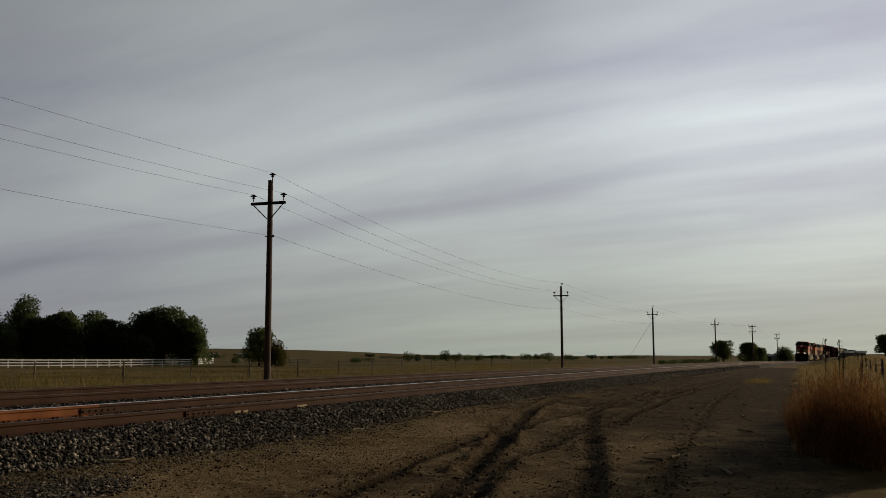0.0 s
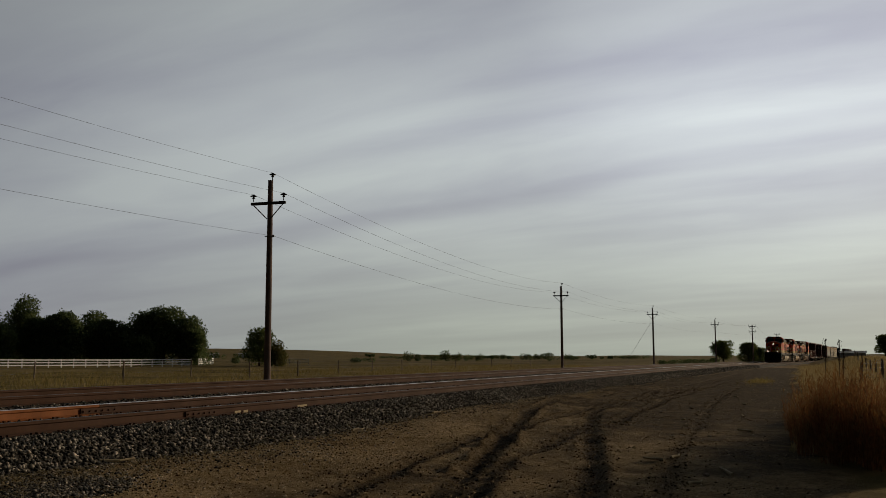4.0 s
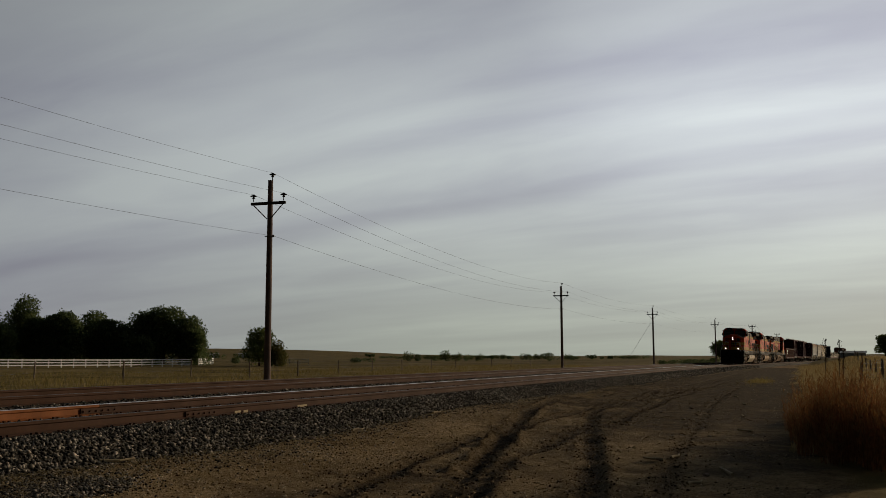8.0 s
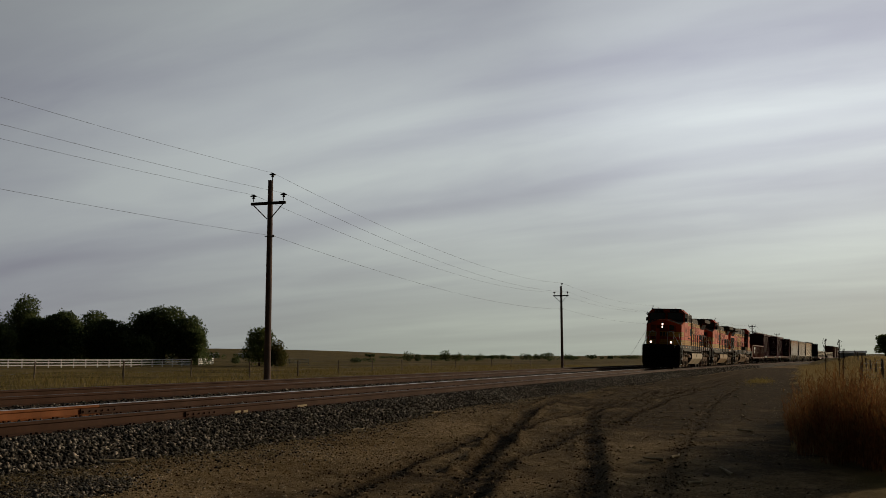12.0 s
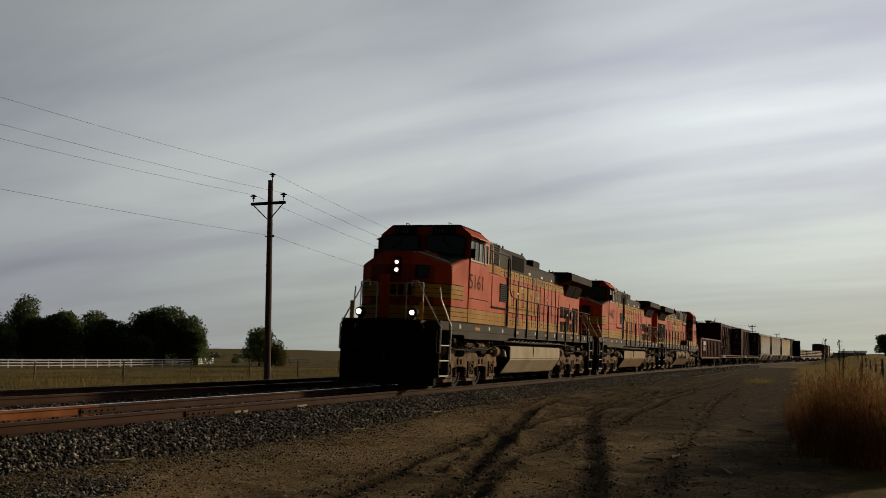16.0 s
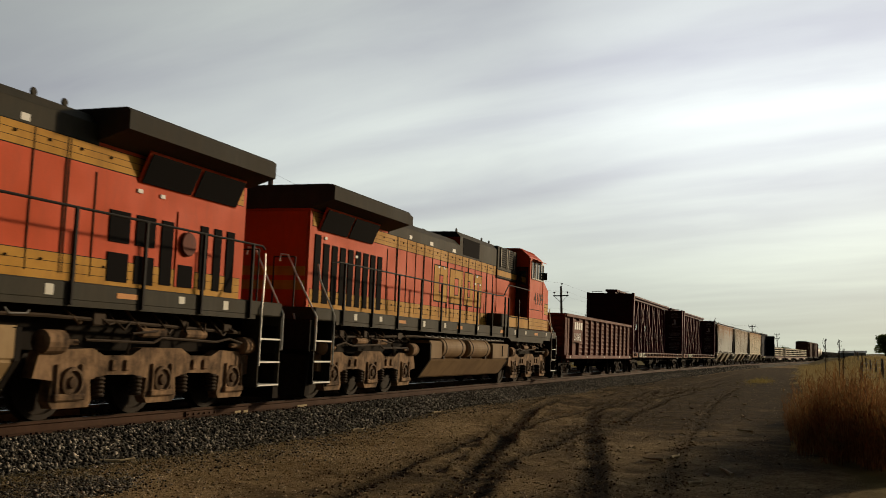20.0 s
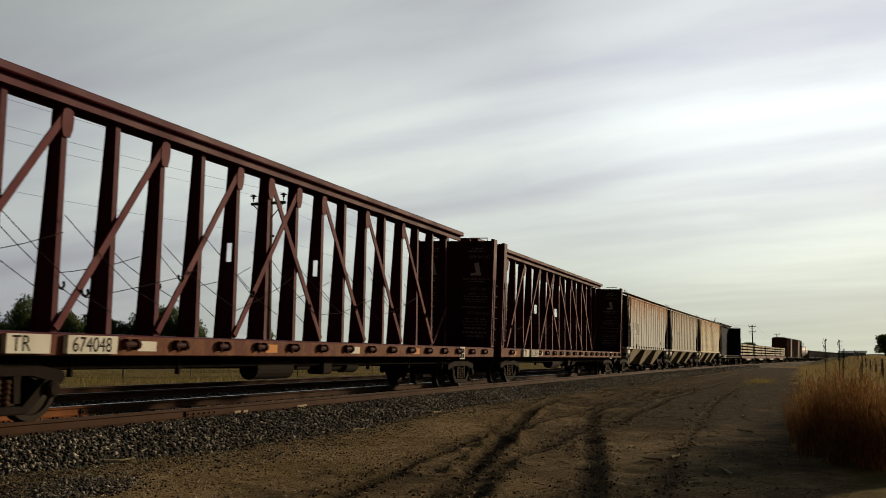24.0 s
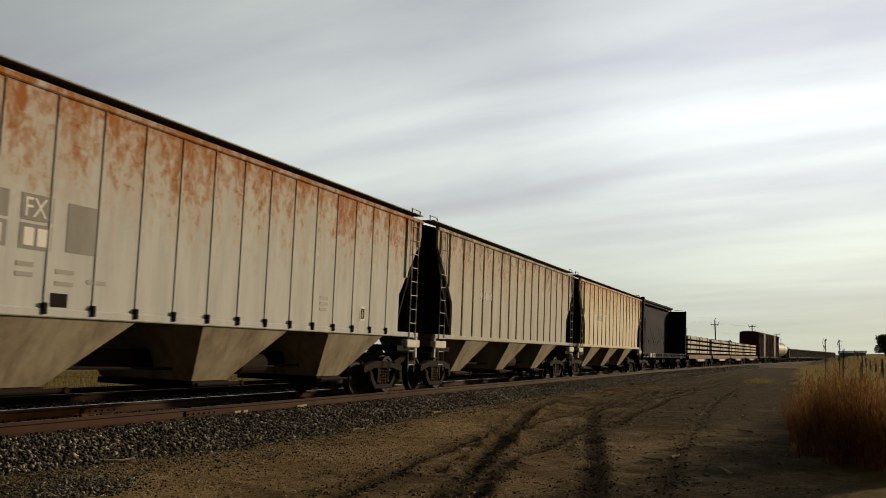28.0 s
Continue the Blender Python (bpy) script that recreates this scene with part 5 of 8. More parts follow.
def loco_side_frame():
    bm = bmesh.new()
    # cast frame: beam with three pedestals and raised shoulders
    out = [(-2.72, 0.62), (-2.62, 0.98), (-1.6, 1.02), (-1.35, 0.92), (-0.75, 0.92), (-0.5, 1.04), (0.5, 1.04), (0.75, 0.92), (1.35, 0.92), (1.6, 1.02), (2.62, 0.98), (2.72, 0.62),
           (2.36, 0.58), (2.40, 0.30), (2.32, 0.20), (1.62, 0.20), (1.58, 0.30), (1.62, 0.58), (1.3, 0.64), (0.7, 0.64), (0.36, 0.58), (0.40, 0.30), (0.32, 0.20), (-0.32, 0.20), (-0.40, 0.30), (-0.36, 0.58),
           (-0.7, 0.64), (-1.3, 0.64), (-1.62, 0.58), (-1.58, 0.30), (-1.62, 0.20), (-2.32, 0.20), (-2.40, 0.30), (-2.36, 0.58)]
    prism(bm, out, "y", -0.09, 0.09)
    for x in (-1.15, -0.85, 0.85, 1.15):
        rbox(bm, x - 0.06, x + 0.06, -0.13, -0.08, 0.70, 0.86, 0.015)
    for x in (-2.05, 2.05, 0.0):
        rbox(bm, x - 0.30, x + 0.30, -0.15, -0.08, 0.30, 0.40, 0.02)
        rbox(bm, x - 0.27, x - 0.20, -0.13, -0.08, 0.38, 0.80, 0.015)
        rbox(bm, x + 0.20, x + 0.27, -0.13, -0.08, 0.38, 0.80, 0.015)
    return part("side_frame", bm, "truck_dust", None)


def loco_truck(loco, cx, turned):
    t = part("truck", bmx(box, -2.5, 2.5, -0.55, 0.55, 0.45, 0.95), "under_black", loco)
    t.matrix_basis = pose(cx, 0, 0)
    frame_me = once("loco_frame", loco_side_frame)
    jm = once("loco_journal", lambda: part("journal", bmx(lathe, [(0.215, 0), (0.205, 0.045), (0.165, 0.055), (0.150, 0.012), (0.085, 0.012), (0.075, 0.055), (0.02, 0.065)], Matrix.Rotation(math.pi / 2, 4, "X"), 18), "journal_dust", None))

    def coil():
        bm = bmesh.new()
        lathe(bm, [(0.105 if i % 2 else 0.078, i * 0.029) for i in range(11)], Matrix.Identity(4), 12)
        return part("spring", bm, "axle_box", None)
    cm = once("loco_coil", coil)

    def can():
        bm = bmesh.new()
        m = Matrix.Rotation(math.pi / 2, 4, "Y")
        lathe(bm, [(0.10, -0.30), (0.165, -0.26), (0.165, 0.10), (0.12, 0.14), (0.05, 0.15), (0.04, 0.42)], m, 16)
        return part("brake_cylinder", bm, "truck_dust", None)
    bc = once("loco_can", can)
    for s in (-1, 1):
        rot = Matrix.Identity(4) if s < 0 else Matrix.Rotation(math.pi, 4, "Z")
        shared("side_frame", frame_me, t, rot @ Matrix.Translation((0, -1.20, 0)))
        for x in (-2.0, 0.0, 2.0):
            shared("journal", jm, t, rot @ Matrix.Translation((x, -1.295, 0.55)), "round dark axle box cap")
        for x in (-0.58, 1.42, -1.42, 0.58):
            shared("spring", cm, t, rot @ Matrix.Translation((x, -1.26, 0.33)))
        for x in (-2.35, 2.35):
            shared("brake_cylinder", bc, t, rot @ Matrix.Translation((x, -1.28, 1.10)) @ (Matrix.Identity(4) if x < 0 else Matrix.Rotation(math.pi, 4, "Z")))
        bm = bmesh.new()
        y = -1.40 * -s * -1
        pipe(bm, [(-1.9, y, 1.14), (-0.4, y, 1.12), (-0.2, y, 1.2), (1.3, y, 1.16), (1.7, y, 1.22), (2.1, y, 1.15)], 0.022, 6)
        pipe(bm, [(-1.0, y, 0.95), (-0.9, y, 1.25), (-0.3, y, 1.3)], 0.02, 6)
        part("brake_pipe", bm, "axle_box", t)
        for x in (-0.35, 0.75):
            part("air_cylinder", bmx(tube, (x - 0.28, y * 0.95, 1.27), (x + 0.28, y * 0.95, 1.27), 0.075, 10), "truck_dust", t)
    for x in (-2.0, 0.0, 2.0):
        w = shared("wheelset", LOCO_WHEEL, t, pose(x, 0, 0.53))
        WHEELS.append((w, x, 0.53, -1 if not turned else 1))
    return t


def strip(bm, x0, x1, y, z0, z1, proud=0.006):
    """Thin panel on a side plane |y|: one on each side."""
    for s in (-1, 1):
        a, b = sorted((s * (y - 0.004), s * (y + proud)))
        box(bm, x0, x1, a, b, z0, z1)


def one_side(bm, s, x0, x1, y, z0, z1, proud=0.006):
    a, b = sorted((s * (y - 0.004), s * (y + proud)))
    box(bm, x0, x1, a, b, z0, z1)


PRIMER = [(1.28, 1.68, 3.62, 4.02), (1.75, 2.15, 3.66, 4.03), (1.70, 2.08, 2.95, 3.50), (2.20, 2.55, 3.70, 3.98), (2.60, 2.95, 3.74, 3.99)]


def locomotive(number, u, turned, variant, label):
    root = empty("locomotive", label, "locomotive", "locomotives")
    P = lambda n, bm, m, lab="", par=root, sm=False: part(n, bm, m, par, lab, sm)

    def both(name, x0, x1, y, z0, z1, mat, proud=0.006, lab="", par=root):
        for s in (-1, 1):
            bmb = bmesh.new()
            one_side(bmb, s, x0, x1, y, z0, z1, proud)
            part(name, bmb, mat, par, lab)
    # underframe, walkway and sill
    bm = bmesh.new()
    rbox(bm, -10.3, 10.3, -1.5, 1.5, 1.66, 1.92, 0.02)
    for s in (-1, 1):
        a, b = sorted((s * 1.42, s * 1.5))
        prism(bm, [(-9.35, 1.67), (9.35, 1.67), (9.35, 1.59), (-3.6, 1.57), (-3.9, 1.47), (-8.2, 1.45), (-8.3, 1.56), (-9.35, 1.56)], "y", a, b)
    sill = P("sill", bm, "green_paint", "dark green walkway sill")
    P("front_deck", bmx(rbox, -10.75, -10.3, -1.1, 1.1, 1.80, 1.91, 0.02), "black_paint")
    P("underframe", bmx(box, -9.6, 9.6, -0.9, 0.9, 0.98, 1.65), "under_black")
    # hanging pipes and cable runs under the walkway
    for s in (-1, 1):
        bm = bmesh.new()
        pipe(bm, [(-3.6, s * 1.3, 1.45), (0, s * 1.3, 1.42), (4.4, s * 1.3, 1.45), (9.2, s * 1.28, 1.33)], 0.03, 6)
        for i in range(14):
            x = -3.2 + i * 0.52
            P("pipe_clip", bmx(pipe, [(x, s * 1.44, 1.52), (x + 0.06, s * 1.46, 1.45), (x + 0.36, s * 1.46, 1.46), (x + 0.42, s * 1.44, 1.50)], 0.012, 5), "letter_grey")
        P("pipe_run", bm, "axle_box")
        rh = np.random.RandomState(7 if s < 0 else 8)
        for cx in (-7.0, 7.0):
            for i in range(9):
                x, z, w = cx - 2.2 + i * 0.5 + rh.uniform(-0.1, 0.1), rh.uniform(1.36, 1.50), rh.uniform(0.16, 0.42)
                P("hose", bmx(pipe, [(x, s * 1.10, 1.62), (x + 0.03, s * 1.30, z), (x + w * 0.5, s * 1.38, z - rh.uniform(0.06, 0.20)), (x + w, s * 1.33, z - rh.uniform(0.0, 0.12)), (x + w + 0.05, s * 1.15, z + 0.02)], rh.uniform(0.014, 0.026), 6), "axle_box" if i % 3 else "journal_dust")
            for x in (-1.7, 0.4, 1.6):
                P("junction_box", bmx(rbox, cx + x, cx + x + rh.uniform(0.16, 0.30), *sorted((s * 1.12, s * 1.34)), 1.34, 1.34 + rh.uniform(0.12, 0.20), 0.02), "axle_box")
    # nose: high in the middle, its shoulders cut away before the windshields
    plan = [(-8.04, -1.495), (-9.24, -1.40), (-9.93, -0.46), (-9.93, 0.46), (-9.24, 1.40), (-8.04, 1.495)]
    tz = [3.86, 3.52, 3.86, 3.86, 3.52, 3.86]
    bm = bmesh.new()
    lo = [bm.verts.new((x, y, 1.92)) for x, y in plan]
    hi = [bm.verts.new((x, y, z)) for (x, y), z in zip(plan, tz)]
    back = [bm.verts.new((-8.04, y, 4.03)) for y in (-0.46, 0.46)]
    bm.faces.new(lo)
    bm.faces.new((hi[2], hi[3], back[1], back[0]))
    bm.faces.new((hi[1], hi[2], back[0]))
    bm.faces.new((hi[0], hi[1], back[0]))
    bm.faces.new((hi[4], back[1], hi[3]))
    bm.faces.new((hi[5], back[1], hi[4]))
    for i in range(5):
        bm.faces.new((lo[i], lo[i + 1], hi[i + 1], hi[i]))
    bm.faces.new((lo[5], lo[0], hi[0], back[0], back[1], hi[5]))
    bmesh.ops.recalc_face_normals(bm, faces=bm.faces)
    bmesh.ops.bevel(bm, geom=[e for e in bm.edges], offset=0.022, segments=2, affect="EDGES")
    nose = P("nose", bm, "orange_paint")
    for s in (-1, 1):      # dull dark panel before each windshield
        bm = bmesh.new()
        v = [Vector((-8.07, s * 1.44, 3.862)), Vector((-9.20, s * 1.34, 3.552)), Vector((-9.84, s * 0.50, 3.848)), Vector((-8.07, s * 0.50, 4.014))]
        up = Vector((-0.10, -s * -0.35, 0.93)).normalized() * 0.022
        lo2, hi2 = [bm.verts.new(p - up) for p in v], [bm.verts.new(p + up) for p in v]
        bm.faces.new((hi2[0], hi2[1], hi2[3]))
        bm.faces.new((hi2[1], hi2[2], hi2[3]))
        bm.faces.new((lo2[3], lo2[1], lo2[0]))
        bm.faces.new((lo2[3], lo2[2], lo2[1]))
        for i in range(4):
            bm.faces.new((lo2[i], lo2[(i + 1) % 4], hi2[(i + 1) % 4], hi2[i]))
        bmesh.ops.recalc_face_normals(bm, faces=bm.faces)
        P("glare_panel", bm, "green_paint", "dull dark panel on the nose shoulder", nose)
    # wrap-round nose stripes
    def wrap(z0, z1, grow, x_end):
        bmw = bmesh.new()
        pl = [(x_end, -1.495 + (x_end + 8.04) * -0.079), (-9.24, -1.40), (-9.93, -0.55), (-9.93, 0.55), (-9.24, 1.40), (x_end, 1.495 - (x_end + 8.04) * -0.079)]
        for (ax, ay), (bx, by) in zip(pl, pl[1:]):
            d = Vector((bx - ax, by - ay, 0)).normalized()
            nrm = Vector((d.y, -d.x, 0)) * grow
            c = [Vector((ax, ay, z0)), Vector((bx, by, z0)), Vector((bx, by, z1)), Vector((ax, ay, z1))]
            vs = [bmw.verts.new(p - nrm * 0.5) for p in c] + [bmw.verts.new(p + nrm) for p in c]
            for f in ((0, 1, 2, 3), (7, 6, 5, 4), (0, 4, 5, 1), (1, 5, 6, 2), (2, 6, 7, 3), (3, 7, 4, 0)):
                bmw.faces.new([vs[i] for i in f])
        return bmw
    def front_plates(z0, z1, grow):
        bmf = bmesh.new()
        pl = [(-9.235, -1.395), (-9.93, -0.46), (-9.93, 0.46), (-9.235, 1.395)]
        for (ax, ay), (bx, by) in zip(pl, pl[1:]):
            d = Vector((bx - ax, by - ay, 0)).normalized()
            nrm = Vector((d.y, -d.x, 0)) * -grow
            ins = d * 0.02
            c = [Vector((ax, ay, z0)) + ins, Vector((bx, by, z0)) - ins, Vector((bx, by, z1)) - ins, Vector((ax, ay, z1)) + ins]
            vs = [bmf.verts.new(p - nrm * 2) for p in c] + [bmf.verts.new(p + nrm) for p in c]
            for f in ((0, 1, 2, 3), (7, 6, 5, 4), (0, 4, 5, 1), (1, 5, 6, 2), (2, 6, 7, 3), (3, 7, 4, 0)):
                bmf.faces.new([vs[i] for i in f])
        bmesh.ops.recalc_face_normals(bmf, faces=bmf.faces)
        return bmf
    # darker orange plates carry both soot and the shade on the nose front
    P("nose_front", front_plates(1.95, 3.49, 0.004), "orange_soot_shade", "orange nose front, darkened for soot and shade", nose)
    for z0, z1, xe in ((2.56, 2.99, -8.40), (1.935, 2.36, -8.04)):
        P("stripe_border", wrap(z0, z1, 0.005, xe), "letter_dark")
        h = (z1 - z0 - 0.06) / 3
        for k in range(3):
            P("stripe", wrap(z0 + 0.02 + k * (h + 0.01), z0 + 0.02 + k * (h + 0.01) + h - 0.005, 0.009, xe), "yellow_paint", "faded yellow stripe")
    # cab
    bm = bmesh.new()
    prism(bm, [(-1.5, 1.92), (-1.5, 4.56), (-1.16, 4.84), (1.16, 4.84), (1.5, 4.56), (1.5, 1.92)], "x", -8.05, -6.05)
    for v in bm.verts:
        if v.co.x < -8 and v.co.z > 4.2:
            v.co.x += 0.16 if v.co.z > 4.5 else 0.06
    bmesh.ops.bevel(bm, geom=[e for e in bm.edges if e.calc_length() > 1.2], offset=0.035, segments=2, affect="EDGES")
    cab = P("cab", bm, "orange_paint")
    bm = bmesh.new()
    prism(bm, [(-1.20, 4.82), (-1.10, 4.885), (1.10, 4.885), (1.20, 4.82)], "x", -7.86, -6.02)
    P("cab_roof", bm, "green_paint" if not turned else "orange_paint", "", cab)
    for s in (-1, 1):
        bm = bmesh.new()
        prism(bm, [(s * 0.10, 4.04), (s * 1.34, 3.90), (s * 1.40, 4.44), (s * 1.20, 4.55), (s * 0.10, 4.55)], "x", -8.075, -8.03)
        f = P("windshield_frame", bm, "letter_dark", "", cab)
        bm = bmesh.new()
        prism(bm, [(s * 0.14, 4.07), (s * 1.30, 3.94), (s * 1.35, 4.42), (s * 1.16, 4.51), (s * 0.14, 4.51)], "x", -8.09, -8.07)
        P("windshield", bm, "cab_glass", "dark reflecting windshield", cab)
        bm = bmesh.new()
        pipe(bm, [(-8.11, s * 0.65, 4.50), (-8.12, s * 0.75, 4.28), (-8.12, s * 1.0, 4.14)], 0.011, 5)
        P("wiper", bm, "black_paint", "", cab)
        P("number_board", bmx(rbox, -8.03, -7.80, min(s * 0.28, s * 0.98), max(s * 0.28, s * 0.98), 4.58, 4.82, 0.02), "black_paint", "black number board", cab)
        m = Matrix(((0, 0, -1, -8.036), (-1, 0, 0, 0.92 if s > 0 else -0.34), (0, 1, 0, 4.605), (0, 0, 0, 1)))
        lettering("board_number", number, 0.22, m, "letter_grey", cab, "pale fleet number on the board")
        # side windows with bright frames
        yy = s * 1.5
        for x0, x1, z0, z1, panes in ((-7.97, -6.74, 3.78, 4.44, 3), (-6.64, -6.26, 3.78, 4.43, 1)):
            bm = bmesh.new()
            a, b = sorted((yy - s * 0.01, yy + s * 0.03))
            for q in (x0, x1 - 0.045):
                box(bm, q, q + 0.045, a, b, z0, z1)
            for q in (z0, z1 - 0.045):
                box(bm, x0 + 0.045, x1 - 0.045, a, b, q, q + 0.045)
            for k in range(1, panes):
                q = x0 + (x1 - x0) * k / panes
                box(bm, q - 0.02, q + 0.02, a, b, z0 + 0.045, z1 - 0.045)
            P("window_frame", bm, "frame_metal", "bright metal window frame", cab)
            for k in range(panes):
                w = (x1 - x0 - 0.09) / panes
                q = x0 + 0.045 + k * w
                a2, b2 = sorted((yy - s * 0.004, yy + s * 0.008))
                P("window", bmx(box, q + 0.01, q + w - 0.01, a2, b2, z0 + 0.045, z1 - 0.045), "pale_glass" if k == 2 else "cab_glass", "", cab)
        bm = bmesh.new()
        prism(bm, [(s * 1.46, 4.52), (s * 1.70, 4.45), (s * 1.70, 4.47), (s * 1.46, 4.55)], "x", -7.75, -6.45)
        P("sunshade", bm, "frame_metal" if not turned else "orange_paint", "", cab)
        bm = bmesh.new()
        pipe(bm, [(-9.50, s * 0.62, 3.78), (-9.52, s * 0.62, 3.93), (-9.32, s * 0.98, 3.80), (-9.30, s * 0.98, 3.66)], 0.016, 5)
        P("grab_iron", bm, "orange_paint", "", cab)
        bm = bmesh.new()
        pipe(bm, [(-7.75, s * 0.7, 4.86), (-7.75, s * 0.7, 4.96), (-7.5, s * 0.7, 4.96), (-7.5, s * 0.7, 4.86)], 0.014, 5)
        P("grab_iron", bm, "orange_paint", "", cab)
        # mirror by the side window
        bm = bmesh.new()
        rbox(bm, -7.98, -7.94, min(s * 1.52, s * 1.66), max(s * 1.52, s * 1.66), 3.86, 4.14, 0.01)
        P("mirror", bm, "black_paint", "", cab)
    # fleet number, readable on each cab side
    for s in (-1, 1):
        m = side_m(-7.98, -1.506, 2.96, 1.14) if s < 0 else Matrix.Rotation(math.pi, 4, "Z") @ side_m(6.70, -1.506, 2.88, 1.05)
        lettering("fleet_number", number, 0.64, m, "letter_worn", root, "dark fleet number on the cab side")
    if turned:
        # the door's dark red paints in the shade behind the cab
        d = P("cab_door", bmx(rbox, -6.06, -6.03, 0.98, 1.44, 2.05, 4.2, 0.01), "bulkhead_red", "rear cab door, coloured dark for its shade", cab)
        P("door_window", bmx(rbox, -6.035, -6.022, 1.08, 1.36, 3.5, 4.05, 0.005), "cab_glass", "", d)
    # belt lines on the cab side
    both("seam", -8.0, -6.1, 1.5, 2.66, 2.68, "letter_dark")
    # headlights, nose door and front details
    bm = bmesh.new()
    rbox(bm, -10.00, -9.91, -0.11, 0.11, 3.18, 3.70, 0.03)
    hl = P("headlight_box", bm, "black_paint")
    for z in (3.33, 3.55):
        P("headlight", bmx(tube, (-10.02, 0, z), (-9.995, 0, z), 0.052, 14), "lamp_glow" if number == "5161" else "pale_glass", "lit headlight" if number == "5161" else "", hl)
    nw = P("nose_window_frame", bmx(rbox, -0.03, 0.02, -0.20, 0.20, -0.19, 0.19, 0.03), "letter_dark")
    nw.matrix_basis = Matrix.Translation((-9.76, -0.70, 3.30)) @ Matrix.Rotation(radians(36.3), 4, "Z")
    P("nose_window", bmx(rbox, -0.045, -0.028, -0.16, 0.16, -0.15, 0.15, 0.008), "cab_glass", "small dark nose window", nw)
    P("nose_door", bmx(rbox, -9.950, -9.92, 0.22, 0.52, 1.96, 3.2, 0.01), "orange_paint")
    # maker-less nose badge: plain dark bars where lettering stands
    for k in range(4):
        P("badge_bar", bmx(box, -9.948, -9.93, -0.46 + k * 0.24, -0.30 + k * 0.24, 2.62, 2.92), "letter_dark")
    for s in (-1, 1):
        d = P("ditch_light", bmx(lathe, [(0.10, 0), (0.135, 0.02), (0.135, 0.16), (0.10, 0.2)], Matrix.Translation((-10.45, s * 0.80, 2.10)) @ Matrix.Rotation(-math.pi / 2, 4, "Y"), 14), "black_paint")
        P("lens", bmx(tube, (-10.68, s * 0.80, 2.10), (-10.655, s * 0.80, 2.10), 0.068, 14), "lamp_glow" if number == "5161" else "pale_glass", "", d)
        P("ditch_bracket", bmx(rbox, -10.60, -10.48, s * 0.80 - 0.05, s * 0.80 + 0.05, 1.90, 2.0, 0.01), "black_paint")
        P("marker_plate", bmx(rbox, -10.62, -10.58, *sorted((s * 0.99, s * 1.10)), 1.88, 2.40, 0.01), "yellow_paint", "upright yellow plate beside the ditch light")
    for end in (-1, 1):
        # pilot with plough and end plate
        bm = bmesh.new()
        prism(bm, [(end * 10.3, 1.66), (end * 10.42, 1.66), (end * 10.42, 1.05), (end * 10.30, 0.95), (end * 10.18, 1.0)], "y", -1.45, 1.45)
        P("pilot", bm, "black_paint")
        bm = bmesh.new()
        v = [(10.35, -1.42, 0.95), (10.35, 1.42, 0.95), (10.80, 0.0, 0.95), (10.45, -1.42, 0.14), (10.45, 1.42, 0.14), (10.98, 0.0, 0.14), (10.25, -1.42, 0.95), (10.25, 1.42, 0.95), (10.25, -1.42, 0.14), (10.25, 1.42, 0.14)]
        vs = [bm.verts.new((end * x, y, z)) for x, y, z in v]
        for f in ((0, 3, 5, 2), (2, 5, 4, 1), (6, 0, 2, 1, 7), (8, 9, 4, 5, 3), (6, 8, 3, 0), (1, 4, 9, 7), (7, 9, 8, 6)):
            bm.faces.new([vs[i] for i in f])
        P("plough", bm, "under_black", "black snow plough pilot")
        bm = bmesh.new()
        rbox(bm, min(end * 10.3, end * 11.0), max(end * 10.3, end * 11.0), -0.13, 0.13, 0.76, 1.0, 0.03)
        rbox(bm, min(end * 10.9, end * 11.14), max(end * 10.9, end * 11.14), -0.19, 0.17, 0.68, 1.06, 0.04)
        P("coupler", bm, "under_black")
        bm = bmesh.new()
        for y in (-0.5, -0.35, 0.4, 0.6):
            pipe(bm, [(end * 10.42, y, 1.12), (end * 10.62, y, 0.86), (end * 10.9, y * 0.9, 0.74), (end * 11.05, y * 0.8, 0.86)], 0.026, 6)
        P("air_hose", bm, "black_paint")
        # end railing
        bm = bmesh.new()
        for y in (-0.95, -0.45, 0.45, 0.95):
            tube(bm, (end * 10.26, y, 1.92), (end * 10.26, y, 2.95), 0.018, 6)
        for a, b in ((-0.95, -0.45), (0.45, 0.95)):
            tube(bm, (end * 10.26, a, 2.95), (end * 10.26, b, 2.95), 0.018, 6)
        P("end_rail", bm, "rail_white" if end < 0 else "black_paint")
        for s in (-1, 1):
            # corner steps
            bm = bmesh.new()
            for x in (9.52, 10.27):
                a, b = sorted((end * x, end * (x + 0.025)))
                box(bm, a, b, min(s * 1.12, s * 1.5), max(s * 1.12, s * 1.5), 0.36, 1.68)
            a, b = sorted((end * 9.54, end * 10.28))
            box(bm, a, b, min(s * 1.10, s * 1.12), max(s * 1.10, s * 1.12), 0.36, 1.68)
            st = P("step_well", bm, "green_paint" if s < 0 else "black_paint")
            for z in (0.38, 0.80, 1.22):
                P("tread", bmx(rbox, a, b, min(s * 1.13, s * 1.52), max(s * 1.13, s * 1.52), z, z + 0.035, 0.006), "rail_white", "white-edged step", st)
            bm = bmesh.new()
            pipe(bm, [(end * 9.50, s * 1.53, 0.75), (end * 9.50, s * 1.53, 1.78), (end * 9.86, s * 1.34, 2.50), (end * 9.90, s * 1.30, 2.84)], 0.02, 7)
            P("handrail", bm, "rail_white", "white grab rail at the steps")
            bm = bmesh.new()
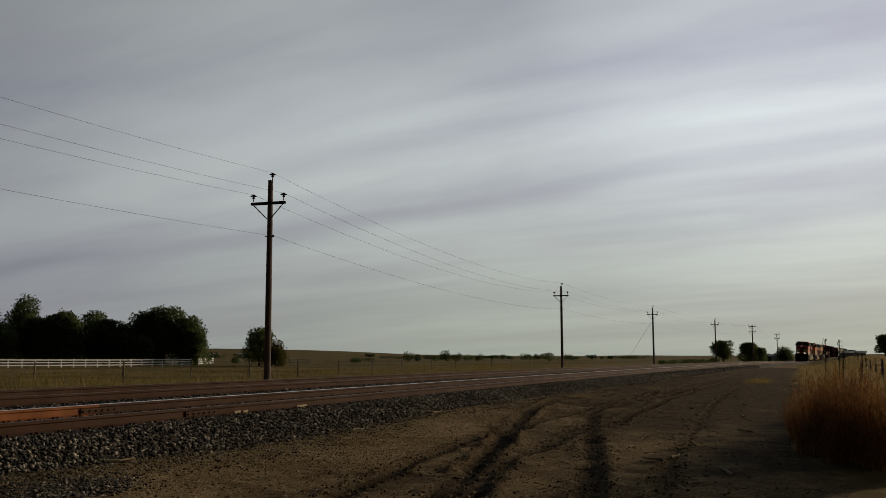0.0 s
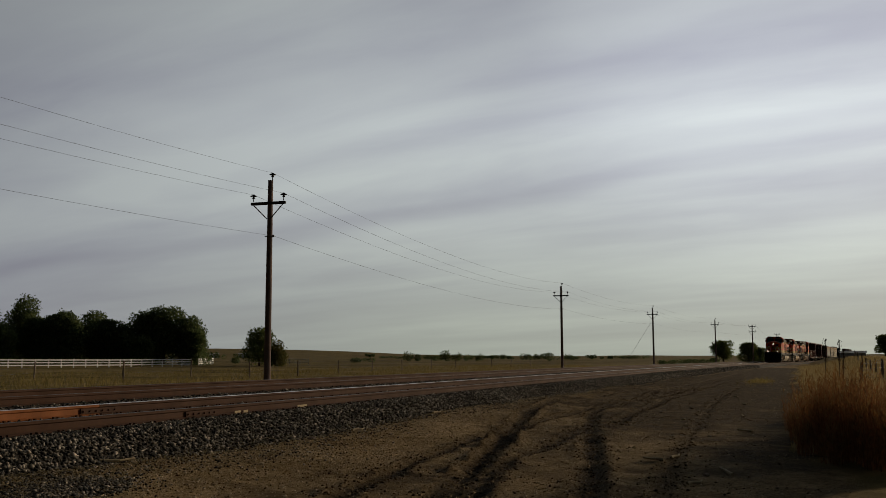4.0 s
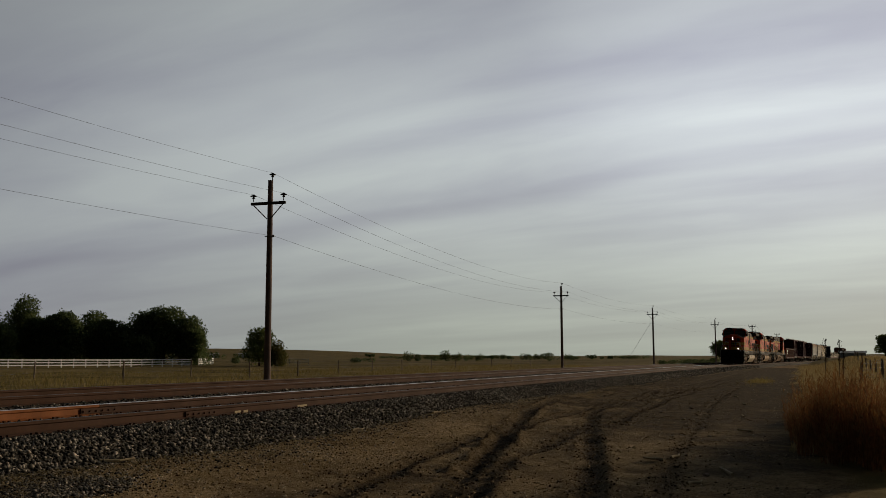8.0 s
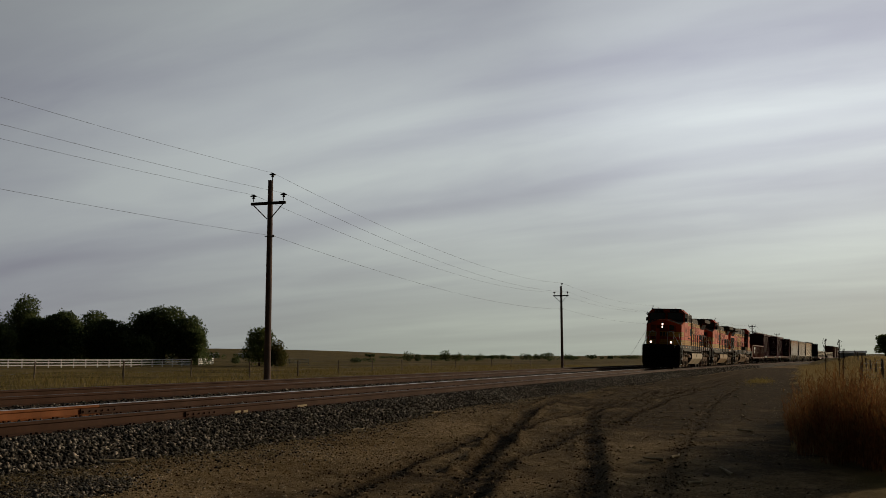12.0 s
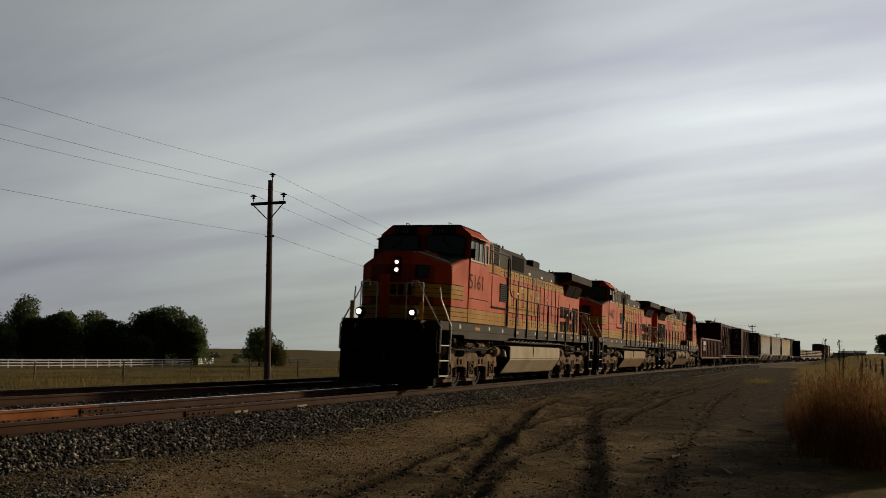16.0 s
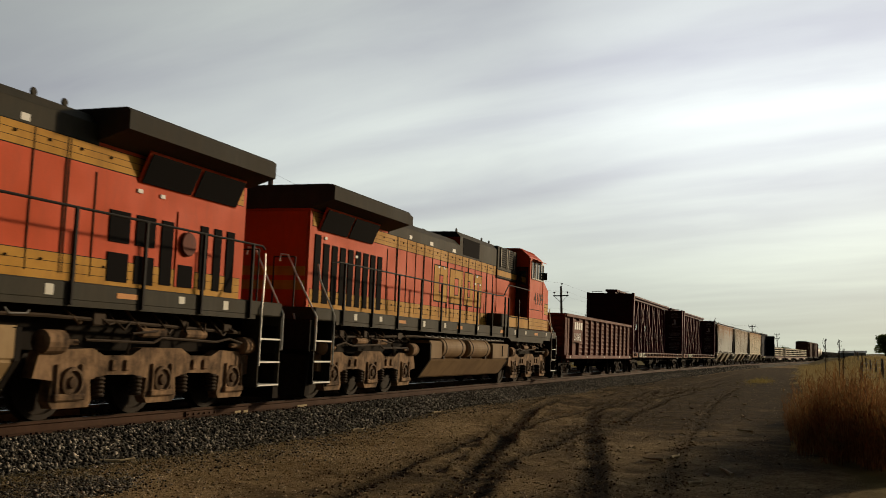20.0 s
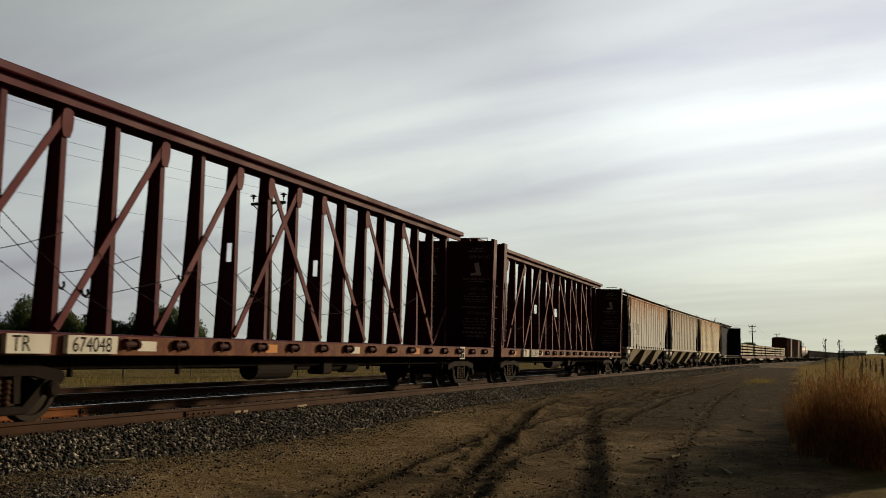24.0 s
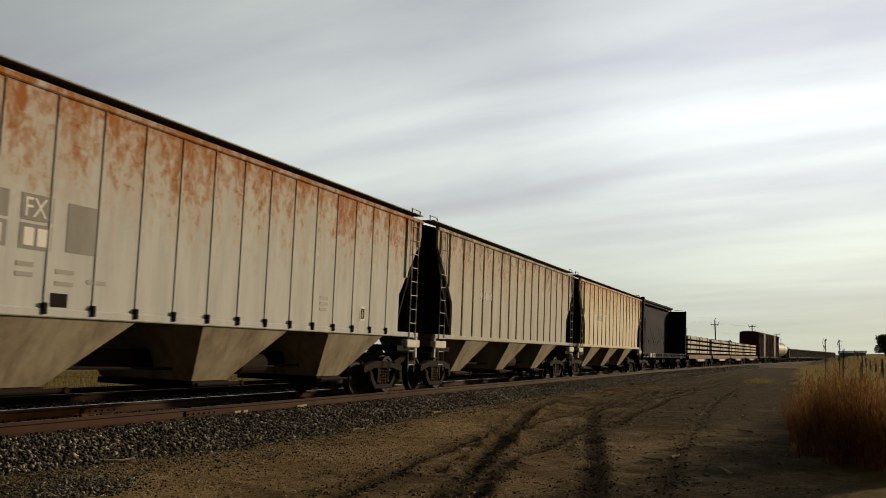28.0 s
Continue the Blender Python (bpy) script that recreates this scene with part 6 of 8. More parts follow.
            pipe(bm, [(end * 10.34, s * 1.02, 1.78), (end * 10.34, s * 1.10, 1.50), (end * 10.34, s * 1.22, 1.38), (end * 10.32, s * 1.24, 1.06), (end * 10.30, s * 1.53, 1.05), (end * 10.30, s * 1.53, 1.72), (end * 10.32, s * 1.05, 2.55), (end * 10.34, s * 0.82, 2.98), (end * 10.34, s * 0.66, 3.0), (end * 10.34, s * 0.63, 2.86)], 0.02, 7)
            P("handrail", bm, "rail_white", "white grab rail at the steps")
    # cabinets behind the cab
    P("cabinet", bmx(rbox, -6.05, -3.62, -1.45, 0.95, 1.92, 3.60, 0.03), "orange_paint")
    P("walkway_box", bmx(rbox, -3.7, -2.75, 0.95, 1.46, 1.92, 2.36, 0.02), "green_paint")
    P("louvred_box", bmx(rbox, -6.0, -3.8, 0.95, 1.47, 1.92, 2.34, 0.02), "yellow_paint")
    P("cabinet_door", bmx(one_side, -1, -5.60, -3.75, 1.45, 2.55, 3.52, 0.02), "orange_paint")
    P("hood_panel", bmx(one_side, 1, -5.9, -3.75, 0.95, 2.45, 3.60, 0.015), "orange_paint")
    pan = root
    for s in (-1,):
        bm = bmesh.new()
        one_side(bm, s, -4.79, -3.90, 1.47, 2.74, 3.34, 0.012)
        g = P("square_grille", bm, "grille_black", "black square grille", pan)
        bm = bmesh.new()
        for k in range(9):
            one_side(bm, s, -4.79, -3.90, 1.48, 2.76 + k * 0.064, 2.785 + k * 0.064, 0.02)
        P("grille_slats", bm, "black_paint", "", pan)
        bm = bmesh.new()
        one_side(bm, s, -5.62, -3.75, 1.45, 2.50, 2.545, 0.05)
        P("ledge", bm, "letter_dark")
    # hood, in lengths of different height
    bm = bmesh.new()
    rbox(bm, -6.05, -3.62, -1.12, 1.0, 3.60, 4.72, 0.05)
    P("filter_housing", bm, "green_paint")
    bm = bmesh.new()
    prism(bm, [(-0.95, 1.92), (-0.95, 4.58), (-0.82, 4.72), (0.82, 4.72), (0.95, 4.58), (0.95, 1.92)], "x", -3.62, 0.17)
    prism(bm, [(-0.95, 1.92), (-0.95, 4.30), (-0.80, 4.44), (0.80, 4.44), (0.95, 4.30), (0.95, 1.92)], "x", 0.17, 9.7)
    hood = P("hood", bm, "orange_paint")
    both("hood_upper_panel", -3.62, 0.165, 0.95, 4.0, 4.58, "green_paint", 0.012, "dark grey-green upper hood")
    both("hood_upper_panel", 0.165, 5.6, 0.95, 4.0, 4.30, "green_paint", 0.012, "dark grey-green upper hood")
    P("hood_top", bmx(prism, [(-0.965, 4.57), (-0.83, 4.735), (0.83, 4.735), (0.965, 4.57)], "x", -3.625, 0.19), "green_paint", "dark grey-green hood top")
    P("hood_top", bmx(prism, [(-0.965, 4.29), (-0.81, 4.455), (0.81, 4.455), (0.965, 4.29)], "x", 0.192, 5.6), "green_paint", "dark grey-green hood top")
    # hood stripes
    for z0, z1, x0, x1 in ((3.68, 4.0, -3.62, 9.6), (1.935, 2.34, -3.62, 9.6)):
        both("stripe_border", x0, x1, 0.95, z0, z1, "letter_dark", 0.005)
        h = (z1 - z0 - 0.04) / 3
        for k in range(3):
            both("stripe", x0, x1, 0.95, z0 + 0.012 + k * (h + 0.008), z0 + 0.012 + k * (h + 0.008) + h, "yellow_paint", 0.009, "faded yellow stripe")
    for z0, z1, y, x0, x1 in ((1.935, 2.36, 1.5, -8.0, -6.06), (1.935, 2.36, 1.45, -6.04, -3.64), (3.68, 3.98, 1.12, -6.0, -3.64)):
        if y < 1.48:      # the cabinet and filter housing stand out on one side only
            P("stripe_border", bmx(one_side, -1, x0, x1, y, z0, z1, 0.005), "letter_dark")
            P("stripe_border", bmx(one_side, 1, x0, x1, 1.0 if z0 > 3 else 1.47, z0, z1 - 0.05, 0.005), "letter_dark")
            for k in range(3):
                h = (z1 - z0 - 0.04) / 3
                zz = z0 + 0.012 + k * (h + 0.008)
                P("stripe", bmx(one_side, -1, x0, x1, y, zz, zz + h, 0.009), "yellow_paint", "faded yellow stripe")
            P("stripe", bmx(one_side, 1, x0, x1, 1.0 if z0 > 3 else 1.47, z0 + 0.02, z1 - 0.09, 0.009), "yellow_paint", "faded yellow stripe")
            continue
        both("stripe_border", x0, x1, y, z0, z1, "letter_dark", 0.005)
        h = (z1 - z0 - 0.04) / 3
        for k in range(3):
            both("stripe", x0, x1, y, z0 + 0.012 + k * (h + 0.008), z0 + 0.012 + k * (h + 0.008) + h, "yellow_paint", 0.009, "faded yellow stripe")
    # emblem on the hood drawn as plain yellow blocks
    for s in (-1, 1):
        for k, (x0, x1) in enumerate(((-2.03, -0.95), (-0.72, 0.42), (0.62, 1.42), (1.62, 2.30))):
            if s > 0:
                x0, x1 = -x1 + 0.2, -x0 + 0.2
            edge = P("emblem_edge", bmx(one_side, s, x0 - 0.035, x1 + 0.035, 0.95, 2.475, 3.545, 0.007), "letter_dark")
            w = (x1 - x0) * 0.34
            bm = bmesh.new()      # a hollow yellow block
            one_side(bm, s, x0, x0 + w, 0.95, 2.51, 3.51, 0.012)
            one_side(bm, s, x1 - w, x1, 0.95, 2.51, 3.51, 0.012)
            one_side(bm, s, x0 + w, x1 - w, 0.95, 2.51, 2.75, 0.012)
            one_side(bm, s, x0 + w, x1 - w, 0.95, 3.28, 3.51, 0.012)
            P("emblem_block", bm, "letter_yellow", "plain yellow block of the side emblem", edge)
            P("emblem_core", bmx(one_side, s, x0 + w + 0.03, x1 - w - 0.03, 0.95, 2.78, 3.25, 0.0085), "orange_paint", "", edge)
    if number == "5161":
        rp = np.random.RandomState(12)
        for x0, x1, z0, z1 in PRIMER:
            k = [i / 5 for i in range(6)]
            rag = [(x0 + (x1 - x0) * f, z0 + rp.uniform(0, 0.45) * (z1 - z0)) for f in k] + [(x0 + (x1 - x0) * f, z1 - rp.uniform(0, 0.2) * (z1 - z0)) for f in k[::-1]]
            P("primer_patch", bmx(prism, rag, "y", -0.9645, -0.95), "primer_grey", "bare grey primer where paint has peeled")
    # door seams and latches along the hood
    for i, x in enumerate(np.arange(-3.3, 5.6, 0.635)):
        both("door_seam", x, x + 0.014, 0.95, 2.05, 3.98 if x < 5 else 3.6, "letter_dark", 0.016)
        for z in (2.2, 3.85):
            both("latch", x + 0.27, x + 0.305, 0.95, z, z + 0.035, "under_black", 0.03)
        if i % 3 == 1:
            both("seam", x + 0.06, x + 0.074, 0.95, 2.05, 3.98 if x < 5 else 3.6, "letter_dark", 0.014)
    both("hood_grille", -1.72, -0.12, 0.95, 4.05, 4.57, "grille_black", 0.022, "black hood grille")
    # louvres behind the cab
    for s in (-1, 1):
        for x0, x1 in ((-5.55, -4.85), (-4.62, -3.95)):
            bm = bmesh.new()
            yl = 1.12 if s < 0 else 1.0
            one_side(bm, s, x0, x1, yl, 4.02, 4.66, 0.004)
            lv = P("louvre", bm, "grille_black", "dark air filter louvre")
            bm = bmesh.new()
            for k in range(8):
                one_side(bm, s, x0, x1, yl + 0.005, 4.05 + k * 0.076, 4.085 + k * 0.076, 0.03)
            P("louvre_slats", bm, "green_paint", "", lv)
            for xa in (x0 - 0.045, x1):
                bm = bmesh.new()
                one_side(bm, s, xa, xa + 0.045, yl, 4.0, 4.68, 0.05)
                P("louvre_frame", bm, "frame_metal", "", lv)
    # exhaust, horn and roof fittings
    P("exhaust_box", bmx(rbox, 2.85, 3.95, -0.50, 0.50, 4.44, 4.84, 0.05), "roof_black")
    bm = bmesh.new()
    for k, y in enumerate((-0.30, -0.12, 0.1)):
        tube(bm, (0.45, y, 4.60), (0.95 + 0.1 * k, y, 4.62), 0.03, 8, 0.085)
    box(bm, 0.5, 0.6, -0.35, 0.15, 4.45, 4.60)
    P("horn", bm, "black_paint")
    for x in (-3.2, -2.4, 0.1, 4.4, 5.0):
        for s in (-1, 1):
            bm = bmesh.new()
            lathe(bm, [(0.05, -0.02), (0.07, 0), (0.05, 0.02)], Matrix.Translation((x, s * 0.80, 4.78 if x < 0.17 else 4.50)) @ Matrix.Rotation(math.pi / 2, 4, "X"), 10)
            P("lifting_eye", bm, "green_paint")
    # radiator section with overhanging wings
    bm = bmesh.new()
    prism(bm, [(-1.52, 4.22), (-1.52, 4.50), (-1.45, 4.55), (1.45, 4.55), (1.52, 4.50), (1.52, 4.22), (0.95, 4.05), (-0.95, 4.05)], "x", 5.55, 9.75)
    P("radiator_wing", bm, "roof_black", "overhanging radiator housing")
    bm = bmesh.new()
    box(bm, 5.70, 9.60, -1.3, 1.3, 4.55, 4.585)
    P("radiator_screen", bm, "roof_black")
    for s in (-1, 1):
        bm = bmesh.new()
        prism(bm, [(s * 0.955, 3.60), (s * 1.16, 4.10), (s * 1.14, 4.12), (s * 0.95, 3.66)], "x", 6.55, 9.35)
        P("intake_frame", bm, "orange_paint")
        for x0, x1 in ((6.60, 7.90), (8.00, 9.30)):
            bm = bmesh.new()
            prism(bm, [(s * 0.975, 3.62), (s * 1.165, 4.06), (s * 1.18, 4.06), (s * 0.99, 3.62)], "x", x0, x1)
            P("intake_screen", bm, "grille_black", "dark sloping air intake")
        # doors and vents of the rear hood
        tall_vents = [(9.20 - 0.41 * k, 9.46 - 0.41 * k, 2.05, 3.36 if k else 3.52) for k in range(9)]
        for x0, x1, z0, z1 in tall_vents if turned else ((5.95, 6.42, 2.62, 3.10), (6.58, 7.05, 2.62, 3.10), (5.95, 6.42, 2.02, 2.46), (6.58, 7.05, 2.02, 2.46), (7.22, 7.52, 2.05, 3.10),
                               (8.30, 8.52, 2.05, 3.15), (8.72, 8.94, 2.05, 3.15), (9.12, 9.36, 2.05, 3.15)):
            bm = bmesh.new()
            one_side(bm, s, x0, x1, 0.95, z0, z1, 0.020)
            P("vent", bm, "grille_black", "black vent opening")
        if turned:
            continue
        bm = bmesh.new()
        one_side(bm, s, 7.62, 8.16, 0.95, 2.05, 3.30, 0.022)
        P("hood_door", bm, "orange_paint")
        bm = bmesh.new()
        one_side(bm, s, 7.68, 8.10, 0.972, 2.05, 2.42, 0.006)
        P("door_vent", bm, "grille_black")
        bm = bmesh.new()
        lathe(bm, [(0.19, 0), (0.21, 0.02), (0.19, 0.04)], Matrix.Translation((7.9, s * 0.99, 2.78)) @ Matrix.Rotation(math.pi / 2, 4, "X"), 18)
        P("brake_wheel", bm, "car_brown")
    P("rear_face", bmx(rbox, 9.70, 9.74, -0.9, 0.9, 1.95, 4.0, 0.01), "orange_paint")
    for z in (2.3, 2.6):
        P("stripe", bmx(box, 9.735, 9.748, -0.9, 0.9, z, z + 0.2), "yellow_paint")
    # walkway railing, post by post
    posts = ([-4.6, -3.35] if turned else []) + [-2.95, -1.55, -0.03, 1.55, 3.1, 4.6, 6.1, 7.6, 9.1]
    post_me = once("loco_post", lambda: part("railing_post", bmx(rbox, -0.025, 0.025, -0.025, 0.025, -0.30, 1.02, 0.004), "black_paint", None))
    for s in (-1, 1):
        for x in posts:
            shared("railing_post", post_me, root, pose(x, s * 1.53, 1.90))
        bm = bmesh.new()
        front = [(-6.0, s * 1.50, 4.30), (-4.0, s * 1.52, 4.30), (-3.85, s * 1.53, 4.18), (-3.80, s * 1.53, 3.22), (-3.62, s * 1.53, 3.0), (-3.2, s * 1.53, 2.93)] if not turned else [(-6.05, s * 1.50, 3.34), (-4.0, s * 1.53, 3.34), (-3.3, s * 1.53, 3.34), (-2.75, s * 1.53, 2.94)]
        pipe(bm, front + [(-2.0, s * 1.53, 2.92), (3.0, s * 1.53, 2.92), (9.4, s * 1.53, 2.92), (9.62, s * 1.46, 2.88)], 0.020, 7)
        P("walkway_rail", bm, "black_paint")
        if not turned:
            bm = bmesh.new()
            tube(bm, (-3.95, s * 1.50, 1.95), (-3.95, s * 1.50, 4.22), 0.035, 8)
            P("stanchion", bm, "black_paint")
    # reflectors and notices along the sill
    rs = np.random.RandomState(int(number))
    for s in (-1, 1):
        for i in range(13):
            x = -8.7 + i * 1.42 + rs.uniform(-0.12, 0.12)
            bm = bmesh.new()
            one_side(bm, s, x, x + (0.46 if i % 3 == 1 else 0.15), 1.5, 1.70 + rs.uniform(0, 0.05), 1.82 if i % 3 == 1 else 1.86, 0.006)
            P("reflector", bm, "reflector_yellow" if i % 3 == 1 else "reflector_white")
        for i in range(7):
            x, z = rs.uniform(-5.5, 9.0), rs.choice([2.75, 3.2, 3.45])
            bm = bmesh.new()
            one_side(bm, s, x, x + 0.12, 0.95 if x > -3.6 else 1.45, z, z + 0.06, 0.024)
            P("notice", bm, "letter_white")
        for x, w in ((0.55, 0.26), (2.45, 0.24), (4.05, 0.16)):
            P("notice", bmx(one_side, s, x, x + w, 0.95, 4.03, 4.13, 0.018), "letter_white")
    # fuel tank
    bm = bmesh.new()
    if variant == "tank":
        prism(bm, [(-1.5, 1.30), (-1.5, 0.86), (-1.16, 0.36), (1.16, 0.36), (1.5, 0.86), (1.5, 1.30)], "x", -3.5, 3.8)
    else:
        prism(bm, [(-1.5, 0.86), (-1.16, 0.36), (1.16, 0.36), (1.5, 0.86), (0.95, 0.90), (0.95, 1.3), (-0.95, 1.3), (-0.95, 0.90)], "x", -3.62, 3.75)
        for a, b in ((-3.62, -1.80), (2.82, 3.75)):
            prism(bm, [(-1.5, 1.36), (-1.5, 0.855), (1.5, 0.855), (1.5, 1.36)], "x", a, b)
    bmesh.ops.bevel(bm, geom=list(bm.edges), offset=0.035, segments=2, affect="EDGES")
    tank = P("fuel_tank", bm, "tank_pale" if number == "5161" else "tank_dull" if turned else "tank_paint", "dusty tan fuel tank")
    # black end sheets stand for the shade between tank and trucks
    for xe in ((-3.52, -3.42), (3.72, 3.82)) if variant == "tank" else ((-3.64, -3.54), (3.67, 3.77)):
        P("tank_end", bmx(prism, [(-1.505, 1.28), (-1.505, 0.855), (-1.165, 0.352), (1.165, 0.352), (1.505, 0.855), (1.505, 1.28)], "x", *xe), "under_black", "fuel tank end, blackened for its shade", tank)
    for s in (-1, 1):
        bm = bmesh.new()
        one_side(bm, s, -0.47 if variant == "tank" else -2.9, -0.43 if variant == "tank" else -2.86, 1.5, 0.95, 1.29, 0.02)
        P("sight_gauge", bm, "letter_dark", "", tank)
        if variant != "tank":
            for x0, x1 in ((-1.72, 0.44), (0.70, 2.76)):
                bm = bmesh.new()
                lathe(bm, [(0.10, x0), (0.22, x0 + 0.03), (0.285, x0 + 0.12), (0.285, x1 - 0.12), (0.22, x1 - 0.03), (0.10, x1)], Matrix.Translation((0, s * 1.21, 1.17)) @ Matrix.Rotation(math.pi / 2, 4, "Y"), 28)
                res = P("air_reservoir", bm, "tank_dull", "tan air reservoir", tank)
                for xs in (x0 + 0.35, x1 - 0.35):
                    bm = bmesh.new()
                    lathe(bm, [(0.280, xs), (0.296, xs), (0.296, xs + 0.04), (0.280, xs + 0.04)], Matrix.Translation((0, s * 1.21, 1.17)) @ Matrix.Rotation(math.pi / 2, 4, "Y"), 28)
                    P("strap", bm, "axle_box", "", res)
                    P("foot", bmx(rbox, xs - 0.05, xs + 0.09, *sorted((s * 1.05, s * 1.42)), 0.84, 0.94, 0.02), "axle_box", "", res)
    bm = bmesh.new()
    lathe(bm, [(0.17, 0.0), (0.13, 0.05), (0.10, 0.2), (0.04, 0.26)], Matrix.Translation((-3.75, -1.32, 0.92)), 14)
    P("bell", bm, "frame_metal", "dull metal bell")
    for cx in (-7.0, 7.0):
        loco_truck(root, cx, turned)
    TRAIN.append((root, u, -1 if turned else 1))
    return root


def car_truck(car, cx, r=0.457):
    t = part("truck", bmx(rbox, -0.22, 0.22, -1.0, 1.0, 0.42, 0.80, 0.03), "under_black", car)
    t.matrix_basis = pose(cx, 0, 0)

    def cast_frame():
        bm = bmesh.new()
        prism(bm, [(-1.16, 0.62), (-1.12, 0.70), (-0.55, 0.80), (0.55, 0.80), (1.12, 0.70), (1.16, 0.62), (1.10, 0.52), (0.55, 0.64), (-0.55, 0.64), (-1.10, 0.52)], "y", -0.07, 0.07)
        for s in (-1, 1):
            prism(bm, [(s * 0.98, 0.58), (s * 0.80, 0.60), (s * 0.34, 0.18), (s * 0.50, 0.14)], "y", -0.075, 0.075)
            prism(bm, [(s * 0.34, 0.66), (s * 0.22, 0.66), (s * 0.26, 0.28), (s * 0.36, 0.28)], "y", -0.07, 0.07)
        rbox(bm, -0.50, 0.50, -0.08, 0.08, 0.13, 0.24, 0.02)
        return part("side_frame", bm, "under_black", None)

    def spring():
        bm = bmesh.new()
        lathe(bm, [(0.072 if i % 2 else 0.050, i * 0.034) for i in range(11)], Matrix.Translation((0, 0, 0.25)), 10)
        return part("spring", bm, "rust_steel", None)
    fm, sm = once("car_frame", cast_frame), once("car_spring", spring)
    jm = once("car_journal", lambda: part("journal", bmx(lathe, [(0.12, 0), (0.12, 0.06), (0.08, 0.09)], Matrix.Rotation(math.pi / 2, 4, "X"), 14), "under_black", None))
    for s in (-1, 1):
        rot = Matrix.Identity(4) if s < 0 else Matrix.Rotation(math.pi, 4, "Z")
        shared("side_frame", fm, t, rot @ Matrix.Translation((0, -1.02, 0)))
        for x in (-0.17, 0.0, 0.17):
            shared("spring", sm, t, rot @ Matrix.Translation((x, -1.02, 0)))
        for x in (-0.89, 0.89):
            shared("journal", jm, t, rot @ Matrix.Translation((x, -1.09, 0.46)))
    for x in (-0.89, 0.89):
        w = shared("wheelset", CAR_WHEEL, t, pose(x, 0, r))
        WHEELS.append((w, x, r, -1))
    return t


def car_base(car, half, mat, body_half):
    """Couplers, draft sill and air lines common to all cars."""
    part("centre_sill", bmx(box, -half + 0.35, half - 0.35, -0.24, 0.24, 0.66, 0.98), "under_black", car)
    for e in (-1, 1):
        bm = bmesh.new()
        a, b = sorted((e * (half - 0.4), e * (half - 0.02)))
        rbox(bm, a, b, -0.11, 0.11, 0.76, 0.98, 0.02)
        a, b = sorted((e * (half - 0.2), e * (half + 0.02)))
        rbox(bm, a, b, -0.18, 0.16, 0.68, 1.04, 0.03)
        part("coupler", bm, "under_black", car)
        bm = bmesh.new()
        pipe(bm, [(e * (half - 0.4), 0.3, 0.8), (e * (half - 0.2), 0.3, 0.5), (e * (half + 0.0), 0.25, 0.45), (e * (half + 0.05), 0.2, 0.6)], 0.028, 6)
        part("air_hose", bm, "black_paint", car)
    bm = bmesh.new()
    lathe(bm, [(0.08, -0.5), (0.19, -0.45), (0.19, 0.45), (0.08, 0.5)], Matrix.Translation((1.2, -0.7, 0.75)) @ Matrix.Rotation(math.pi / 2, 4, "Y"), 14)
    rbox(bm, -0.9, -0.3, -0.9, -0.5, 0.62, 0.95, 0.03)
    pipe(bm, [(-body_half + 2.5, -0.55, 0.72), (0, -0.6, 0.66), (body_half - 2.5, -0.55, 0.72)], 0.025, 6)
    part("brake_gear", bm, "under_black", car)


def ladder(car, x, y, z0, z1, rungs, mat, axis="x", name="ladder"):
    """Ladder with its rungs, on a side (axis x) or an end (axis y)."""
    bm = bmesh.new()
    for d in (-0.2, 0.2):
        p, q = ((x + d, y, z0), (x + d, y, z1)) if axis == "x" else ((x, y + d, z0), (x, y + d, z1))
        tube(bm, p, q, 0.016, 5)
    for i in range(rungs):
        z = z0 + (z1 - z0) * (i + 0.5) / rungs
        p, q = ((x - 0.2, y, z), (x + 0.2, y, z)) if axis == "x" else ((x, y - 0.2, z), (x, y + 0.2, z))
        tube(bm, p, q, 0.014, 5)
    part(name, bm, mat, car)


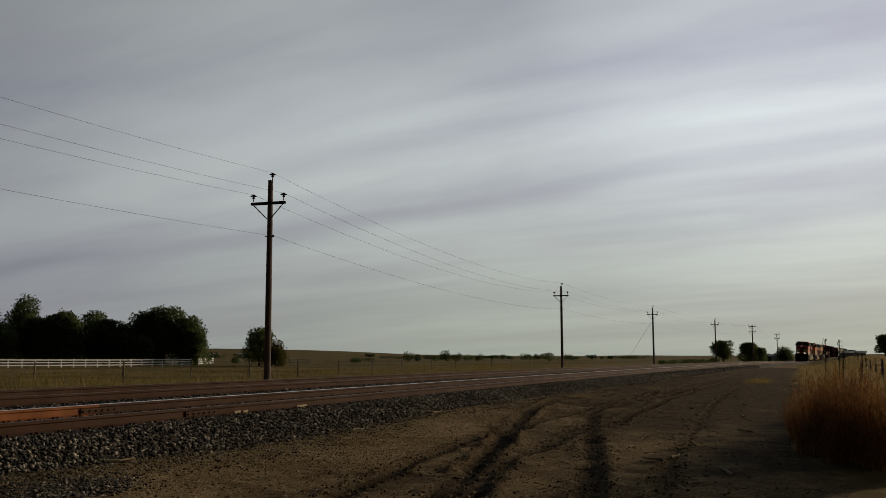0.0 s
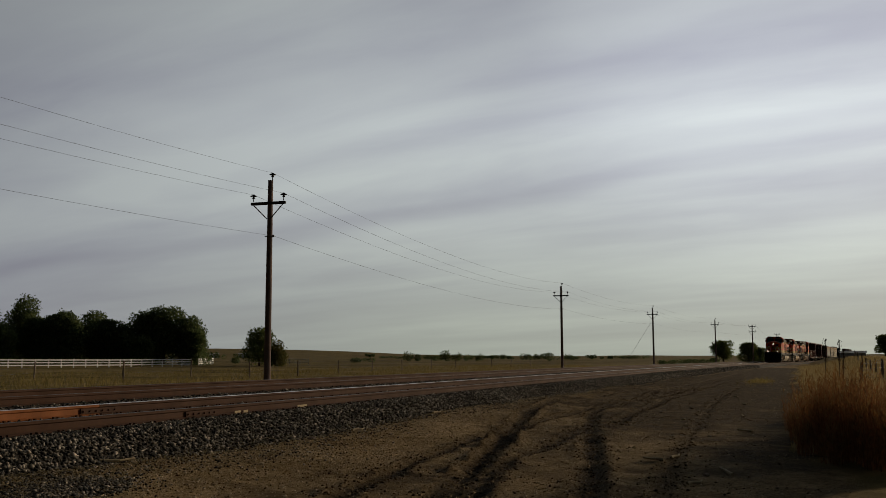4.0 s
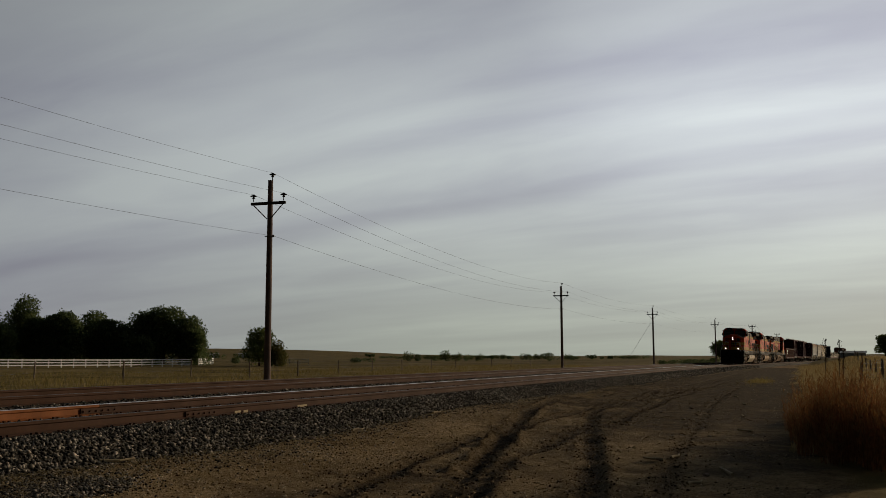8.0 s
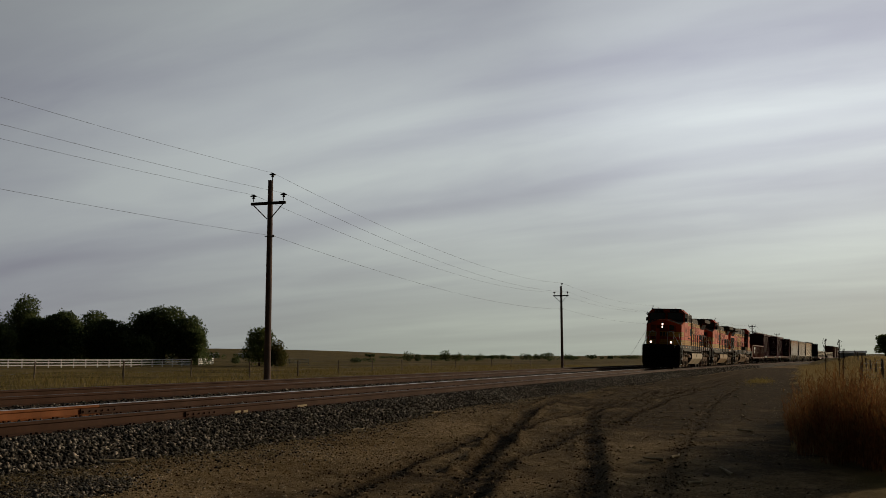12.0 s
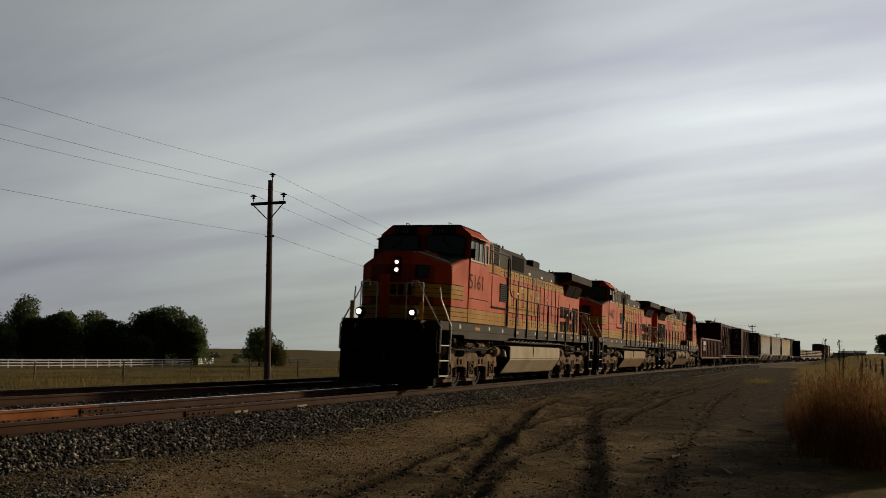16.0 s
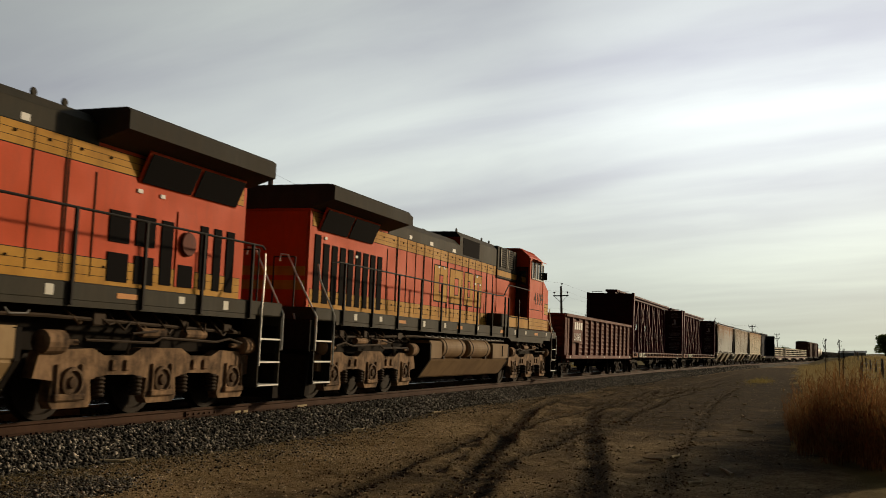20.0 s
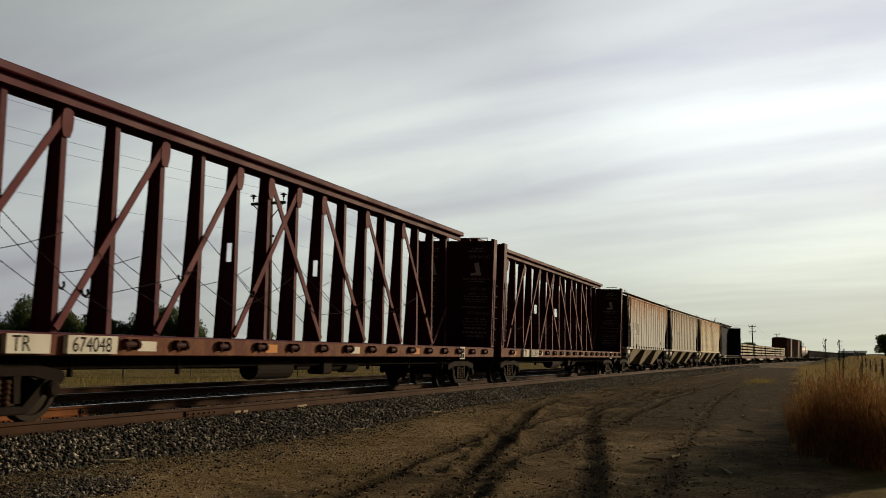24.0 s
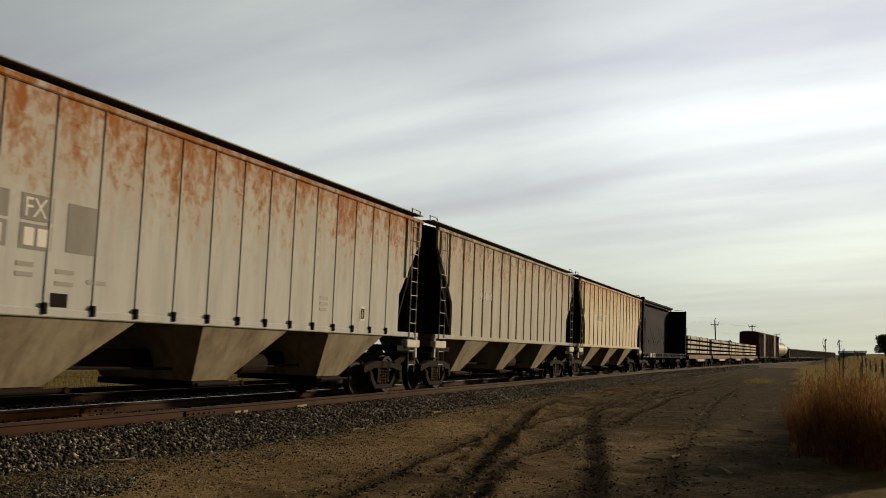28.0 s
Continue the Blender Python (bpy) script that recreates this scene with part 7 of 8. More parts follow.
def gondola(u, half, label, mat="car_brown", number=True, far=False):
    root = empty("gondola_car", label, "gondola car", "freight cars")
    h = half - 0.85
    part("floor", bmx(rbox, -h, h, -1.40, 1.40, 0.98, 1.10, 0.01), "under_black", root)
    for e in (-1, 1):
        a, b = sorted((e * h, e * (h - 0.08)))
        part("end_wall", bmx(rbox, a, b, -1.48, 1.48, 0.95, 2.72, 0.015), mat, root)
        for z in (1.35, 1.8, 2.25):
            a, b = sorted((e * h, e * (h + 0.07)))
            part("end_rib", bmx(rbox, a, b, -1.44, 1.44, z, z + 0.16, 0.02), mat, root)
        a, b = sorted((e * (h - 0.05), e * (h + 0.12)))
        part("end_rail", bmx(rbox, a, b, -1.5, 1.5, 2.66, 2.78, 0.02), mat, root)
        ladder(root, e * (h + 0.10), -1.2, 0.7, 2.6, 6, mat, "y")
        ladder(root, e * (h - 0.35), -1.56, 0.6, 2.6, 6, mat, "x")
    bays = 13
    w = 2 * h / bays

    def panel():
        out = [(0.02, 1.0), (-0.02, 1.0)]
        for k in range(8):
            z = 1.10 + k * 0.19
            out += [(-0.02, z), (-0.040, z + 0.03), (-0.048, z + 0.06), (-0.040, z + 0.09), (-0.02, z + 0.12)]
        out += [(-0.02, 2.66), (0.02, 2.66)]
        return part("side_panel", bmx(prism, out, "x", 0, w), mat, None)

    def plain():
        return part("side_panel", bmx(box, 0, w, -0.02, 0.02, 1.0, 2.66), mat, None)

    def stake():
        bm = bmesh.new()
        prism(bm, [(-0.10, -0.02), (0.10, -0.02), (0.06, -0.13), (-0.06, -0.13)], "z", 0.92, 2.66)
        return part("stake", bm, mat, None)
    pm, ppm, km = once("gon_panel" + mat, panel), once("gon_plain" + mat, plain), once("gon_stake" + mat, stake)
    for s in (-1, 1):
        rot = Matrix.Identity(4) if s < 0 else Matrix.Rotation(math.pi, 4, "Z")
        for i in range(bays):
            shared("side_panel", ppm if i in (0, 1, bays - 1) else pm, root, rot @ Matrix.Translation((-h + i * w, -1.42, 0)))
        for i in range(1, bays):
            shared("stake", km, root, rot @ Matrix.Translation((-h + i * w, -1.42, 0)))
        a, b = sorted((s * 1.40, s * 1.56))
        part("top_rail", bmx(rbox, -h, h, a, b, 2.64, 2.78, 0.02), mat, root)
        part("side_sill", bmx(rbox, -h, h, a, sorted((s * 1.40, s * 1.50))[1] if s > 0 else b, 0.86, 1.02, 0.02), mat, root)
        if not far:
            for x in (-7.4, -4.0, 0.0, 4.2, 7.3):
                bm = bmesh.new()
                one_side(bm, s, x, x + 0.13, 1.50 if s > 0 else 1.56, 0.90, 1.0, 0.006)
                part("reflector", bm, "reflector_white", root)
    if number:
        part("mark_plate", bmx(box, -h + 1.36, -h + 3.1, -1.552, -1.44, 1.58, 2.52), mat, root)
        for k in range(4):
            part("name_bar", bmx(box, -h + 1.50 + k * 0.40, -h + 1.80 + k * 0.40, -1.56, -1.553, 2.14, 2.46), "letter_white", root)
        lettering("car_number", "510432", 0.46, side_m(-h + 1.46, -1.556, 1.66, 1.0), "letter_white", root, "white car number")
    car_base(root, half, mat, h)
    for cx in (-h + 1.75, h - 1.75):
        car_truck(root, cx)
    TRAIN.append((root, u, 1))
    return root


def winch_mesh():
    bm = bmesh.new()
    for d in (-0.12, 0.09):
        rbox(bm, d, d + 0.03, -0.06, 0.05, -0.09, 0.07, 0.008)
    tube(bm, (-0.15, -0.01, -0.01), (0.15, -0.01, -0.01), 0.05, 10)
    tube(bm, (0.12, -0.01, -0.01), (0.17, -0.01, -0.01), 0.075, 10)
    return bm


def centerbeam(u, half, label, plate, paint="beam_red", wall="bulkhead_red", numbers=("TR", "674048")):
    root = empty("centerbeam_flatcar", label, "flatcar", "lumber flatcars")
    h = half - 0.55
    bm = bmesh.new()
    rbox(bm, -h, h, -1.40, 1.40, 1.14, 1.22, 0.015)
    part("deck", bm, paint, root)
    for s in (-1, 1):
        a, b = sorted((s * 1.34, s * 1.42))
        part("side_sill", bmx(rbox, -h, h, a, b, 0.92, 1.20, 0.015), "sill_worn" if paint == "beam_red" else paint, root)
    part("floor_beams", bmx(box, -h + 0.5, h - 0.5, -0.9, 0.9, 0.96, 1.13), "under_black", root)
    # bulkheads: a framed panel at each end
    for e in (-1, 1):
        bm = bmesh.new()
        a, b = sorted((e * h, e * (h - 0.10)))
        rbox(bm, a, b, -1.40, 1.40, 1.22, 4.70, 0.02)
        bh = part("bulkhead", bm, wall, root, "dark end bulkhead")
        for s in (-1, 1):
            a, b = sorted((e * h + e * 0.02, e * (h - 0.34)))
            c, d = sorted((s * 1.30, s * 1.42))
            part("edge_post", bmx(rbox, a, b, c, d, 1.22, 4.74, 0.02), paint, bh)
            ladder(root, e * (h - 0.16), s * 1.47, 1.3, 3.4, 6, paint, "x", "ladder")
            bm = bmesh.new()
            pipe(bm, [(e * (h - 0.05), s * 0.5, 4.70), (e * (h - 0.05), s * 0.5, 4.80), (e * (h - 0.05), s * 1.1, 4.80), (e * (h - 0.05), s * 1.1, 4.70)], 0.016, 5)
            part("grab_iron", bm, "reflector_white", bh)
        for z in (1.9, 2.6, 3.3, 4.0, 4.6):
            a, b = sorted((e * h, e * (h + 0.09)))
            part("rib", bmx(rbox, a, b, -1.36, 1.36, z, z + 0.10, 0.015), wall, bh)
        # notices on the inner face
        xin = e * (h - 0.104)
        for s in (-1, 1) if plate < 3 else ():
            turn = Matrix(((0, 0, -e, xin), (-e * 1.0, 0, 0, 0), (0, 1, 0, 0), (0, 0, 0, 1)))
            y0 = s * 0.78

            def put(z, text, size):
                m = Matrix.Translation((-e * 0.003, y0 + e * 0.30 * size / 0.16, z)) @ turn
                lettering("notice", text, size, m, "letter_faded", bh)
            put(4.12, "WARNING", 0.15)
            put(2.28, "WARNING", 0.15)
            put(3.08, "SAFETY FIRST", 0.115)
            rw = np.random.RandomState(31 + int(s))
            for z, w, tall in ((4.42, 0.20, 0.05), (4.33, 0.30, 0.05), (3.42, 0.46, 0.045), (3.34, 0.28, 0.04), (2.94, 0.30, 0.03), (2.85, 0.42, 0.04), (2.76, 0.40, 0.035), (2.68, 0.34, 0.035), (2.50, 0.50, 0.045), (2.12, 0.34, 0.035),
                               (2.03, 0.42, 0.04), (1.94, 0.40, 0.035), (1.80, 0.36, 0.06), (1.66, 0.42, 0.07), (1.54, 0.30, 0.07)):
                bm = bmesh.new()      # one line of worn words as short bars
                q = -w
                while q < w:
                    step = rw.uniform(0.07, 0.17)
                    box(bm, *sorted((xin - e * 0.001, xin - e * 0.005)), y0 + q, y0 + min(q + step, w), z, z + tall)
                    q += step + 0.035
                part("notice_line", bm, "letter_faded", bh)
            bm = bmesh.new()
            prism(bm, [(y0 - 0.16, 3.56), (y0 + 0.22, 3.56), (y0 + 0.20, 3.64), (y0 + 0.02, 3.66), (y0 + 0.10, 3.96), (y0 - 0.06, 4.0), (y0 - 0.12, 3.72)], "x", *sorted((xin - e * 0.001, xin - e * 0.006)))
            part("pictogram", bm, "letter_white", bh)
    # centre beam: top chord, tapered posts, diagonals
    bm = bmesh.new()
    rbox(bm, -h + 0.3, h - 0.3, -0.36, 0.36, 4.82, 4.955, 0.02)
    for s in (-1, 1):
        a, b = sorted((s * 0.16, s * 0.24))
        box(bm, -h + 0.3, h - 0.3, a, b, 4.68, 4.83)
    part("top_chord", bm, paint, root)
    n = 18
    shift = -0.45 if plate == 1 else -0.05
    xs = 1.22 * (np.arange(n) - 8.5) + shift

    def post(slot):
        bm = bmesh.new()

        def bar(x0, x1, y_of, z0, z1):      # one tapered strip: y_of(z) gives its two edges
            p = [bm.verts.new((x, y, z)) for z in (z0, z1) for x in (x0, x1) for y in y_of(z)]
            for f in ((0, 1, 3, 2), (4, 6, 7, 5), (0, 4, 5, 1), (2, 3, 7, 6), (0, 2, 6, 4), (1, 5, 7, 3)):
                bm.faces.new([p[k] for k in f])

        def d(z):
            return 0.205 - 0.10 * (z - 1.22) / 3.48
        if not slot:      # one H section, narrowing upwards
            rings = []
            for z in (1.22, 4.70):
                w = d(z)
                o = [(-0.06, -w), (0.06, -w), (0.06, -w + 0.02), (0.014, -w + 0.02), (0.014, w - 0.02), (0.06, w - 0.02), (0.06, w), (-0.06, w), (-0.06, w - 0.02), (-0.014, w - 0.02), (-0.014, -w + 0.02), (-0.06, -w + 0.02)]
                rings.append([bm.verts.new((x, y, z)) for x, y in o])
            bm.faces.new(rings[0][::-1])
            bm.faces.new(rings[1])
            for k in range(12):
                bm.faces.new((rings[0][k], rings[0][(k + 1) % 12], rings[1][(k + 1) % 12], rings[1][k]))
        for sg in (-1, 1) if slot else ():      # flanges
            bar(-0.06, 0.06, lambda z, g=sg: (g * d(z) - 0.010, g * d(z) + 0.010), 1.22, 4.70)
        if slot:      # the web is pierced by a long slot
            bar(-0.014, 0.014, lambda z: (-d(z) + 0.012, d(z) - 0.012), 1.22, 2.74)
            bar(-0.014, 0.014, lambda z: (-d(z) + 0.012, d(z) - 0.012), 3.12, 4.70)
            for sg in (-1, 1):
                bar(-0.014, 0.014, lambda z, g=sg: (g * 0.062, g * (d(z) - 0.012)), 2.741, 3.119)
        bmesh.ops.recalc_face_normals(bm, faces=bm.faces)
        return part("post", bm, paint, None)
    pm, psm = once("cb_post" + paint, lambda: post(False)), once("cb_slot" + paint, lambda: post(True))
    for k, x in enumerate(xs) if plate < 3 else ():
        shared("post", psm if k in (7, 10) else pm, root, pose(x, 0, 0))
    if plate == 3:      # this one has a centre wall pierced by rows of openings
        for k in range(6):
            part("web_strip", bmx(rbox, -h + 0.3, h - 0.3, -0.012, 0.012, 1.22 + 0.66 * k, (1.58 if k < 5 else 1.40) + 0.66 * k, 0.004), paint, root)
        for i in range(n - 1):
            part("web_plate", bmx(box, xs[i] + (0.38 if i < 4 else 0.052), xs[i + 1] + 0.05, -0.010, 0.010, 1.24, 4.70), paint, root)
    for i, j in [] if plate == 3 else [(k, k - 2) for k in (3, 5, 7, 9)] + [(k, k + 2) for k in (8, 10, 12, 14)]:
        lo, hi = xs[j], xs[i]
        bm = bmesh.new()
        p, q = Vector((lo, -0.218, 1.28)), Vector((hi, -0.118, 4.60))
        d = (q - p).normalized()
        side = Vector((d.z, 0, -d.x)) * 0.065
        nn = Vector((0, -0.03, 0))
        vs = [bm.verts.new(c) for c in (p - side, p + side, q + side, q - side)] + [bm.verts.new(c + nn) for c in (p - side, p + side, q + side, q - side)]
        for f in ((0, 1, 2, 3), (7, 6, 5, 4), (0, 4, 5, 1), (1, 5, 6, 2), (2, 6, 7, 3), (3, 7, 4, 0)):
            bm.faces.new([vs[k] for k in f])
        part("diagonal", bm, "brace_worn" if paint == "beam_red" else paint, root)
        part("gusset", bmx(prism, [(hi - 0.07, 4.20), (hi + 0.07, 4.20), (hi + 0.12, 4.34), (hi + 0.13, 4.50), (hi + 0.10, 4.62), (hi, 4.66), (hi - 0.10, 4.62), (hi - 0.13, 4.50), (hi - 0.12, 4.34)], "y", -0.165, -0.135), "brace_worn" if paint == "beam_red" else paint, root)
    for a, b in ((16, 17), (1, 0)) if plate < 3 else ():      # short brace by each bulkhead
        p, q = Vector((xs[a] + 0.08 * (b - a), -0.21, 1.26)), Vector((xs[b], -0.20, 2.45))
        part("brace", bmx(tube, p, q, 0.045, 6), "brace_worn" if paint == "beam_red" else paint, root)
    # brake rigging slung below the deck
    part("brake_pipe", bmx(tube, (-h + 3.2, -0.95, 0.74), (h - 3.2, -0.95, 0.74), 0.028, 8), "under_black", root)
    for k in range(7):
        x = -h + 3.6 + k * (2 * h - 7.2) / 6
        part("pipe_hanger", bmx(rbox, x - 0.03, x + 0.03, -0.99, -0.91, 0.60, 0.97, 0.008), "under_black", root)
    part("air_reservoir", bmx(tube, (-2.6, -0.80, 0.66), (-1.2, -0.80, 0.66), 0.21, 16), "under_black", root)
    part("brake_cylinder", bmx(tube, (1.4, -0.78, 0.70), (2.0, -0.78, 0.70), 0.17, 14), "under_black", root)
    part("brake_rod", bmx(tube, (2.0, -0.78, 0.70), (h - 3.4, -0.50, 0.62), 0.02, 6), "under_black", root)
    part("brake_valve", bmx(rbox, 0.0, 0.45, -1.05, -0.65, 0.52, 0.92, 0.04), "under_black", root)
    back = (1.62, 0.98)[plate - 1] if plate < 3 else 1.12
    for s in (-1, 1):
        # winches under the deck edge, plates and reflectors
        wm = once("cb_winch", lambda: part("winch", winch_mesh(), "bulkhead_red", None))
        for x in xs:
            if s > 0 or not (-h + 3.32 - back < x + 0.2 < -h + 5.62 - back):
                shared("winch", wm, root, pose(x + 0.2, s * 1.45, 1.10))
        for i, x in enumerate(xs[:-1]):
            if i % 3 == 0 or i in (1, n - 3):
                bm = bmesh.new()
                one_side(bm, s, x + 0.42, x + 0.86, 1.42, 0.99, 1.14, 0.005)
                part("reflector", bm, "reflector_yellow" if i % 2 == 0 else "reflector_white", root)
    for x0, x1, text in ((-h + 3.45 - back, -h + 4.2 - back, numbers[0]), (-h + 4.52 - back, -h + 5.52 - back, numbers[1])):
        part("plate", bmx(box, x0, x1, -1.502, -1.418, 0.95, 1.20), "reflector_white", root, "white plate on the sill")
        lettering("plate_text", text, 0.29, side_m(x0 + 0.08, -1.504, 0.98, 0.92), "letter_dark", root)
    bm = bmesh.new()
    box(bm, h - 3.35, h - 2.92, -1.434, -1.418, 0.86, 1.22)
    part("plate", bm, "reflector_white", root, "white square notice plate")
    for k in range(2):
        for j in range(2):
            part("plate_bar", bmx(box, h - 3.31 + k * 0.19, h - 3.15 + k * 0.19, -1.438, -1.433, 0.90 + j * 0.15, 1.02 + j * 0.15), "letter_dark", root)
    # slack tie cables strung from post to post, with hooks
    rs = np.random.RandomState(int(u))
    for i in range(n - 2):
        for y in (-0.24, 0.24):
            z0, z1 = 3.05 + rs.uniform(-0.25, 0.25), 1.75 + rs.uniform(-0.2, 0.2)
            if (i + (y > 0)) % 3 == 1:
                z0, z1 = z1 + 0.2, z0 - 0.5
            a, b = Vector((xs[i], y, z0)), Vector((xs[i + 2], y, z1))
            m1, m2 = a.lerp(b, 0.33) - Vector((0, 0, rs.uniform(0.03, 0.12))), a.lerp(b, 0.7) - Vector((0, 0, rs.uniform(0.03, 0.14)))
            part("tie_cable", bmx(pipe, [a, m1, m2, b], 0.007, 5), "under_black", root)
            if i % 2 == 0:
                bm = bmesh.new()
                pipe(bm, [m2 + Vector((0, 0, 0.05)), m2 + Vector((0.03, 0, -0.03)), m2 + Vector((0.11, 0, -0.06)), m2 + Vector((0.15, 0, 0.0)), m2 + Vector((0.13, 0, 0.06))], 0.022, 6)
                part("hook", bm, "under_black", root)
    car_base(root, half, paint, h)
    for cx in (-h + 2.2, h - 2.2):
        car_truck(root, cx)
    TRAIN.append((root, u, 1))
    return root


def covered_hopper(u, half, paint, label, marks, stripes=False):
    root = empty("covered_hopper_car", label, "hopper car", "hopper cars")
    top, low, z1, zs = half - 0.62, half - 1.95, 4.42, 1.52
    # side sheets, each a shaped plate
    for s in (-1, 1):
        bm = bmesh.new()
        out = [(-low, zs), (low, zs), (low, 2.45), (top, 3.95), (top, z1), (-top, z1), (-top, 3.95), (-low, 2.45)]
        prism(bm, out, "y", *sorted((s * 1.40, s * 1.46)))
        part("side_sheet", bm, paint, root)
        part("side_sill", bmx(rbox, -top, top, *sorted((s * 1.40, s * 1.485)), zs - 0.10, zs + 0.02, 0.015), paint, root)
        part("top_rail", bmx(rbox, -top - 0.05, top + 0.05, *sorted((s * 1.38, s * 1.50)), z1 - 0.06, z1 + 0.04, 0.02), paint, root)
        n = 18
        rw = 0.052 if stripes else 0.024
        rm = once("hop_rib%s%.1f" % (paint, top), lambda: part("rib", bmx(prism, [(-rw, 0.0), (rw, 0.0), (rw - 0.008, -0.016), (-rw + 0.008, -0.016)], "z", zs, z1 - 0.05), "rib_stained" if stripes else paint, None))
        rot = Matrix.Identity(4) if s < 0 else Matrix.Rotation(math.pi, 4, "Z")
        for i in range(n):
            x = -top + 0.25 + (2 * top - 0.5) * i / (n - 1)
            if abs(x) < low + 0.05:
                shared("rib", rm, root, rot @ Matrix.Translation((x, -1.46, 0)))
                if not stripes:
                    part("rib_foot", bmx(rbox, x - 0.05, x + 0.02, *sorted((s * 1.465, s * 1.52)), zs - 0.06, zs + 0.09, 0.008), "under_black", root)
        for e in (-1, 1):
            for dx in (0.35, 1.1):
                x = e * (low + dx)
                zz = 2.45 + 1.5 * dx / (top - low) + 0.05
                part("rib", bmx(box, x - 0.05, x + 0.05, *sorted((s * 1.455, s * 1.505)), zz, z1 - 0.05), paint, root)
    # roof with running board and hatches
    bm = bmesh.new()
    prism(bm, [(-1.44, z1), (-0.9, z1 + 0.13), (0.9, z1 + 0.13), (1.44, z1)], "x", -top, top)
    part("roof", bm, "under_black" if not stripes else "far_grey", root)
    for s in (-1, 1):
        part("running_board", bmx(rbox, -top - 0.2, top + 0.2, *sorted((s * 1.0, s * 1.42)), z1 + 0.17, z1 + 0.20, 0.01), "letter_grey", root)
    for i in range(6):
        x = -top + 1.2 + i * (2 * top - 2.4) / 5
        part("roof_hatch", bmx(rbox, x - 0.7, x + 0.7, -0.42, 0.42, z1 + 0.12, z1 + 0.24, 0.03), "far_grey", root)
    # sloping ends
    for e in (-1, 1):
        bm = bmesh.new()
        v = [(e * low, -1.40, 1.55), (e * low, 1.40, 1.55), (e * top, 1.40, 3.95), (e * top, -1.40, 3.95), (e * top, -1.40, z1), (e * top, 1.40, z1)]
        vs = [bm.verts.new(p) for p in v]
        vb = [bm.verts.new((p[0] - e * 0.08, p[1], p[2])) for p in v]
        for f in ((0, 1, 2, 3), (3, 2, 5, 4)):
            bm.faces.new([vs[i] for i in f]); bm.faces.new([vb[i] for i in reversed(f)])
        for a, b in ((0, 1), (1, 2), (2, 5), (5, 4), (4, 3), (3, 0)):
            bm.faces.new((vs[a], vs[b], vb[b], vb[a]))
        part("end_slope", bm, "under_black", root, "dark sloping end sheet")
        part("end_platform", bmx(rbox, *sorted((e * (half - 1.9), e * (half - 0.55))), -1.45, 1.45, 1.06, 1.20, 0.02), "under_black", root)
        for s in (-1, 1):
            part("corner_post", bmx(rbox, *sorted((e * (top - 0.12), e * top)), *sorted((s * 1.38, s * 1.47)), 0.9, 1.42, 0.01), paint, root)
            ladder(root, e * (top - 0.45), s * 1.50, 0.55, 4.4, 11, paint, "x")
            part("corner_step", bmx(rbox, *sorted((e * (top - 0.8), e * (top + 0.05))), *sorted((s * 1.36, s * 1.52)), 1.16, 1.36, 0.02), "reflector_white", root)
        ladder(root, e * (top + 0.08), -0.9, 1.1, 4.4, 9, "under_black", "y")
        bm = bmesh.new()
        pipe(bm, [(e * (top - 0.3), -1.3, z1 + 0.2), (e * (top - 0.3), -1.3, z1 + 0.32), (e * (top + 0.25), -1.3, z1 + 0.32), (e * (top + 0.25), -1.3, z1 + 0.2)], 0.018, 5)
        part("roof_grab", bm, "letter_grey", root)
    # three discharge bays
    for cx in (-4.55, 0.0, 4.55):
        bm = bmesh.new()
        hw, b0, b1 = (1.12, -1.10, -0.25) if stripes else (1.42, -0.95, 0.10)
        lo = [(cx + b0, -0.95, 0.48), (cx + b1, -0.95, 0.48), (cx + b1, 0.95, 0.48), (cx + b0, 0.95, 0.48)]
        hi = [(cx - hw, -1.44, zs - 0.09), (cx + hw, -1.44, zs - 0.09), (cx + hw, 1.44, zs - 0.09), (cx - hw, 1.44, zs - 0.09)]
        va, vb = [bm.verts.new(p) for p in lo], [bm.verts.new(p) for p in hi]
        bm.faces.new(va); bm.faces.new(vb[::-1])
        for i in range(4):
            bm.faces.new((va[i], va[(i + 1) % 4], vb[(i + 1) % 4], vb[i]))
        bay = part("hopper_bay", bm, "hopper_tan", root)
        part("outlet_gate", bmx(rbox, cx - 1.0, cx + 0.15, -1.0, 1.0, 0.36, 0.47, 0.02), "under_black", bay)
        bm = bmesh.new()
        tube(bm, (cx - 0.9, -1.02, 0.42), (cx + 0.45, -1.02, 0.42), 0.03, 6)
        lathe(bm, [(0.05, -0.02), (0.05, 0.02)], Matrix.Translation((cx + 0.48, -1.05, 0.42)) @ Matrix.Rotation(math.pi / 2, 4, "X"), 8)
        part("gate_bar", bm, "under_black", bay)
    # markings
    if marks:
        for x0 in (-6.35, -5.58):
            part("mark_panel", bmx(box, x0, x0 + 0.56, -1.466, -1.459, 2.64, 2.98), "mark_grey", root, "dark grey marking panel")
            part("mark_panel", bmx(box, x0, x0 + 0.56, -1.466, -1.459, 2.27, 2.60), "mark_grey", root, "dark grey marking panel")
            for k in range(2):
                part("mark_bar", bmx(box, x0 + 0.07 + 0.23 * k, x0 + 0.24 + 0.23 * k, -1.470, -1.465, 2.32, 2.55), "letter_white", root)
        lettering("mark_letters", "FX", 0.36, side_m(-5.54, -1.468, 2.69, 0.95), "letter_white", root, "pale letters on a dark panel")
        part("grey_patch", bmx(box, -4.75, -4.18, -1.466, -1.459, 2.30, 2.96), "mark_grey", root, "grey painted-over patch")
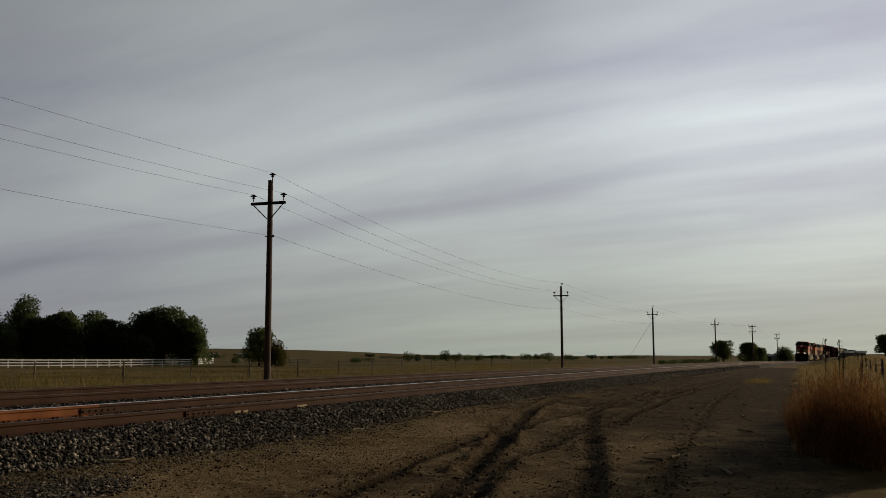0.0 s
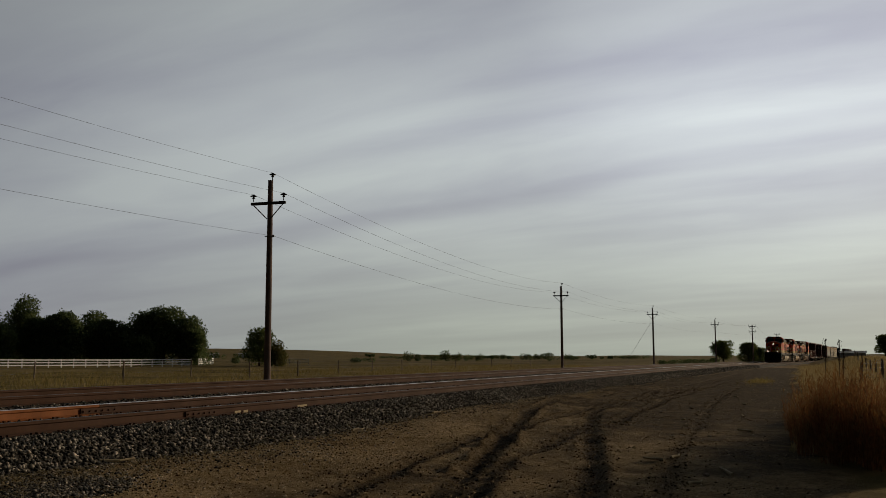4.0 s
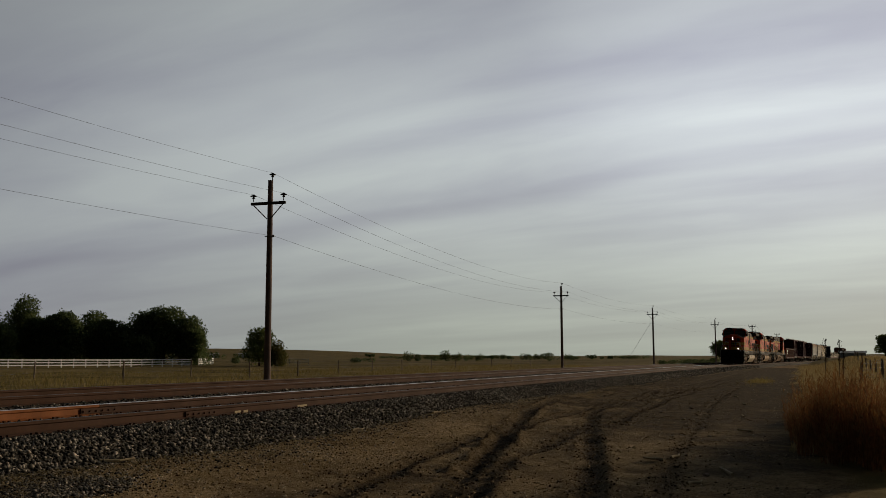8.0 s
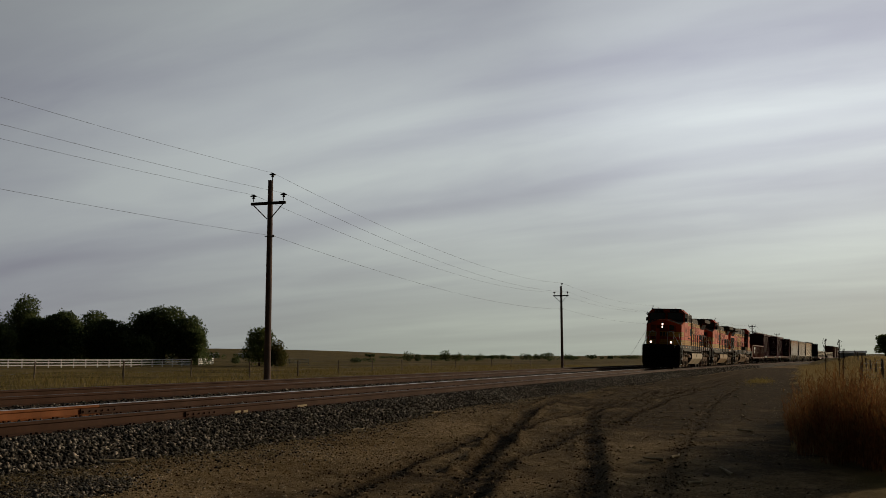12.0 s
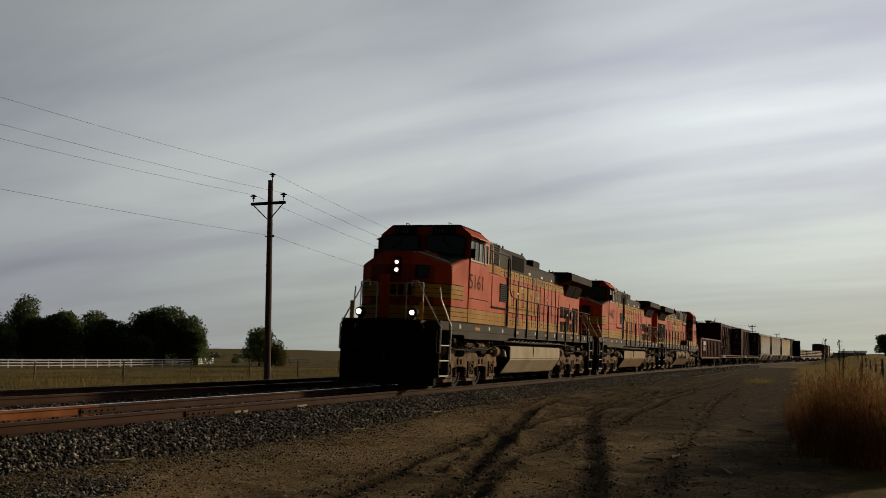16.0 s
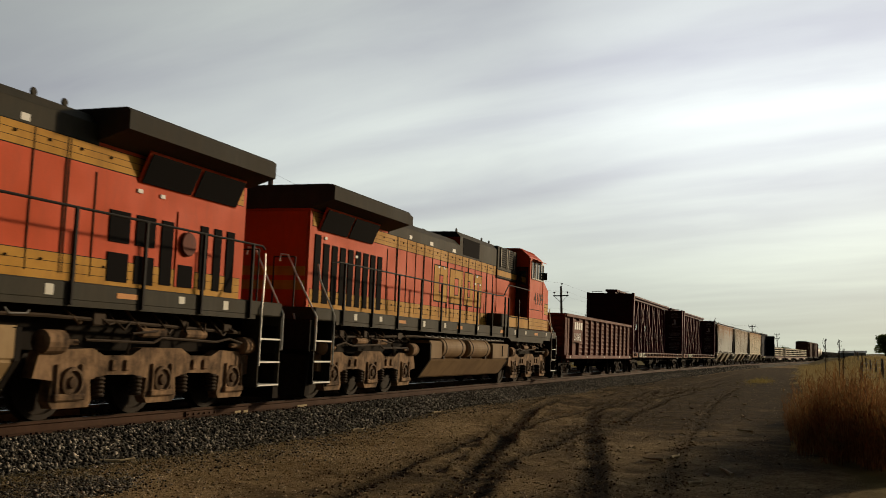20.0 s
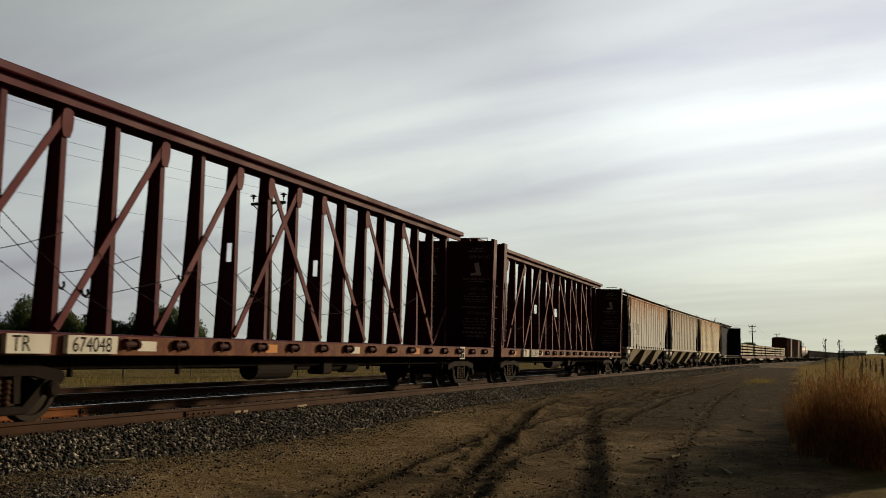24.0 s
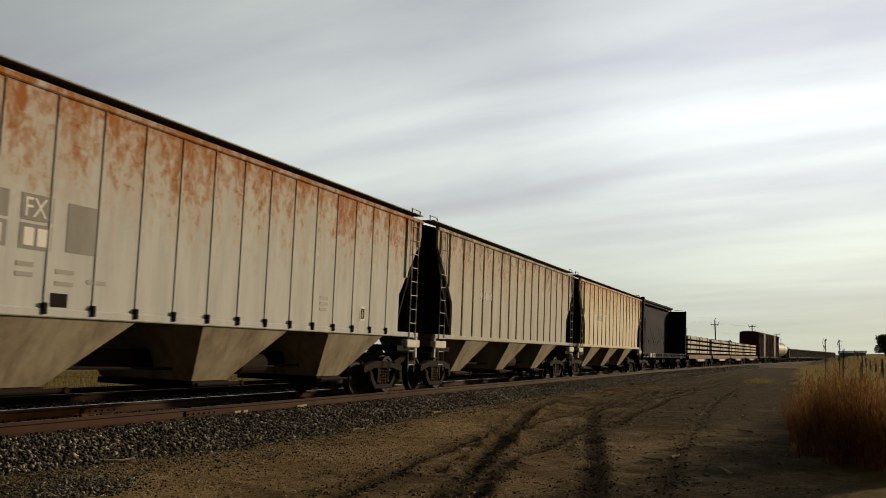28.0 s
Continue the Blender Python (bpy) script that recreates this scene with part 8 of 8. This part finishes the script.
        for x, z, w in ((-5.6, 2.05, 0.3), (-5.6, 1.92, 0.3), (-4.9, 2.0, 0.34), (-4.9, 1.84, 0.34), (-4.3, 1.9, 0.4), (2.6, 2.1, 0.35), (2.6, 1.98, 0.35), (2.6, 1.86, 0.3)):
            part("mark_bar", bmx(box, x, x + w, -1.466, -1.459, z, z + 0.06), "letter_grey", root)
        part("notice_plate", bmx(box, 4.55, 4.80, -1.47, -1.459, 1.72, 2.05), "reflector_white", root)
        part("plate_bar", bmx(box, 4.59, 4.66, -1.474, -1.469, 1.77, 2.0), "letter_dark", root)
        part("plate_bar", bmx(box, 4.69, 4.76, -1.474, -1.469, 1.77, 2.0), "letter_dark", root)
        part("dark_plate", bmx(box, -4.95, -4.65, -1.47, -1.459, 1.56, 1.74), "under_black", root)
    else:
        for k in range(3):
            part("mark_bar", bmx(box, -4.6 + k * 0.5, -4.25 + k * 0.5, -1.466, -1.459, 2.7, 2.95), "letter_grey", root)
    car_base(root, half, paint, low)
    for cx in (-half + 1.82, half - 1.82):
        car_truck(root, cx)
    TRAIN.append((root, u, 1))
    return root


def boxcar(u, half, paint, label, ribs, letters, z1=4.55):
    root = empty("boxcar", label, "boxcar", "freight cars")
    h = half - 0.75
    bm = bmesh.new()
    rbox(bm, -h, h, -1.42, 1.42, 1.05, z1 - 0.1, 0.02)
    part("body", bm, paint, root)
    bm = bmesh.new()
    prism(bm, [(-1.46, z1 - 0.12), (-0.9, z1 + 0.06), (0.9, z1 + 0.06), (1.46, z1 - 0.12)], "x", -h - 0.03, h + 0.03)
    part("roof", bm, paint if letters else "roof_brown", root)
    for s in (-1, 1):
        part("side_sill", bmx(rbox, -h, h, *sorted((s * 1.36, s * 1.48)), 0.92, 1.10, 0.02), "under_black", root)
        for i in range(ribs):
            x = -h + 0.3 + (2 * h - 0.6) * i / (ribs - 1)
            if abs(x) < 1.55:
                continue
            part("rib", bmx(prism, [(x - 0.06, s * 1.42), (x + 0.06, s * 1.42), (x + 0.035, s * 1.50), (x - 0.035, s * 1.50)], "z", 1.10, z1 - 0.15), paint, root)
        door = part("door", bmx(rbox, -1.5, 1.5, *sorted((s * 1.42, s * 1.51)), 1.15, z1 - 0.25, 0.02), paint, root)
        for k in range(6):
            part("door_rib", bmx(rbox, -1.42, 1.42, *sorted((s * 1.505, s * 1.54)), 1.4 + k * 0.5, 1.5 + k * 0.5, 0.01), paint, door)
    for e in (-1, 1):
        for k in range(9):
            part("end_rib", bmx(rbox, *sorted((e * (h - 0.01), e * (h + 0.07))), -1.3, 1.3, 1.25 + k * 0.34, 1.40 + k * 0.34, 0.02), paint, root)
        ladder(root, e * (h - 0.35), -1.50, 0.6, 3.2, 7, "under_black", "x")
    if letters:
        rs = np.random.RandomState(3)
        for r, (z, n) in enumerate(((3.55, 4), (3.15, 3), (2.35, 5), (1.75, 3))):
            for k in range(n):
                part("mark_bar", bmx(box, -h + 0.45 + k * 0.62, -h + 0.85 + k * 0.62, -1.512, -1.500, z, z + (0.42 if r in (0, 2) else 0.24)), "letter_white", root)
    car_base(root, half, paint, h)
    for cx in (-h + 1.9, h - 1.9):
        car_truck(root, cx)
    TRAIN.append((root, u, 1))
    return root


def lumber_flat(u, half, label):
    root = empty("loaded_flatcar", label, "flatcar", "loaded flatcars")
    h = half - 0.5
    part("deck", bmx(rbox, -h, h, -1.4, 1.4, 1.08, 1.18, 0.02), "car_brown_old", root)
    for s in (-1, 1):
        bm = bmesh.new()
        prism(bm, [(-h, 1.10), (h, 1.10), (h, 0.86), (h * 0.45, 0.84), (h * 0.3, 0.58), (-h * 0.3, 0.58), (-h * 0.45, 0.84), (-h, 0.86)], "y", *sorted((s * 1.34, s * 1.42)))
        part("side_sill", bm, "car_brown_old", root)
        # pale plate added to paint the light on the sill's belly
        part("lit_belly", bmx(rbox, -h * 0.26, h * 0.26, *sorted((s * 1.42, s * 1.435)), 0.60, 0.80, 0.004), "lumber_pale", root, "pale patch for the lit belly of the sill")
    car_base(root, half, "car_brown_old", h)
    for cx in (-h + 1.6, h - 1.6):
        car_truck(root, cx)
    TRAIN.append((root, u, 1))
    # the load rides on it: bundles of boards with dark bearers between
    for j, cx in enumerate((-h * 0.5, h * 0.5)):
        w = h * 0.44
        for k in range(4):
            z = 1.22 + k * 0.40
            part("bundle", bmx(rbox, cx - w, cx + w, -1.25, 1.25, z + 0.11, z + 0.35, 0.02), "lumber_pale", root, "strapped bundle of pale boards")
            for d in (-0.7, 0.0, 0.7):
                part("bearer", bmx(box, cx + d * w - 0.06, cx + d * w + 0.06, -1.2, 1.2, z - 0.02, z + 0.075), "under_black", root)
        for d in (-0.6, 0.6):
            part("strap", bmx(rbox, cx + d * w - 0.12, cx + d * w + 0.12, -1.275, 1.275, 1.2, 2.82, 0.01), "under_black", root)
    return root


def tank_car(u, half, label, paint):
    root = empty("tank_car", label, "tank car", "tank cars")
    h = half - 0.9
    bm = bmesh.new()
    R = 1.35
    prof = [(0.05, -h - 0.35), (0.7, -h - 0.22), (1.15, -h + 0.02), (R, -h + 0.35), (R, h - 0.35), (1.15, h - 0.02), (0.7, h + 0.22), (0.05, h + 0.35)]
    lathe(bm, prof, Matrix.Translation((0, 0, 2.45)) @ Matrix.Rotation(math.pi / 2, 4, "Y"), 28)
    part("tank", bm, paint, root, smooth=False)
    bm = bmesh.new()
    lathe(bm, [(0.5, 0), (0.5, 0.35), (0.3, 0.42)], Matrix.Translation((0, 0, 3.72)), 16)
    part("dome", bm, paint, root)
    bm = bmesh.new()
    for s in (-1, 1):
        pipe(bm, [(-1.6, s * 0.9, 3.5), (-1.6, s * 0.9, 4.4), (1.6, s * 0.9, 4.4), (1.6, s * 0.9, 3.5)], 0.025, 5)
    part("platform_rail", bm, "under_black", root)
    for e in (-1, 1):
        part("saddle", bmx(rbox, e * (h - 1.5) - 0.3, e * (h - 1.5) + 0.3, -1.3, 1.3, 1.0, 1.75, 0.03), "under_black", root)
        part("end_sill", bmx(rbox, *sorted((e * (h - 0.6), e * (half - 0.4))), -1.4, 1.4, 0.95, 1.12, 0.02), "under_black", root)
    ladder(root, 0, -1.45, 0.9, 3.6, 8, "under_black", "x")
    car_base(root, half, paint, h)
    for cx in (-h + 1.5, h - 1.5):
        car_truck(root, cx)
    TRAIN.append((root, u, 1))
    return root


locomotive("5161", 21.87, False, "tank", "orange diesel locomotive with yellow stripes, leading, headlights lit")
locomotive("4417", 44.15, False, "tank", "orange diesel locomotive with yellow stripes, second in the train")
locomotive("4109", 66.10, True, "reservoir", "orange diesel locomotive running backwards, third in the train")
gondola(86.15, 8.95, "rusty red-brown ribbed gondola behind the locomotives")
centerbeam(106.85, 11.75, "empty dark red centerbeam lumber flatcar", 1)
centerbeam(130.28, 11.90, "empty dark red centerbeam lumber flatcar coupled behind another", 2, numbers=("TR", "673831"))
covered_hopper(151.10, 8.70, "hopper_rusty", "pale grey covered hopper streaked with orange rust", True)
covered_hopper(168.85, 9.05, "hopper_brownish", "dull grey-brown covered hopper with stained ribs", False, True)
covered_hopper(187.10, 9.20, "hopper_cream", "cream covered hopper with rust along the roof", False, True)
centerbeam(207.40, 11.00, "dark blue centerbeam flatcar with a pierced centre wall", 3, "beam_blue", "blue_paint")
LOADS = "low flatcar stacked with pale bundles of boards"
for u in (228.0, 246.0, 263.2, 280.3):
    lumber_flat(u, 8.75, LOADS)
b1 = boxcar(298.2, 8.3, "car_brown_old", "old brown boxcar behind the loaded flatcars", 15, False, 4.9)
TRAIN.append((copy_thing(b1, Matrix.Identity(4)), 314.9, 1))
t1 = tank_car(332.5, 9.0, "pale tank car with dome and platform", "tank_white")
g1 = gondola(350.4, 8.9, "dark grey gondola far back in the train", "far_grey", False, True)
for u in (368.3, 386.2, 404.1, 422.0, 439.9, 457.8, 475.7, 493.6):
    TRAIN.append((copy_thing(g1, Matrix.Identity(4)), u, 1))


def ride(u, t, way):
    x, y, th = track_at(u - gone(t))
    m = Matrix.Translation((x, y, 0)) @ Matrix.Rotation(th, 4, "Z") @ Matrix.Rotation(radians(BANK), 4, "X")
    return m @ Matrix.Rotation(math.pi, 4, "Z") if way < 0 else m


def motions():
    for ob, u, way in TRAIN:
        walk(ob, [(i * 0.5, ride(u, i * 0.5, way)) for i in range(57)])
    turns = {}
    for w, x, r, way in WHEELS:
        if (x, r, way) not in turns:
            turns[x, r, way] = [(i / 30, Matrix.Translation((x, 0, r)) @ Matrix.Rotation(way * gone(i / 30) / r, 4, "Y")) for i in range(841)]
        walk(w, turns[x, r, way])


motions()
